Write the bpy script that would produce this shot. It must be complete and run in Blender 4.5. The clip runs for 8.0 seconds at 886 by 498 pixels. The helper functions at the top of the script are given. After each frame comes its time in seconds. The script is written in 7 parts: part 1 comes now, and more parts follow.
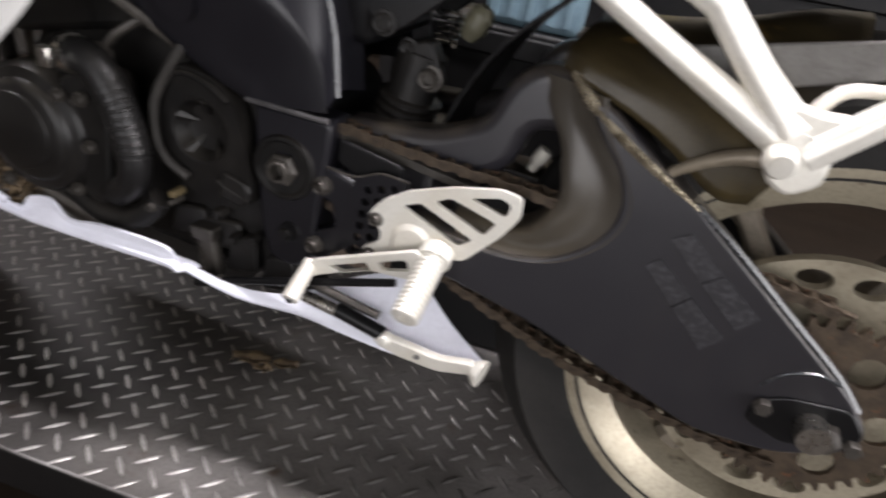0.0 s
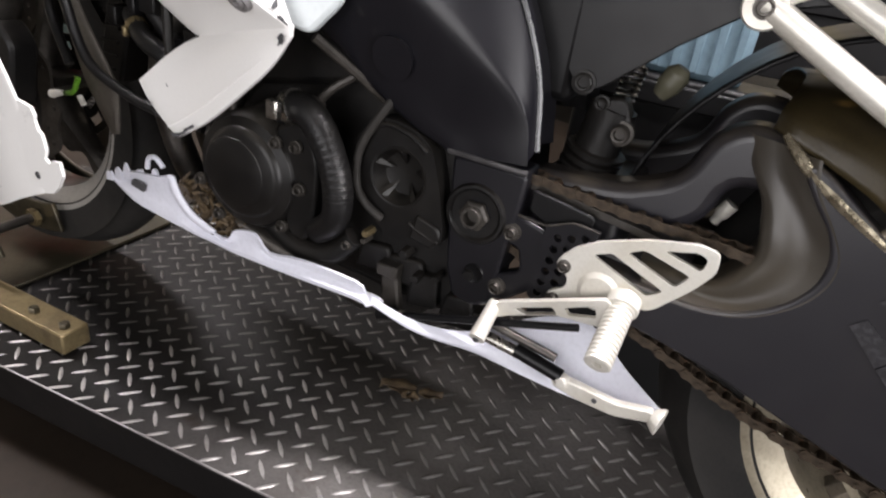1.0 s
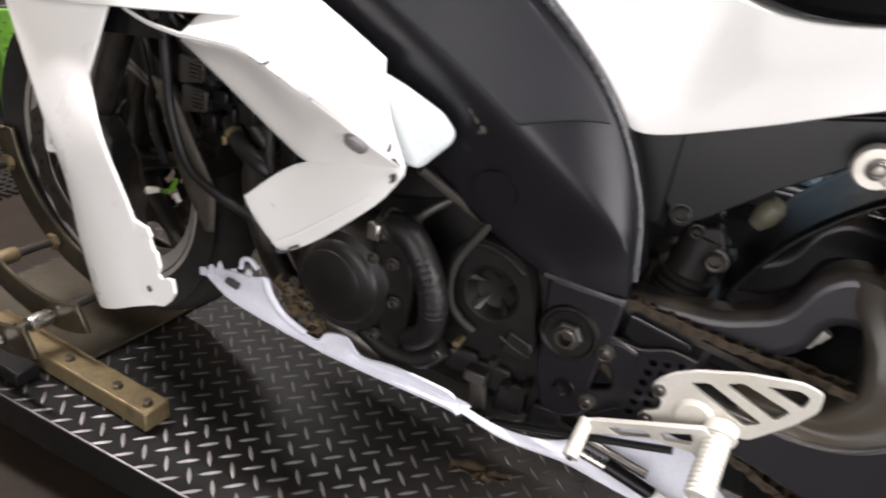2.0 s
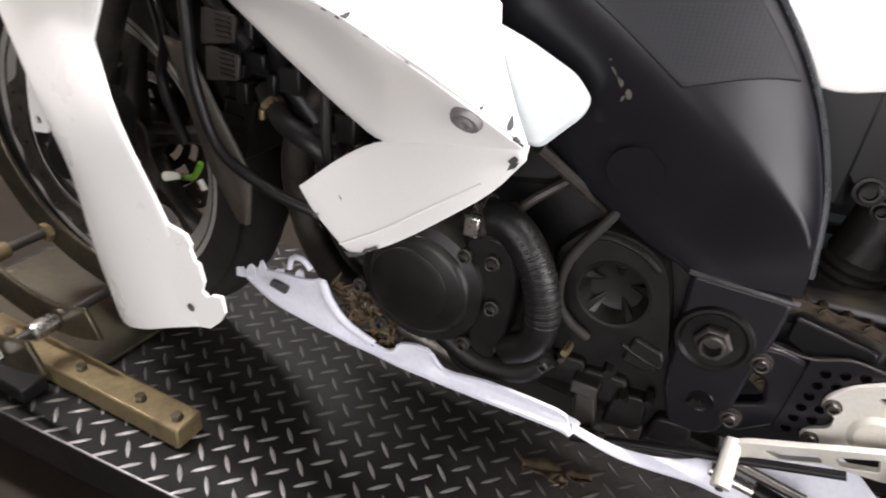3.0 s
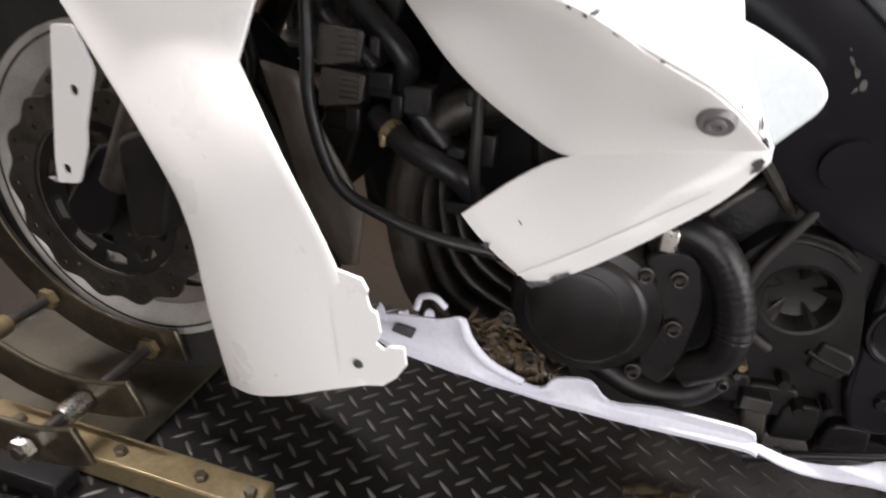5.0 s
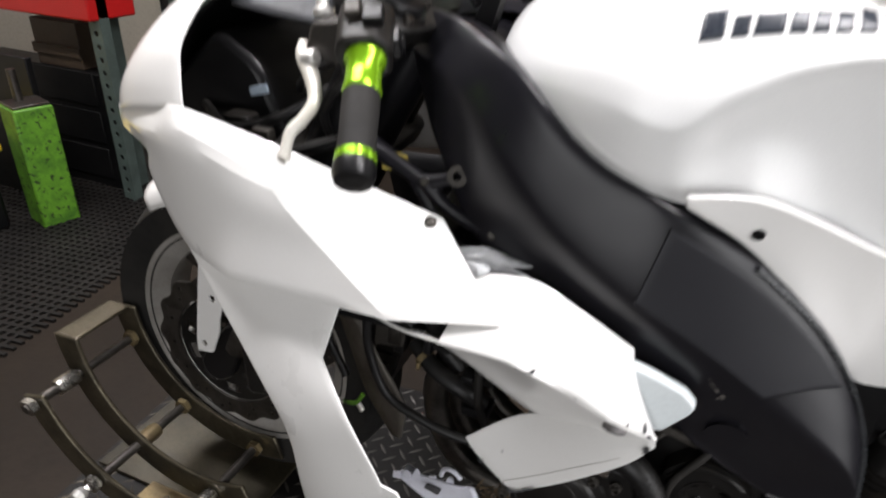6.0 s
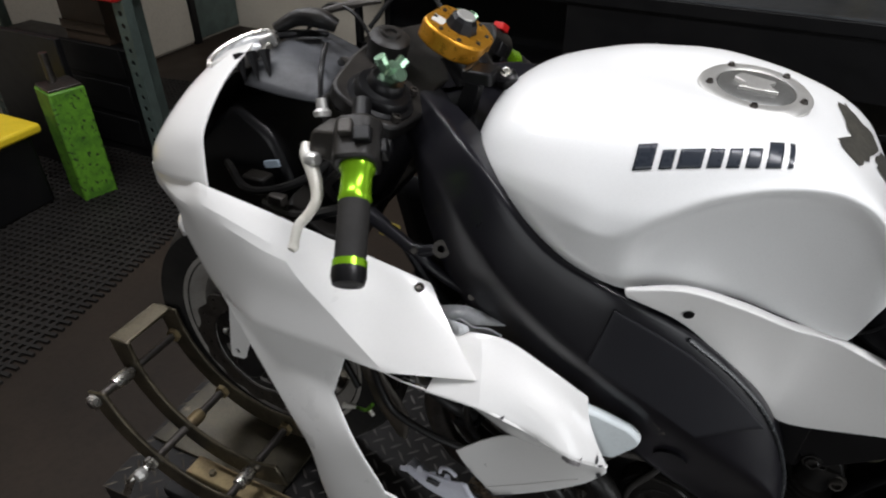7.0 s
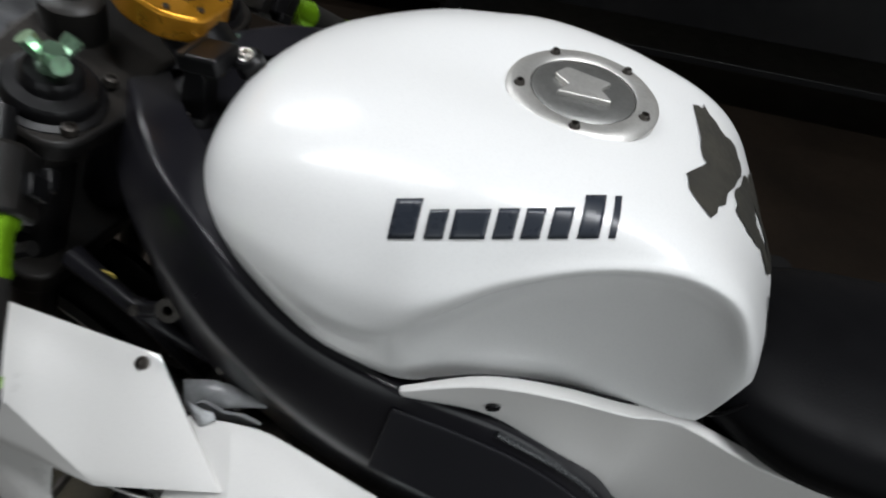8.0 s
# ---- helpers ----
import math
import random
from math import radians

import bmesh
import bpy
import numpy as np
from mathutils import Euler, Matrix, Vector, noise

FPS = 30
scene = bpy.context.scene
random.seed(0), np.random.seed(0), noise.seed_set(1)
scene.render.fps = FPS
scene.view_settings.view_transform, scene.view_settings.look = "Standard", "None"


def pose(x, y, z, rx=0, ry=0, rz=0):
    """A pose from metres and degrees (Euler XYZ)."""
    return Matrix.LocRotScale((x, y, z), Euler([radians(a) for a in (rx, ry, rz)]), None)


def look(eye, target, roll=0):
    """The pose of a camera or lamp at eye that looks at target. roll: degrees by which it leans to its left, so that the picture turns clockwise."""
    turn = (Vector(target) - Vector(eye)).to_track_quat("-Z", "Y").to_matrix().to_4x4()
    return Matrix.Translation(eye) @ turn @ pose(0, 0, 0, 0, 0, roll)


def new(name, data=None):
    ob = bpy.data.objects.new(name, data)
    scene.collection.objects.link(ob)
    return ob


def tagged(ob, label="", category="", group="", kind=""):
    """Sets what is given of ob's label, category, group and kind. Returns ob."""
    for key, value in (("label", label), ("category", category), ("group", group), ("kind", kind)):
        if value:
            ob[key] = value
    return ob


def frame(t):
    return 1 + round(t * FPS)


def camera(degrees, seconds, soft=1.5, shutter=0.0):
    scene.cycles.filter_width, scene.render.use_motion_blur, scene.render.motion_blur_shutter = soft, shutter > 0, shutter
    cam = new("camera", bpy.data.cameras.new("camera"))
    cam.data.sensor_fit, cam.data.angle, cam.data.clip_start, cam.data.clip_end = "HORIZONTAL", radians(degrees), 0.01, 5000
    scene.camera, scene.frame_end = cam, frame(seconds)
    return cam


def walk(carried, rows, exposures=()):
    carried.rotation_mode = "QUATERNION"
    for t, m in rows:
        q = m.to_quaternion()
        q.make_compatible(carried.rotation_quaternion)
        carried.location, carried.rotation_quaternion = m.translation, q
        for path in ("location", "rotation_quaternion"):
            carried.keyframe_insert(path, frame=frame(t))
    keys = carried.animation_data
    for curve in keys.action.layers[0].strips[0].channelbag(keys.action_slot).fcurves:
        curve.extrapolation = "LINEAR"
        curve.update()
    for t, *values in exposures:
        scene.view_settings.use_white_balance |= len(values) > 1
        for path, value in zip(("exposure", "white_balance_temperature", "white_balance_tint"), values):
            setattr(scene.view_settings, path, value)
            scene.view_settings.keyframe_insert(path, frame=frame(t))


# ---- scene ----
cam = camera(69.4, 8.0, soft=2.0, shutter=0.5)
PATH = [
    (0, (0.483, -0.645, 0.663), (0.051, 1.057, -0.293), 10.1),
    (0.5, (0.415, -0.689, 0.666), (-0.183, 0.97, -0.278), 9.8),
    (1, (0.386, -0.705, 0.678), (-0.288, 0.939, -0.241), 8.6),
    (1.5, (0.365, -0.702, 0.735), (-0.338, 0.938, -0.168), 7.6),
    (2, (0.294, -0.718, 0.773), (-0.463, 0.909, -0.111), 8.0),
    (2.2, (0.252, -0.725, 0.77), (-0.513, 0.888, -0.133), 8.3),
    (3.3, (0.099, -0.597, 0.719), (-0.484, 1.014, -0.312), 6.9),
    (3.5, (0.077, -0.577, 0.706), (-0.441, 1.076, -0.294), 7.8),
    (4, (0.0, -0.61, 0.671), (-0.39, 1.114, -0.265), 7.0),
    (4.2, (-0.028, -0.629, 0.656), (-0.396, 1.104, -0.272), 6.8),
    (5.3, (-0.096, -0.698, 0.741), (-0.594, 1.013, -0.168), 4.6),
    (5.5, (-0.08, -0.714, 0.817), (-0.638, 0.971, -0.104), 4.5),
    (6, (-0.017, -0.761, 1.051), (-0.675, 0.866, 0.092), 2.8),
    (6.5, (0.028, -0.796, 1.21), (-0.619, 0.769, 0.146), 1.8),
    (7, (0.031, -0.759, 1.256), (-0.653, 0.722, 0.099), 0.6),
    (7.5, (0.088, -0.584, 1.257), (-0.473, 0.877, 0.011), 0.7),
    (8, (0.075, -0.464, 1.233), (-0.285, 0.97, -0.114), 5.6),
]
EXPOSURES = [(0.0, 1.05, 6620, 14), (2.0, 1.2, 6720, 14), (3.5, 1.25, 6680, 14), (4.2, 1.2, 6670, 14), (5.5, 1.18, 6720, 14), (6.0, 0.5, 6570, 11), (6.5, 0.05, 6470, 10), (7.0, -0.3, 6370, 9), (7.5, -0.55, 6350, 6), (8.0, -0.65, 6300, 6)]
walk(cam, [(t, look(eye, target, roll)) for t, eye, target, roll in PATH], EXPOSURES)

# ---- light: a row of ceiling tubes over the lift, one more added by the bench ----
world = bpy.data.worlds.new("workshop_air")
scene.world = world
world.use_nodes = True
world.node_tree.nodes["Background"].inputs[0].default_value = (0.6, 0.62, 0.7, 1)
world.node_tree.nodes["Background"].inputs[1].default_value = 0.03

FLOOR, CEIL = -0.16, 2.75
X0, X1, Y0, Y1 = -3.4, 3.4, -3.0, 3.0


def tube_lamp(x, y, z, length, watts, turn=0.0):
    data = bpy.data.lights.new("ceiling_tube_light", "AREA")
    data.shape, data.size, data.size_y, data.energy, data.color = "RECTANGLE", length, 0.16, watts, (0.985, 0.97, 1.0)
    ob = new("ceiling_tube_light", data)
    ob.matrix_world = pose(x, y, z, 0, 0, turn)
    return ob


# the last tube is an added helper that brightens the bench corner
LAMPS = [(-1.25, -0.15, 1.5, 42), (0.95, -0.15, 1.5, 52), (-2.2, 1.3, 1.5, 27)]
for x, y, length, watts in LAMPS:
    tube_lamp(x, y, CEIL - 0.135, length, watts)

# added fill light through two unseen wall openings, behind the camera and behind the tail
GAP_X0, GAP_X1, GAP_TOP = -0.6, 1.3, 2.0
BACK_Y0, BACK_Y1, BACK_TOP = -2.85, -0.6, 2.2


def fill_light(width, height, watts, m):
    data = bpy.data.lights.new("unseen_fill_light", "AREA")
    data.shape, data.size, data.size_y, data.energy, data.color = "RECTANGLE", width, height, watts, (0.97, 0.98, 1.0)
    new("unseen_fill_light", data).matrix_world = m


fill_light(GAP_X1 - GAP_X0 - 0.1, GAP_TOP - FLOOR - 0.1, 26, pose((GAP_X0 + GAP_X1) / 2, Y0 - 0.05, (GAP_TOP + FLOOR) / 2, 90, 0, 0))
fill_light(BACK_Y1 - BACK_Y0 - 0.1, BACK_TOP - FLOOR - 0.1, 55, pose(X1 + 0.05, (BACK_Y0 + BACK_Y1) / 2, (BACK_TOP + FLOOR) / 2, 90, 0, 90))

# ---- helpers for shapes ----


def V(*p):
    return Vector(p)


def part(name, bm, material, parent=None, label="", bevel=0.0, solid=0.0, smooth=38, seg=2, offset=-1.0):
    """Links a bmesh as one mesh object under a thing or under a part."""
    mesh = bpy.data.meshes.new(name)
    bmesh.ops.recalc_face_normals(bm, faces=bm.faces)
    bm.to_mesh(mesh)
    bm.free()
    mesh.materials.append(material)
    if smooth:
        mesh.shade_smooth()
        mesh.set_sharp_from_angle(angle=radians(smooth))
    ob = new(name, mesh)
    if parent:
        ob.parent = parent
    if solid:
        m = ob.modifiers.new("thickness", "SOLIDIFY")
        m.thickness, m.offset = solid, offset
    if bevel:
        m = ob.modifiers.new("edges", "BEVEL")
        m.width, m.segments, m.limit_method, m.angle_limit = bevel, seg, "ANGLE", radians(40)
    if label:
        ob["label"] = label
    return ob


def thing(name, label, category, group="", kind="", at=(0, 0, 0)):
    ob = new(name)
    ob.location = at
    ob.empty_display_size = 0.05
    return tagged(ob, label, category, group, kind)


def spline(pts, n, closed=False):
    """A Catmull-Rom curve through the points, n steps between neighbours."""
    pts = [Vector(p) for p in pts]
    k, out = len(pts), []
    for i in range(k if closed else k - 1):
        if closed:
            a, b, c, d = (pts[(i + j) % k] for j in (-1, 0, 1, 2))
        else:
            b, c = pts[i], pts[i + 1]
            a = pts[i - 1] if i else b * 2 - c
            d = pts[i + 2] if i + 2 < k else c * 2 - b
        for s in range(n):
            t = s / n
            out.append(0.5 * (2 * b + (c - a) * t + (2 * a - 5 * b + 4 * c - d) * t * t + (3 * b - a - 3 * c + d) * t**3))
    if not closed:
        out.append(pts[-1])
    return out


def rounded(pts, r, n=4):
    """A polygon in the plane with its corners rounded to about r."""
    pts = [Vector(p) for p in pts]
    out = []
    for i, b in enumerate(pts):
        a, c = pts[i - 1], pts[(i + 1) % len(pts)]
        ra = min(r, (a - b).length * 0.45)
        rc = min(r, (c - b).length * 0.45)
        p, q = b + (a - b).normalized() * ra, b + (c - b).normalized() * rc
        for s in range(n + 1):
            t = s / n
            out.append(p * (1 - t) ** 2 + b * 2 * t * (1 - t) + q * t * t)
    return out


def slab(outline, y0, y1, holes=(), bm=None, tilt=None):
    """A plate: an outline in x and z, from y0 to y1, with holes. tilt(x, z) is added to y."""
    bm = bm or bmesh.new()
    f = tilt or (lambda x, z: 0.0)
    loops, edges = [], []
    for loop in (outline, *holes):
        vs = [bm.verts.new((p[0], y0 + f(p[0], p[1]), p[1])) for p in loop]
        edges += [bm.edges.new((vs[i - 1], vs[i])) for i in range(len(vs))]
        loops.append(vs)
    if holes:
        made = bmesh.ops.triangle_fill(bm, edges=edges, use_beauty=True, use_dissolve=False)["geom"]
        faces = [g for g in made if isinstance(g, bmesh.types.BMFace)]
    else:
        faces = [bm.faces.new(loops[0])]
    back = bmesh.ops.extrude_face_region(bm, geom=faces)["geom"]
    for v in back:
        if isinstance(v, bmesh.types.BMVert):
            v.co.y += y1 - y0
    return bm


def sheet(rows, nu=6, nv=6, close_v=False, bm=None):
    """A smooth surface through rows of points."""
    bm = bm or bmesh.new()
    cols = [spline(r, nv, close_v) for r in rows]
    lines = [spline(c, nu) for c in zip(*cols)]
    grid = [[bm.verts.new(p) for p in line] for line in lines]
    m, k = len(grid), len(grid[0])
    for i in range(m if close_v else m - 1):
        for j in range(k - 1):
            a, b = grid[i], grid[(i + 1) % m]
            bm.faces.new((a[j], a[j + 1], b[j + 1], b[j]))
    return bm


def pipe(pts, r, n=10, steps=4, bm=None, ends=True):
    """A round pipe along a smooth line through the points. r may differ from point to point."""
    bm = bm or bmesh.new()
    line = spline(pts, steps) if len(pts) > 2 else [Vector(p) for p in pts]
    rs = r if isinstance(r, (list, tuple)) else [r] * len(pts)
    k = (len(line) - 1) / max(1, len(pts) - 1)
    up, rings = Vector((0.13, 0.21, 1)), []
    for i, p in enumerate(line):
        d = (line[min(i + 1, len(line) - 1)] - line[max(i - 1, 0)]).normalized()
        if abs(d.dot(up.normalized())) > 0.95:
            up = Vector((1, 0.2, 0.1))
        s = d.cross(up).normalized()
        w = s.cross(d)
        up = w
        f = i / k
        lo = min(int(f), len(rs) - 2) if len(rs) > 1 else 0
        rad = rs[lo] + (rs[lo + 1] - rs[lo]) * (f - lo)
        rings.append([bm.verts.new(p + (s * math.cos(a) + w * math.sin(a)) * rad) for a in (2 * math.pi * j / n for j in range(n))])
    for a, b in zip(rings, rings[1:]):
        for j in range(n):
            bm.faces.new((a[j], a[(j + 1) % n], b[(j + 1) % n], b[j]))
    if ends:
        bm.faces.new(rings[0][::-1])
        bm.faces.new(rings[-1])
    return bm


def turned(profile, centre, axis=(0, 1, 0), n=32, bm=None, closed=False, a0=0.0, a1=360.0):
    """A turned body: a profile of (radius, height along the axis)."""
    bm = bm or bmesh.new()
    c, w = Vector(centre), Vector(axis).normalized()
    s = w.cross(Vector((0.0, 0.0, 1.0)) if abs(w.z) < 0.9 else Vector((1.0, 0, 0))).normalized()
    t = w.cross(s)
    full = a1 - a0 >= 359.9
    steps = n if full else n + 1
    rings = []
    for i in range(steps):
        a = radians(a0 + (a1 - a0) * i / n)
        d = s * math.cos(a) + t * math.sin(a)
        rings.append([bm.verts.new(c + d * r + w * h) for r, h in profile])
    k = len(profile)
    for i in range(steps if full else steps - 1):
        a, b = rings[i], rings[(i + 1) % steps]
        for j in range(k if closed else k - 1):
            q = (j + 1) % k
            bm.faces.new((a[j], b[j], b[q], a[q]))
    bmesh.ops.remove_doubles(bm, verts=bm.verts, dist=1e-6)
    return bm


def box(x0, x1, y0, y1, z0, z1, bm=None):
    bm = bm or bmesh.new()
    v = [bm.verts.new((x, y, z)) for z in (z0, z1) for y in (y0, y1) for x in (x0, x1)]
    for f in ((0, 2, 3, 1), (4, 5, 7, 6), (0, 1, 5, 4), (2, 6, 7, 3), (0, 4, 6, 2), (1, 3, 7, 5)):
        bm.faces.new([v[i] for i in f])
    return bm


def cap_bolt(at, r, parent, material, axis=(0, -1, 0), h=0.006, label="", name="bolt"):
    """A socket-head bolt with a washer; axis points out of the surface."""
    prof = [(0, 0.3 * h), (r * 0.42, 0.3 * h), (r * 0.46, 0.95 * h), (r * 0.62, h), (r * 0.74, h * 0.8), (r * 0.76, 0.25 * h), (r, 0.2 * h), (r, -0.4 * h), (0, -0.4 * h)]
    return part(name, turned(prof, at, axis, 16), material, parent, label)


# ---- materials ----


def surface(name, base, rough=0.5, metal=0.0, other=None, amount=0.5, scale=8.0, grain=120.0, bump=0.1, wear=None, wear_at=0.62, coat=0.0, rough_var=0.12, stretch=(1, 1, 1), spec=0.5, dust=None, cells=0.0):
    """Two scales of variation: a broad stain and a fine grain, with a bump from the grain; wear mixes in a third colour."""
    m = bpy.data.materials.new(name)
    m.use_nodes = True
    nodes, links = m.node_tree.nodes, m.node_tree.links
    b = nodes["Principled BSDF"]
    co = nodes.new("ShaderNodeTexCoord")
    mp = nodes.new("ShaderNodeMapping")
    mp.inputs["Scale"].default_value = stretch
    links.new(co.outputs["Object"], mp.inputs["Vector"])

    def noise_at(s, detail, distort=0.0):
        t = nodes.new("ShaderNodeTexNoise")
        t.inputs["Scale"].default_value, t.inputs["Detail"].default_value, t.inputs["Distortion"].default_value = s, detail, distort
        links.new(mp.outputs[0], t.inputs["Vector"])
        return t.outputs["Fac"]

    def ramp(src, lo, hi):
        r = nodes.new("ShaderNodeMapRange")
        r.inputs["From Min"].default_value, r.inputs["From Max"].default_value = lo, hi
        links.new(src, r.inputs["Value"])
        return r.outputs[0]

    def mix(fac, a, c):
        x = nodes.new("ShaderNodeMix")
        x.data_type = "RGBA"
        links.new(fac, x.inputs["Factor"])
        for key, v in ((6, a), (7, c)):
            if isinstance(v, tuple):
                x.inputs[key].default_value = (*v, 1)
            else:
                links.new(v, x.inputs[key])
        return x.outputs[2]

    broad, fine = noise_at(scale, 4.0, 0.6), noise_at(grain, 6.0)
    other = other or tuple(c * 0.7 for c in base)
    mul = nodes.new("ShaderNodeMath")
    mul.operation = "MULTIPLY"
    mul.inputs[1].default_value = amount
    links.new(ramp(broad, 0.4, 0.68), mul.inputs[0])
    colour = mix(mul.outputs[0], base, other)
    f2 = nodes.new("ShaderNodeMath")
    f2.operation = "MULTIPLY"
    f2.inputs[1].default_value = 0.35 * amount
    links.new(ramp(fine, 0.45, 0.7), f2.inputs[0])
    colour = mix(f2.outputs[0], colour, tuple(c * 0.6 for c in other))
    if wear:
        w = noise_at(scale * 2.3, 9.0, 0.3)
        colour = mix(ramp(w, wear_at, wear_at + 0.06), colour, wear)
    if dust:
        geo = nodes.new("ShaderNodeNewGeometry")
        sep = nodes.new("ShaderNodeSeparateXYZ")
        links.new(geo.outputs["Normal"], sep.inputs[0])
        lay = nodes.new("ShaderNodeMath")
        lay.operation = "MULTIPLY"
        links.new(ramp(sep.outputs["Z"], 0.15, 1.0), lay.inputs[0])
        links.new(ramp(noise_at(22.0, 7.0, 0.4), 0.3, 0.75), lay.inputs[1])
        colour = mix(lay.outputs[0], colour, dust)
    links.new(colour, b.inputs["Base Color"])
    rr = nodes.new("ShaderNodeMapRange")
    rr.inputs["To Min"].default_value, rr.inputs["To Max"].default_value = max(0.02, rough - rough_var), min(1, rough + rough_var)
    links.new(noise_at(scale * 5, 5.0), rr.inputs["Value"])
    links.new(rr.outputs[0], b.inputs["Roughness"])
    b.inputs["Metallic"].default_value = metal
    b.inputs["Coat Weight"].default_value = coat
    b.inputs["Specular IOR Level"].default_value = spec
    b.inputs["Coat Roughness"].default_value = 0.16
    if bump:
        bp = nodes.new("ShaderNodeBump")
        bp.inputs["Strength"].default_value, bp.inputs["Distance"].default_value = bump, 0.002
        links.new(fine, bp.inputs["Height"])
        if cells:
            axes = nodes.new("ShaderNodeSeparateXYZ")
            links.new(co.outputs["Object"], axes.inputs[0])
            waves = []
            for sign in (1, -1):
                along = nodes.new("ShaderNodeMath")
                along.operation, along.inputs[2].default_value = "MULTIPLY_ADD", 0.0
                along.inputs[1].default_value = sign * 0.8
                links.new(axes.outputs["X"], along.inputs[0])
                links.new(axes.outputs["Z"], along.inputs[2])
                size = nodes.new("ShaderNodeMath")
                size.operation, size.inputs[1].default_value = "MULTIPLY", cells
                links.new(along.outputs[0], size.inputs[0])
                wave = nodes.new("ShaderNodeMath")
                wave.operation = "SINE"
                links.new(size.outputs[0], wave.inputs[0])
                waves.append(wave.outputs[0])
            dim = nodes.new("ShaderNodeMath")
            dim.operation = "MULTIPLY"
            links.new(waves[0], dim.inputs[0])
            links.new(waves[1], dim.inputs[1])
            links.new(dim.outputs[0], bp.inputs["Height"])
            bp.inputs["Distance"].default_value = 0.0006
        links.new(bp.outputs[0], b.inputs["Normal"])
    return m


WHITE = surface("white_paint", (0.82, 0.81, 0.79), 0.30, 0, (0.75, 0.72, 0.68), 0.16, 3, 500, 0.0, wear=(0.46, 0.38, 0.30), wear_at=0.735, coat=0.55, rough_var=0.08)
WHITE.node_tree.nodes["Principled BSDF"].inputs["Coat Roughness"].default_value = 0.07
WHITE_TANK = surface("white_tank_lacquer", (0.82, 0.82, 0.81), 0.3, 0, (0.78, 0.78, 0.77), 0.2, 3, 500, 0.0, coat=0.5, rough_var=0.04)
WHITE_BACK = surface("raw_lilac_plastic", (0.74, 0.75, 0.83), 0.42, 0, (0.58, 0.58, 0.66), 0.4, 9, 200, 0.04, wear=(0.2, 0.17, 0.15), wear_at=0.70)
CREAM = surface("cream_anodised_metal", (0.74, 0.72, 0.66), 0.34, 0.25, (0.55, 0.5, 0.4), 0.4, 18, 250, 0.05)
PLASTIC = surface("black_plastic", (0.004, 0.004, 0.0045), 0.34, 0, (0.009, 0.0085, 0.009), 0.6, 7, 260, 0.03, spec=0.26, rough_var=0.08)
SPAR = surface("black_satin_frame", (0.0072, 0.0070, 0.0092), 0.31, 0, (0.0125, 0.012, 0.015), 0.7, 5, 320, 0.03, wear=(0.026, 0.025, 0.025), wear_at=0.70, spec=0.36, rough_var=0.08)
PAD = surface("black_rubber_pad", (0.009, 0.0091, 0.012), 0.44, 0, (0.013, 0.0132, 0.016), 0.6, 8, 190, 0.06, spec=0.30, cells=1150, rough_var=0.05)
CASE = surface("dusty_black_cast_metal", (0.0042, 0.004, 0.004), 0.42, 0, (0.020, 0.018, 0.016), 0.55, 14, 300, 0.2, spec=0.3, dust=(0.028, 0.0245, 0.021))
COVER = surface("engine_cover_black", (0.0038, 0.0036, 0.0037), 0.36, 0, (0.02, 0.018, 0.016), 0.5, 12, 260, 0.1, spec=0.32, dust=(0.06, 0.054, 0.045))
DIRTY = surface("dirty_grey_metal", (0.06, 0.054, 0.047), 0.45, 0.4, (0.025, 0.022, 0.019), 0.8, 20, 200, 0.25)
ARM = surface("swingarm_black_satin", (0.016, 0.0153, 0.019), 0.33, 0, (0.027, 0.0245, 0.026), 0.6, 6, 300, 0.03, spec=0.5, dust=(0.12, 0.10, 0.075), rough_var=0.06)
HOLLOW = surface("dusty_swingarm_hollow", (0.050, 0.044, 0.036), 0.34, 0, (0.085, 0.070, 0.050), 0.7, 9, 240, 0.06, spec=0.5, dust=(0.19, 0.155, 0.11))
HUGGER = surface("brown_carbon_hugger", (0.042, 0.031, 0.013), 0.34, 0, (0.012, 0.0095, 0.006), 0.85, 9, 350, 0.1, wear=(0.10, 0.062, 0.02), wear_at=0.63, spec=0.3)
SEAM = surface("worn_weld_seam", (0.42, 0.37, 0.27), 0.28, 0.75, (0.07, 0.052, 0.03), 0.85, 40, 160, 0.5, wear=(0.75, 0.73, 0.66), wear_at=0.64)
RUBBER = surface("tyre_rubber", (0.012, 0.0115, 0.011), 0.7, 0, (0.032, 0.029, 0.026), 0.5, 10, 220, 0.25, spec=0.25)
HOSE = surface("black_hose", (0.0045, 0.0045, 0.005), 0.4, 0, (0.014, 0.013, 0.0125), 0.5, 16, 260, 0.15, spec=0.34, dust=(0.03, 0.028, 0.025))
RIM = surface("pale_rim_paint", (0.44, 0.395, 0.30), 0.32, 0.45, (0.13, 0.105, 0.07), 0.75, 9, 240, 0.05, wear=(0.09, 0.07, 0.045), wear_at=0.66)
SPOKE = surface("brown_stained_spoke_paint", (0.26, 0.225, 0.18), 0.4, 0.3, (0.10, 0.08, 0.055), 0.8, 14, 240, 0.1)
RIM_F = surface("grey_rim_paint", (0.42, 0.40, 0.37), 0.36, 0.3, (0.20, 0.18, 0.155), 0.55, 12, 240, 0.05)
STEEL = surface("bright_steel", (0.56, 0.54, 0.5), 0.28, 1, (0.35, 0.32, 0.28), 0.6, 30, 220, 0.08)
CAPM = surface("brushed_cap_metal", (0.66, 0.65, 0.62), 0.42, 0.75, (0.45, 0.44, 0.42), 0.5, 20, 400, 0.1)
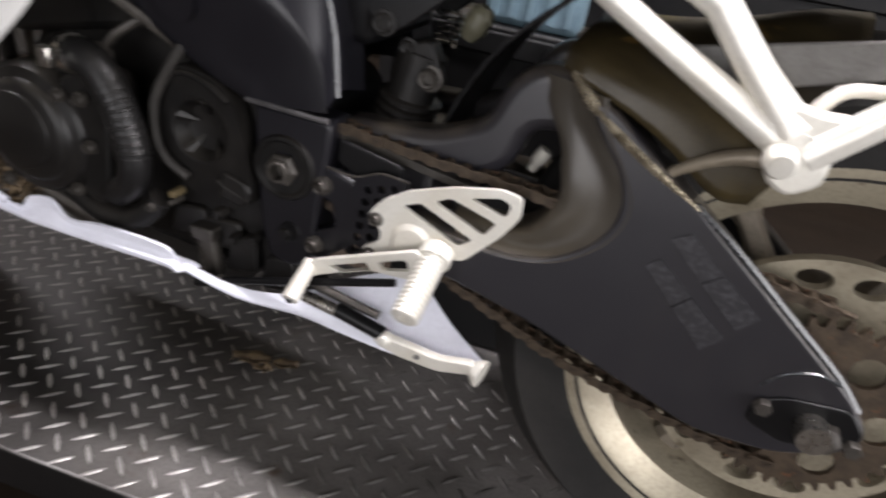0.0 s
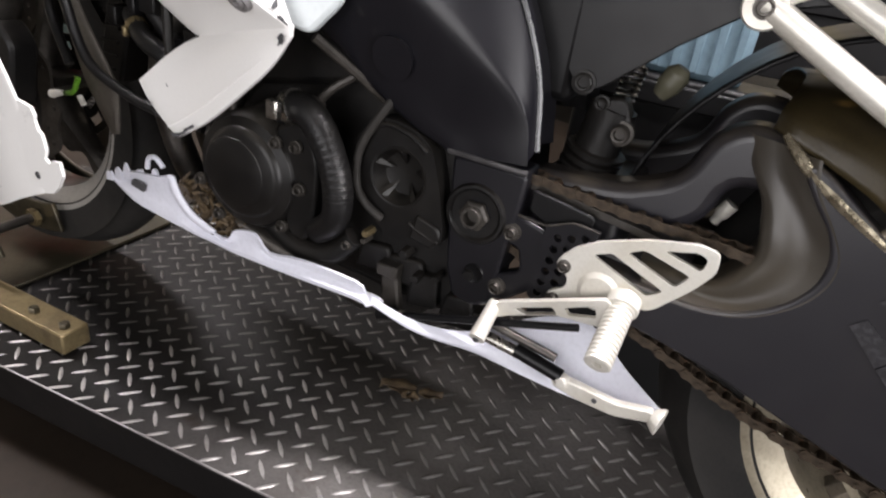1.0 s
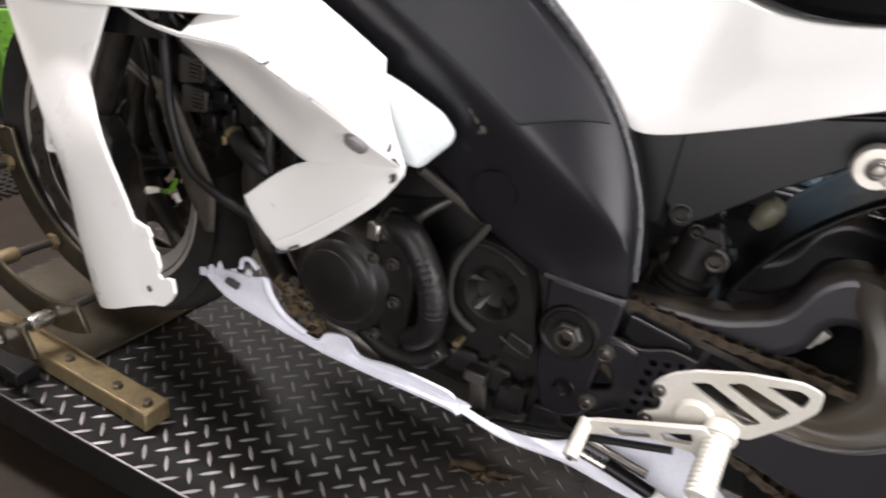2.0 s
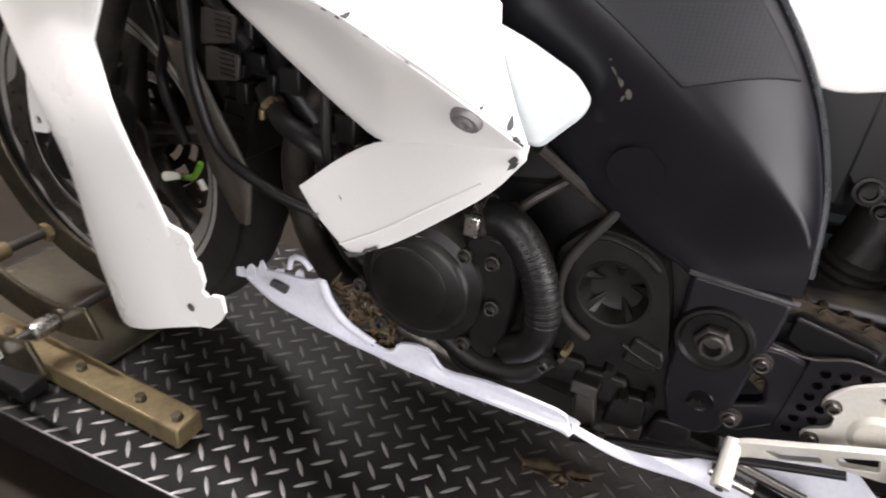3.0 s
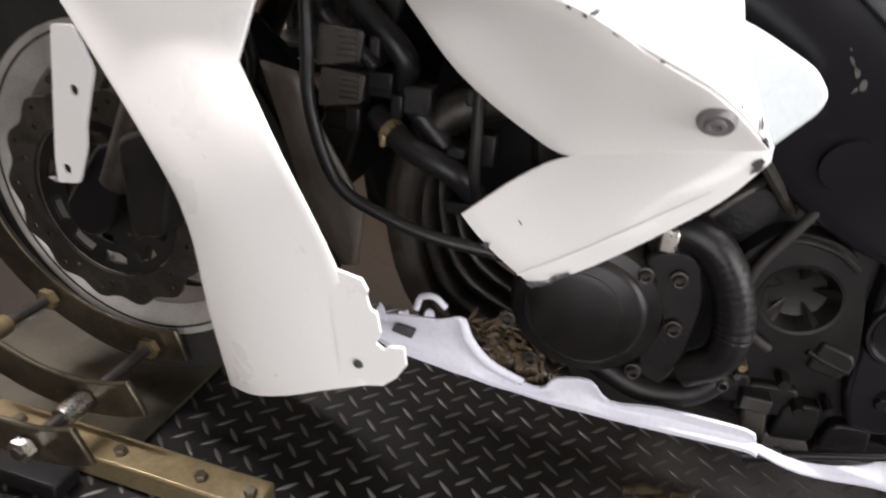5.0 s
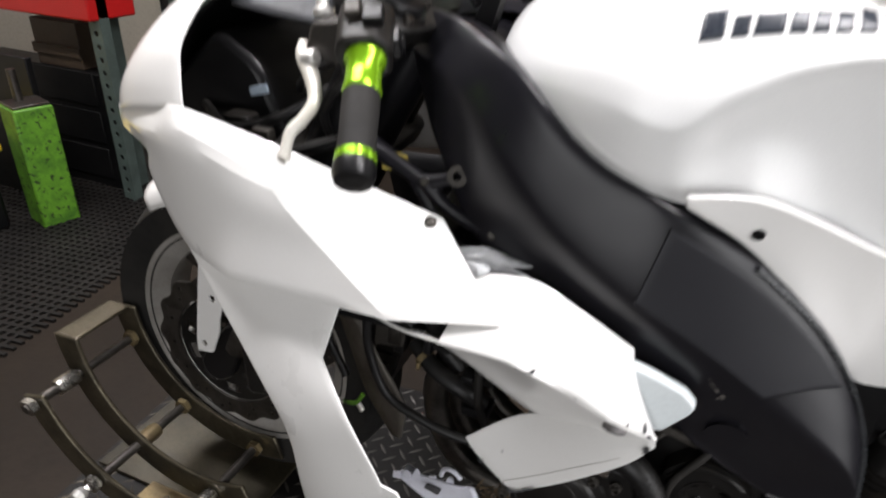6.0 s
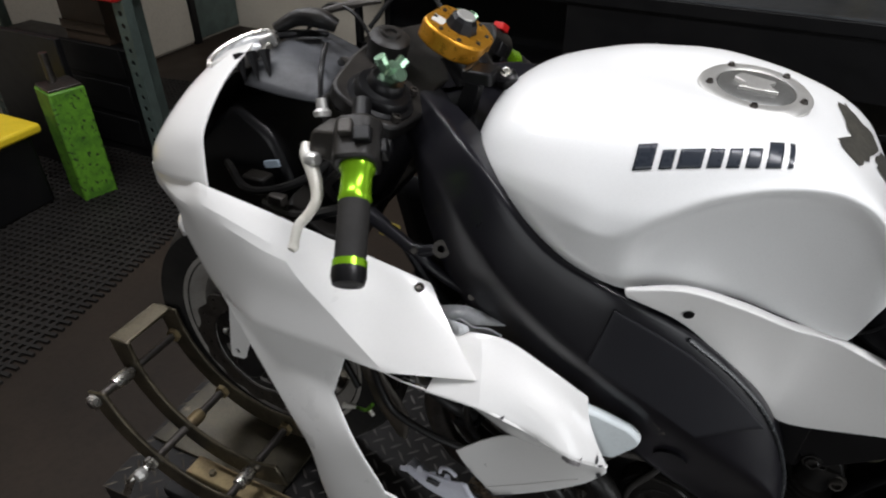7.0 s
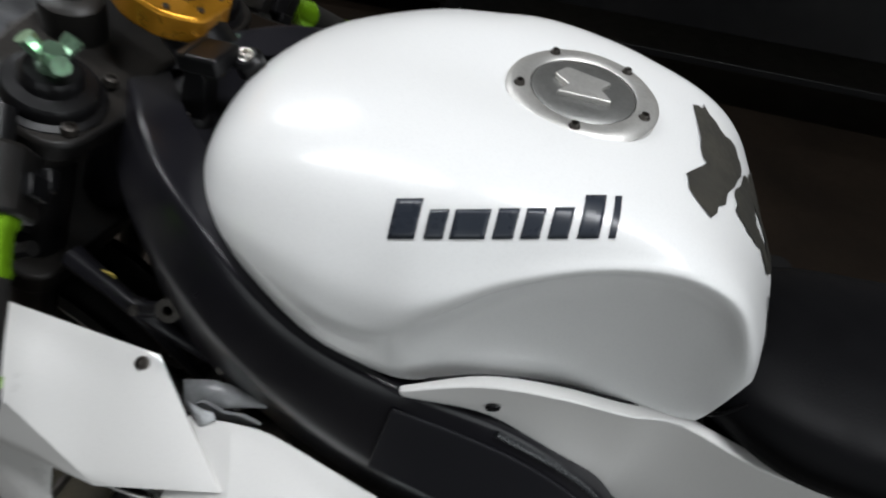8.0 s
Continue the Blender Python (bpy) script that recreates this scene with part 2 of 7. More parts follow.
DARKST = surface("dark_steel", (0.12, 0.11, 0.1), 0.4, 0.9, (0.05, 0.045, 0.04), 0.7, 24, 220, 0.15)
RUST = surface("rusty_chain_steel", (0.085, 0.062, 0.042), 0.55, 0.6, (0.035, 0.027, 0.02), 0.8, 60, 250, 0.3, wear=(0.13, 0.06, 0.03), wear_at=0.64)
GREEN = surface("green_anodised", (0.30, 0.62, 0.02), 0.24, 0.7, (0.26, 0.54, 0.015), 0.2, 30, 200, 0.0, rough_var=0.03)
GREENP = surface("pale_green_metal", (0.42, 0.66, 0.45), 0.16, 0.85, (0.3, 0.5, 0.32), 0.4, 40, 200, 0.02)
GOLD = surface("gold_anodised", (0.56, 0.26, 0.02), 0.3, 0.7, (0.46, 0.2, 0.012), 0.3, 24, 250, 0.02)
CHECKER = surface("dark_checker_plate", (0.19, 0.18, 0.172), 0.46, 0.2, (0.085, 0.077, 0.072), 0.8, 4, 180, 0.25, wear=(0.075, 0.052, 0.036), wear_at=0.66, spec=0.3)


def shade_and_dirt(material, dark, edge0, edge1, along=(1, 0, 0)):
    """Paints shade and oil dirt up to edge0 along a direction, plain from edge1 on, with a ragged border."""
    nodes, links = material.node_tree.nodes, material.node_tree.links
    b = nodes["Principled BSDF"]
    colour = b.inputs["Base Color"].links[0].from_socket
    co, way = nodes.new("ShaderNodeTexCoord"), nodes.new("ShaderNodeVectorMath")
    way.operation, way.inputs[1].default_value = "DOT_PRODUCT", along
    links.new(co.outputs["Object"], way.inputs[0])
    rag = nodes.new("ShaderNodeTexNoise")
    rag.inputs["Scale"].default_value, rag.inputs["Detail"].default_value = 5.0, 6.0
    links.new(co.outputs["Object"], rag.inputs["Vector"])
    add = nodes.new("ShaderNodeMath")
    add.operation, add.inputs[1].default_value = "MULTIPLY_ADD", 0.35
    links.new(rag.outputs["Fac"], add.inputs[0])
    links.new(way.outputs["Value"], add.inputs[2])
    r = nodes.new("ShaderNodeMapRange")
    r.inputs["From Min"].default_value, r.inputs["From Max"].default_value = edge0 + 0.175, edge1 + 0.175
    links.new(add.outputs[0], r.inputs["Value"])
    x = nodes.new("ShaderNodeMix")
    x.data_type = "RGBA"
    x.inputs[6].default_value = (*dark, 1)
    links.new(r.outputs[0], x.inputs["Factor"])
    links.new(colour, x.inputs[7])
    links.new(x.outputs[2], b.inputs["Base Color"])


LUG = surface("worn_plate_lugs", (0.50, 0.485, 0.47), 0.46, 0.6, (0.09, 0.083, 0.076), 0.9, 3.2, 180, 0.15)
# deck darker under the bike: shade put into the colour, along with oil dirt
shade_and_dirt(CHECKER, (0.011, 0.0098, 0.0095), -0.06, 0.24, (1, -0.7, 0))
shade_and_dirt(LUG, (0.11, 0.104, 0.098), -0.10, 0.15, (1, -3.0, 0))
shade_and_dirt(LUG, (0.05, 0.042, 0.032), -0.78, -0.56)
CHOCK = surface("greasy_vise_steel", (0.115, 0.098, 0.066), 0.34, 0.7, (0.03, 0.026, 0.018), 0.85, 12, 160, 0.2, wear=(0.28, 0.25, 0.19), wear_at=0.72)
BRASS = surface("yellowed_zinc_steel", (0.30, 0.235, 0.125), 0.42, 0.7, (0.14, 0.10, 0.06), 0.7, 16, 160, 0.2)
CONCRETE = surface("stained_concrete_floor", (0.026, 0.0185, 0.013), 0.55, 0, (0.013, 0.0098, 0.0075), 0.8, 1.6, 60, 0.3, spec=0.2)
MATR = surface("black_drain_mat", (0.012, 0.0108, 0.010), 0.6, 0, (0.022, 0.02, 0.018), 0.6, 4, 120, 0.3, spec=0.2)
WALLP = surface("beige_painted_wall", (0.50, 0.46, 0.38), 0.7, 0, (0.38, 0.34, 0.28), 0.6, 2, 80, 0.15)
# made-up dark tone for unseen walls and ceiling, keeps bounce light low
DIM = surface("dim_unseen_wall_paint", (0.06, 0.057, 0.054), 0.75, 0, (0.04, 0.038, 0.036), 0.6, 2, 60, 0.1)
RED = surface("red_cabinet_paint", (0.5, 0.012, 0.012), 0.35, 0, (0.35, 0.01, 0.01), 0.5, 5, 160, 0.05)
GRATE = surface("dull_grey_grating", (0.075, 0.08, 0.085), 0.55, 0.2, (0.03, 0.032, 0.034), 0.8, 6, 120, 0.1)
LIME = surface("scuffed_lime_paint", (0.12, 0.31, 0.02), 0.55, 0, (0.05, 0.15, 0.012), 0.9, 22, 120, 0.15, wear=(0.022, 0.045, 0.01), wear_at=0.585)
YELLOW = surface("yellow_plastic", (0.75, 0.55, 0.02), 0.45, 0, (0.55, 0.4, 0.02), 0.5, 6, 120, 0.05)
BLACKP = surface("black_painted_steel", (0.0045, 0.0045, 0.005), 0.4, 0, (0.009, 0.0086, 0.0086), 0.6, 5, 120, 0.1, spec=0.3)
GALV = surface("greenish_perforated_steel", (0.11, 0.145, 0.13), 0.5, 0.3, (0.06, 0.078, 0.07), 0.6, 10, 120, 0.1)
BLUE = surface("pale_blue_plastic", (0.22, 0.33, 0.40), 0.5, 0, (0.14, 0.22, 0.27), 0.6, 6, 120, 0.1)
LEAF = surface("dry_leaf", (0.12, 0.082, 0.042), 0.7, 0, (0.045, 0.03, 0.018), 0.8, 60, 300, 0.3)
INK = surface("dark_letter_film", (0.025, 0.03, 0.04), 0.3, 0, (0.04, 0.045, 0.055), 0.4, 20, 200, 0.02)
SEATM = surface("black_seat_vinyl", (0.0026, 0.0026, 0.0032), 0.5, 0, (0.005, 0.005, 0.0058), 0.6, 8, 420, 0.12, spec=0.09)
CARD = surface("brown_card", (0.2, 0.14, 0.07), 0.7, 0, (0.14, 0.1, 0.05), 0.5, 6, 90, 0.1)
TIPM = surface("bluish_translucent_plastic", (0.70, 0.75, 0.76), 0.3, 0, (0.66, 0.71, 0.73), 0.4, 5, 200, 0.0)
LINEP = surface("worn_yellow_line_paint", (0.3, 0.21, 0.03), 0.6, 0, (0.06, 0.045, 0.02), 0.9, 12, 90, 0.1)
EDGE = surface("glossy_frame_edge", (0.030, 0.033, 0.036), 0.26, 0, (0.008, 0.009, 0.011), 0.6, 20, 300, 0.03, spec=0.8)
SCUFF = surface("pale_scuff", (0.11, 0.1, 0.09), 0.6, 0, (0.05, 0.046, 0.042), 0.9, 120, 300, 0.2)
GLOW = bpy.data.materials.new("lamp_tube_glass")
GLOW.use_nodes = True
GLOW.node_tree.nodes["Principled BSDF"].inputs["Emission Color"].default_value = (1, 0.97, 0.92, 1)
GLOW.node_tree.nodes["Principled BSDF"].inputs["Emission Strength"].default_value = 6.0

# ---- the room ----


def setting(name, bm, material, label, category):
    return tagged(part(name, bm, material), label, category, kind="structure")


setting("floor", box(X0 - 0.1, X1 + 0.1, Y0 - 0.1, Y1 + 0.1, FLOOR - 0.1, FLOOR), CONCRETE, "brown stained concrete workshop floor under the lift", "floor")
setting("ceiling", box(X0 - 0.1, X1 + 0.1, Y0 - 0.1, Y1 + 0.1, CEIL, CEIL + 0.1), DIM, "unseen workshop ceiling with tube lamps, made dark to cut bounce light", "ceiling")
setting("wall_front", box(X0 - 0.1, X0, Y0 - 0.1, Y1 + 0.1, FLOOR, CEIL), WALLP, "beige painted workshop wall ahead of the motorcycle", "wall")


def wall_behind_tail():
    """The back wall, with the second opening added for fill light."""
    bm = box(X1, X1 + 0.1, Y0 - 0.1, BACK_Y0, FLOOR, CEIL)
    box(X1, X1 + 0.1, BACK_Y1, Y1 + 0.1, FLOOR, CEIL, bm)
    box(X1, X1 + 0.1, BACK_Y0, BACK_Y1, BACK_TOP, CEIL, bm)
    return bm


setting("wall_back", wall_behind_tail(), DIM, "dark unseen workshop wall with an opening added for fill light", "wall")
setting("wall_side", box(X0, X1, Y1, Y1 + 0.1, FLOOR, CEIL), WALLP, "beige painted wall behind dark shelving", "wall")


def wall_with_gap():
    """The near wall, with the opening added to let fill light in."""
    bm = box(X0, GAP_X0, Y0 - 0.1, Y0, FLOOR, CEIL)
    box(GAP_X1, X1, Y0 - 0.1, Y0, FLOOR, CEIL, bm)
    box(GAP_X0, GAP_X1, Y0 - 0.1, Y0, GAP_TOP, CEIL, bm)
    return bm


setting("wall_near", wall_with_gap(), DIM, "dark unseen near wall with an opening added for fill light", "wall")
setting("ground", box(X0 - 9, X1 + 12, Y0 - 12, Y1 + 9, FLOOR - 0.3, FLOOR - 0.12), CONCRETE, "concrete slab outside the added wall openings", "ground")
for x in (GAP_X0, GAP_X1):
    setting("trim", box(x - 0.05, x + 0.05, Y0, Y0 + 0.02, FLOOR, GAP_TOP), BLACKP, "dark steel jamb of the added wall opening", "door frame")


def tube_fixture(x, y, length):
    fx = thing("ceiling_lamp", "unseen white steel ceiling fixture with a glowing tube", "lamp", "ceiling tubes", at=(x, y, CEIL))
    bm = box(-length / 2, length / 2, -0.09, 0.09, -0.06, 0)
    part("housing", bm, WALLP, fx, bevel=0.006)
    part("tube", pipe([(-length / 2 + 0.03, 0, -0.09), (length / 2 - 0.03, 0, -0.09)], 0.019, 12), GLOW, fx, "glowing white tube")
    for s in (-1, 1):
        part("socket", box(s * (length / 2 - 0.03) - 0.012, s * (length / 2 - 0.03) + 0.012, -0.02, 0.02, -0.115, -0.055), WALLP, fx)


for x, y, length, watts in LAMPS:
    tube_fixture(x, y, length)

# ---- the lift: a checker-plate deck, turned a little against the bike ----
lift = thing("motorcycle_lift", "low black steel motorcycle lift with a worn checker-plate deck", "lift", at=(0, 0, FLOOR))
DECK = pose(0, 0, 0, 0, 0, 3.0)
DX0, DX1, DY0, DY1 = -1.02, 1.30, -0.249, 0.36


def moved(bm, m):
    bmesh.ops.transform(bm, matrix=m, verts=bm.verts)
    return bm


DOWN = pose(0, 0, -FLOOR)


def lift_part(name, bm, material, label="", **more):
    return part(name, moved(moved(bm, DECK), DOWN), material, lift, label, **more)


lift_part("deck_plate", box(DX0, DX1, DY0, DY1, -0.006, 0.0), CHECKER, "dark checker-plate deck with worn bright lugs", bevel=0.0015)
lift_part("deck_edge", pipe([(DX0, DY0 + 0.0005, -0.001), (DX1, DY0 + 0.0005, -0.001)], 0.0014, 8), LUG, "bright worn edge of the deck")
lift_part("side_rail", box(DX0, DX1, DY0 + 0.002, DY0 + 0.042, -0.075, -0.007), BLACKP, bevel=0.003)
lift_part("side_rail", box(DX0, DX1, DY1 - 0.042, DY1 - 0.002, -0.075, -0.007), BLACKP, bevel=0.003)
lift_part("end_rail", box(DX0 + 0.002, DX0 + 0.04, DY0 + 0.045, DY1 - 0.045, -0.075, -0.007), BLACKP, bevel=0.003)
lift_part("end_rail", box(DX1 - 0.04, DX1 - 0.002, DY0 + 0.045, DY1 - 0.045, -0.075, -0.007), BLACKP, bevel=0.003)
lift_part("base_frame", box(DX0 + 0.1, DX1 - 0.1, DY0 + 0.06, DY0 + 0.10, FLOOR, -0.085), BLACKP, bevel=0.003)
lift_part("base_frame", box(DX0 + 0.1, DX1 - 0.1, DY1 - 0.10, DY1 - 0.06, FLOOR, -0.085), BLACKP, bevel=0.003)
for x in (-0.7, 0.1, 0.8):
    lift_part("cross_beam", box(x, x + 0.05, DY0 + 0.05, DY1 - 0.05, -0.085, -0.008), BLACKP, bevel=0.003)


def lugs():
    """Raised lens-shaped lugs, turned by turns to either side."""
    verts, faces = [], []
    sx, sy, long, wide, high = 0.02265, 0.0209, 0.0185, 0.0034, 0.0017
    nx, ny = int((DX1 - DX0) / sx), int((DY1 - DY0) / sy)
    rng = random.Random(4)
    for i in range(nx):
        for j in range(ny):
            if (i + j) % 2:
                continue
            x, y = DX0 + (i + 0.5) * sx, DY0 + (j + 0.5) * sy
            a = radians(-44 if j % 2 else 44) + rng.uniform(-0.03, 0.03)
            c, s = math.cos(a), math.sin(a)
            h = high * rng.uniform(0.75, 1.1)
            base = len(verts)
            ring = [(-1, 0), (-0.5, -0.8), (0, -1), (0.5, -0.8), (1, 0), (0.5, 0.8), (0, 1), (-0.5, 0.8)]
            for u, v in ring:
                verts.append((x + c * u * long - s * v * wide, y + s * u * long + c * v * wide, -0.0002))
            for u, v in ((-0.62, 0), (0, -0.45), (0.62, 0), (0, 0.45)):
                verts.append((x + c * u * long - s * v * wide, y + s * u * long + c * v * wide, h))
            for f in ((0, 1, 8), (1, 2, 9, 8), (2, 3, 10, 9), (3, 4, 10), (4, 5, 10), (5, 6, 11, 10), (6, 7, 8, 11), (7, 0, 8), (8, 9, 10, 11)):
                faces.append([base + k for k in f])
    mesh = bpy.data.meshes.new("checker_relief")
    mesh.from_pydata(verts, [], faces)
    mesh.transform(DOWN @ DECK)
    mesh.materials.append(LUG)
    mesh.shade_smooth()
    ob = new("checker_relief", mesh)
    ob.parent = lift
    return tagged(ob, "raised worn lugs of the checker plate", kind="stuff")


lugs()

# ---- the motorcycle: nose towards -x, its near side towards -y ----
bike = thing("motorcycle", "white and black sports motorcycle with damaged fairings on a lift", "motorcycle")
FRONT, REAR = V(-0.700, 0.02, 0.330), V(0.705, 0, 0.312)


def B(name, bm, material, label="", parent=None, **more):
    return part(name, bm, material, parent or bike, label, **more)



# wheels


def wheel(name, hub, tyre_r, half, rim_r, rim_half, material, inner, spokes, label, turn=14, boss=0.04):
    tyre = [(rim_r - 0.008, -rim_half), (rim_r + 0.012, -rim_half - 0.006), (rim_r + 0.035, -half * 0.93), (rim_r + 0.055, -half)]
    tyre += [(tyre_r - 0.035, -half * 0.9), (tyre_r - 0.014, -half * 0.62), (tyre_r - 0.003, -half * 0.28), (tyre_r, 0)]
    tyre += [(r, -y) for r, y in tyre[-2::-1]]
    w = B(name, turned([(rim_r + 0.008, -rim_half - 0.004), (rim_r + 0.009, -rim_half + 0.004), (rim_r - 0.006, -rim_half + 0.008), (rim_r - 0.022, -rim_half + 0.018), (rim_r - 0.028, -0.015),
                          (rim_r - 0.028, 0.015), (rim_r - 0.022, rim_half - 0.018), (rim_r - 0.006, rim_half - 0.008), (rim_r + 0.009, rim_half - 0.004), (rim_r + 0.008, rim_half + 0.004),
                          (rim_r - 0.002, rim_half + 0.003), (rim_r - 0.012, rim_half - 0.004), (rim_r - 0.034, rim_half - 0.02), (rim_r - 0.038, 0), (rim_r - 0.034, -rim_half + 0.02), (rim_r - 0.012, -rim_half + 0.004), (rim_r - 0.002, -rim_half - 0.003)],
                         hub, n=72, closed=True), material, label)
    part("tyre", turned(tyre, hub, n=72), RUBBER, w, "black road tyre")
    part("hub", turned([(0.012, -0.05), (boss, -0.05), (boss * 1.05, -0.03), (boss * 0.85, 0), (boss * 1.05, 0.03), (boss, 0.05), (0.012, 0.05)], hub, n=32, closed=True), inner, w)
    for i in range(spokes):
        a = radians(360 / spokes * i + turn)
        bm = bmesh.new()
        d, s = V(math.cos(a), 0, math.sin(a)), V(-math.sin(a), 0, math.cos(a))
        rings = []
        for r, wd, th in ((0.03, 0.022, 0.03), (0.09, 0.013, 0.02), (0.15, 0.012, 0.016), (rim_r - 0.03, 0.022, 0.02)):
            rings.append([bm.verts.new(hub + d * r + s * wd * u + V(0, th * v, 0)) for u, v in ((-1, -0.5), (-0.5, -1), (0.5, -1), (1, -0.5), (1, 0.5), (0.5, 1), (-0.5, 1), (-1, 0.5))])
        for p, q in zip(rings, rings[1:]):
            for k in range(8):
                bm.faces.new((p[k], p[(k + 1) % 8], q[(k + 1) % 8], q[k]))
        part("spoke", bm, inner, w)
    return w


front_wheel = wheel("front_wheel", FRONT, 0.298, 0.06, 0.218, 0.047, RIM_F, DARKST, 6, "grey cast front wheel with a road tyre")
rear_wheel = wheel("rear_wheel", REAR, 0.314, 0.094, 0.216, 0.082, RIM, SPOKE, 6, "pale cast rear wheel with a dusty tyre", 5, 0.072)


def wave_disc(hub, y, r0, r1, waves, material, w):
    n = waves * 10
    out = [(hub.x + (r1 - 0.005 + 0.005 * math.cos(waves * a)) * math.cos(a), hub.z + (r1 - 0.005 + 0.005 * math.cos(waves * a)) * math.sin(a)) for a in (2 * math.pi * i / n for i in range(n))]
    inner = [(hub.x + r0 * math.cos(a), hub.z + r0 * math.sin(a)) for a in (2 * math.pi * i / 48 for i in range(48))]
    holes = [inner]
    for k in range(waves):
        for rr in (0.35, 0.7):
            a0 = 2 * math.pi * (k + (0.3 if rr < 0.5 else 0.0)) / waves
            c = r0 + (r1 - r0) * rr
            holes.append([(hub.x + c * math.cos(a0) + 0.004 * math.cos(b), hub.z + c * math.sin(a0) + 0.004 * math.sin(b)) for b in (2 * math.pi * i / 8 for i in range(8))])
    part("brake_disc", slab(out, y - 0.0025, y + 0.0025, holes), material, w, "dark petal brake disc")
    for k in range(10):
        a = 2 * math.pi * k / 10
        c = V(math.cos(a), 0, math.sin(a))
        part("disc_button", turned([(0, -0.006), (0.008, -0.006), (0.008, 0.003), (0, 0.003)], hub + c * (r0 - 0.006) + V(0, y, 0), n=12), CAPM, w)
    around = lambda r, a0, a1, n: [(hub.x + r * math.cos(a0 + (a1 - a0) * i / n), hub.z + r * math.sin(a0 + (a1 - a0) * i / n)) for i in range(n + 1)]
    slots = [around(0.076, a + 0.09, a + 0.54, 5) + around(0.092, a + 0.48, a + 0.15, 5) for a in (2 * math.pi * k / 10 for k in range(10))]
    slots += [around(0.050, a + 0.16, a + 1.0, 5) + around(0.062, a + 0.9, a + 0.26, 5) for a in (2 * math.pi * k / 5 for k in range(5))]
    part("disc_carrier", slab(around(r0 - 0.002, 0, 2 * math.pi, 48)[:-1], y + 0.002, y + 0.006, [around(0.026, 0, 2 * math.pi, 24)[:-1], *slots]), CASE, w, "black disc carrier with slots", bevel=0.0008)


for s in (-1, 1):
    wave_disc(FRONT, s * 0.066, 0.108, 0.152, 14, DARKST, front_wheel)

# forks, yokes and axle
for s in (-1, 1):
    top, foot = V(-0.357, s * 0.108, 0.951), V(-0.672, s * 0.106 + 0.015, 0.332)
    mid = top.lerp(foot, 0.56)
    leg = B("fork_leg", pipe([top, mid], 0.0265, 20), PLASTIC, "black upside-down fork leg")
    part("stanchion", pipe([mid, top.lerp(foot, 0.93)], 0.0215, 18), DARKST, leg)
    part("axle_clamp", slab(rounded([(-0.724, 0.335), (-0.715, 0.308), (-0.690, 0.298), (-0.660, 0.315), (-0.618, 0.42), (-0.655, 0.43), (-0.70, 0.37)], 0.015), s * 0.098 - 0.010, s * 0.098 + 0.010), PLASTIC, leg, bevel=0.004)
    part("caliper", slab(rounded([(-0.60, 0.33), (-0.555, 0.34), (-0.53, 0.44), (-0.56, 0.47), (-0.605, 0.45)], 0.015), s * 0.108 - 0.03, s * 0.108 + 0.012), CASE, leg, "black radial brake caliper", bevel=0.006)
    ax = (top - foot).normalized()
    part("top_cap", turned([(0, 0.030), (0.020, 0.030), (0.023, 0.026), (0.024, 0.018), (0.034, 0.016), (0.037, 0.012), (0.037, 0.004), (0.043, 0.002), (0.045, -0.004), (0.045, -0.03), (0, -0.03)], top, ax, 32), PLASTIC, leg)
    for k in range(3):
        a = 2 * math.pi * k / 3 + 0.4
        e1 = ax.cross(V(0, 1, 0)).normalized()
        e2 = ax.cross(e1)
        d = e1 * math.cos(a) + e2 * math.sin(a)
        part("adjuster_wing", pipe([top + ax * 0.036, top + ax * 0.044 + d * 0.012, top + ax * 0.052 + d * 0.02], [0.008, 0.0075, 0.008], 8, 3), GREENP, leg, "pale green preload adjuster")
    part("adjuster", turned([(0, 0.05), (0.009, 0.05), (0.012, 0.042), (0.012, 0.03), (0, 0.03)], top, ax, 6), GREENP, leg, "pale green preload adjuster")
B("front_axle", pipe([FRONT + V(0.006, -0.104, 0), FRONT + V(0.006, 0.104, 0)], 0.013, 16), PLASTIC)
B("axle_nut", turned([(0.011, -0.107), (0.013, -0.113), (0.020, -0.115), (0.025, -0.112), (0.026, -0.100), (0.011, -0.100)], FRONT + V(0.006, 0, -0.001), n=32, closed=True), DARKST)
B("top_yoke", moved(slab(rounded([(-0.05, -0.155), (0.045, -0.155), (0.055, -0.06), (0.03, 0.0), (0.055, 0.06), (0.045, 0.155), (-0.05, 0.155), (-0.075, 0.05), (-0.075, -0.05)], 0.03), -0.011, 0.011), Matrix.Translation((-0.362, 0, 0.941)) @ pose(0, 0, 0, 0, 27, 0) @ pose(0, 0, 0, 90, 0, 0)), CASE, "black cast top yoke", bevel=0.004)
B("lower_yoke", moved(slab(rounded([(-0.05, -0.15), (0.045, -0.15), (0.05, 0.0), (0.045, 0.15), (-0.05, 0.15), (-0.06, 0.0)], 0.03), -0.016, 0.016), Matrix.Translation((-0.465, 0, 0.745)) @ pose(0, 0, 0, 0, 27, 0) @ pose(0, 0, 0, 90, 0, 0)), CASE, bevel=0.004)
B("headstock", pipe([(-0.345, 0, 0.93), (-0.44, 0, 0.76)], 0.034, 20), SPAR)

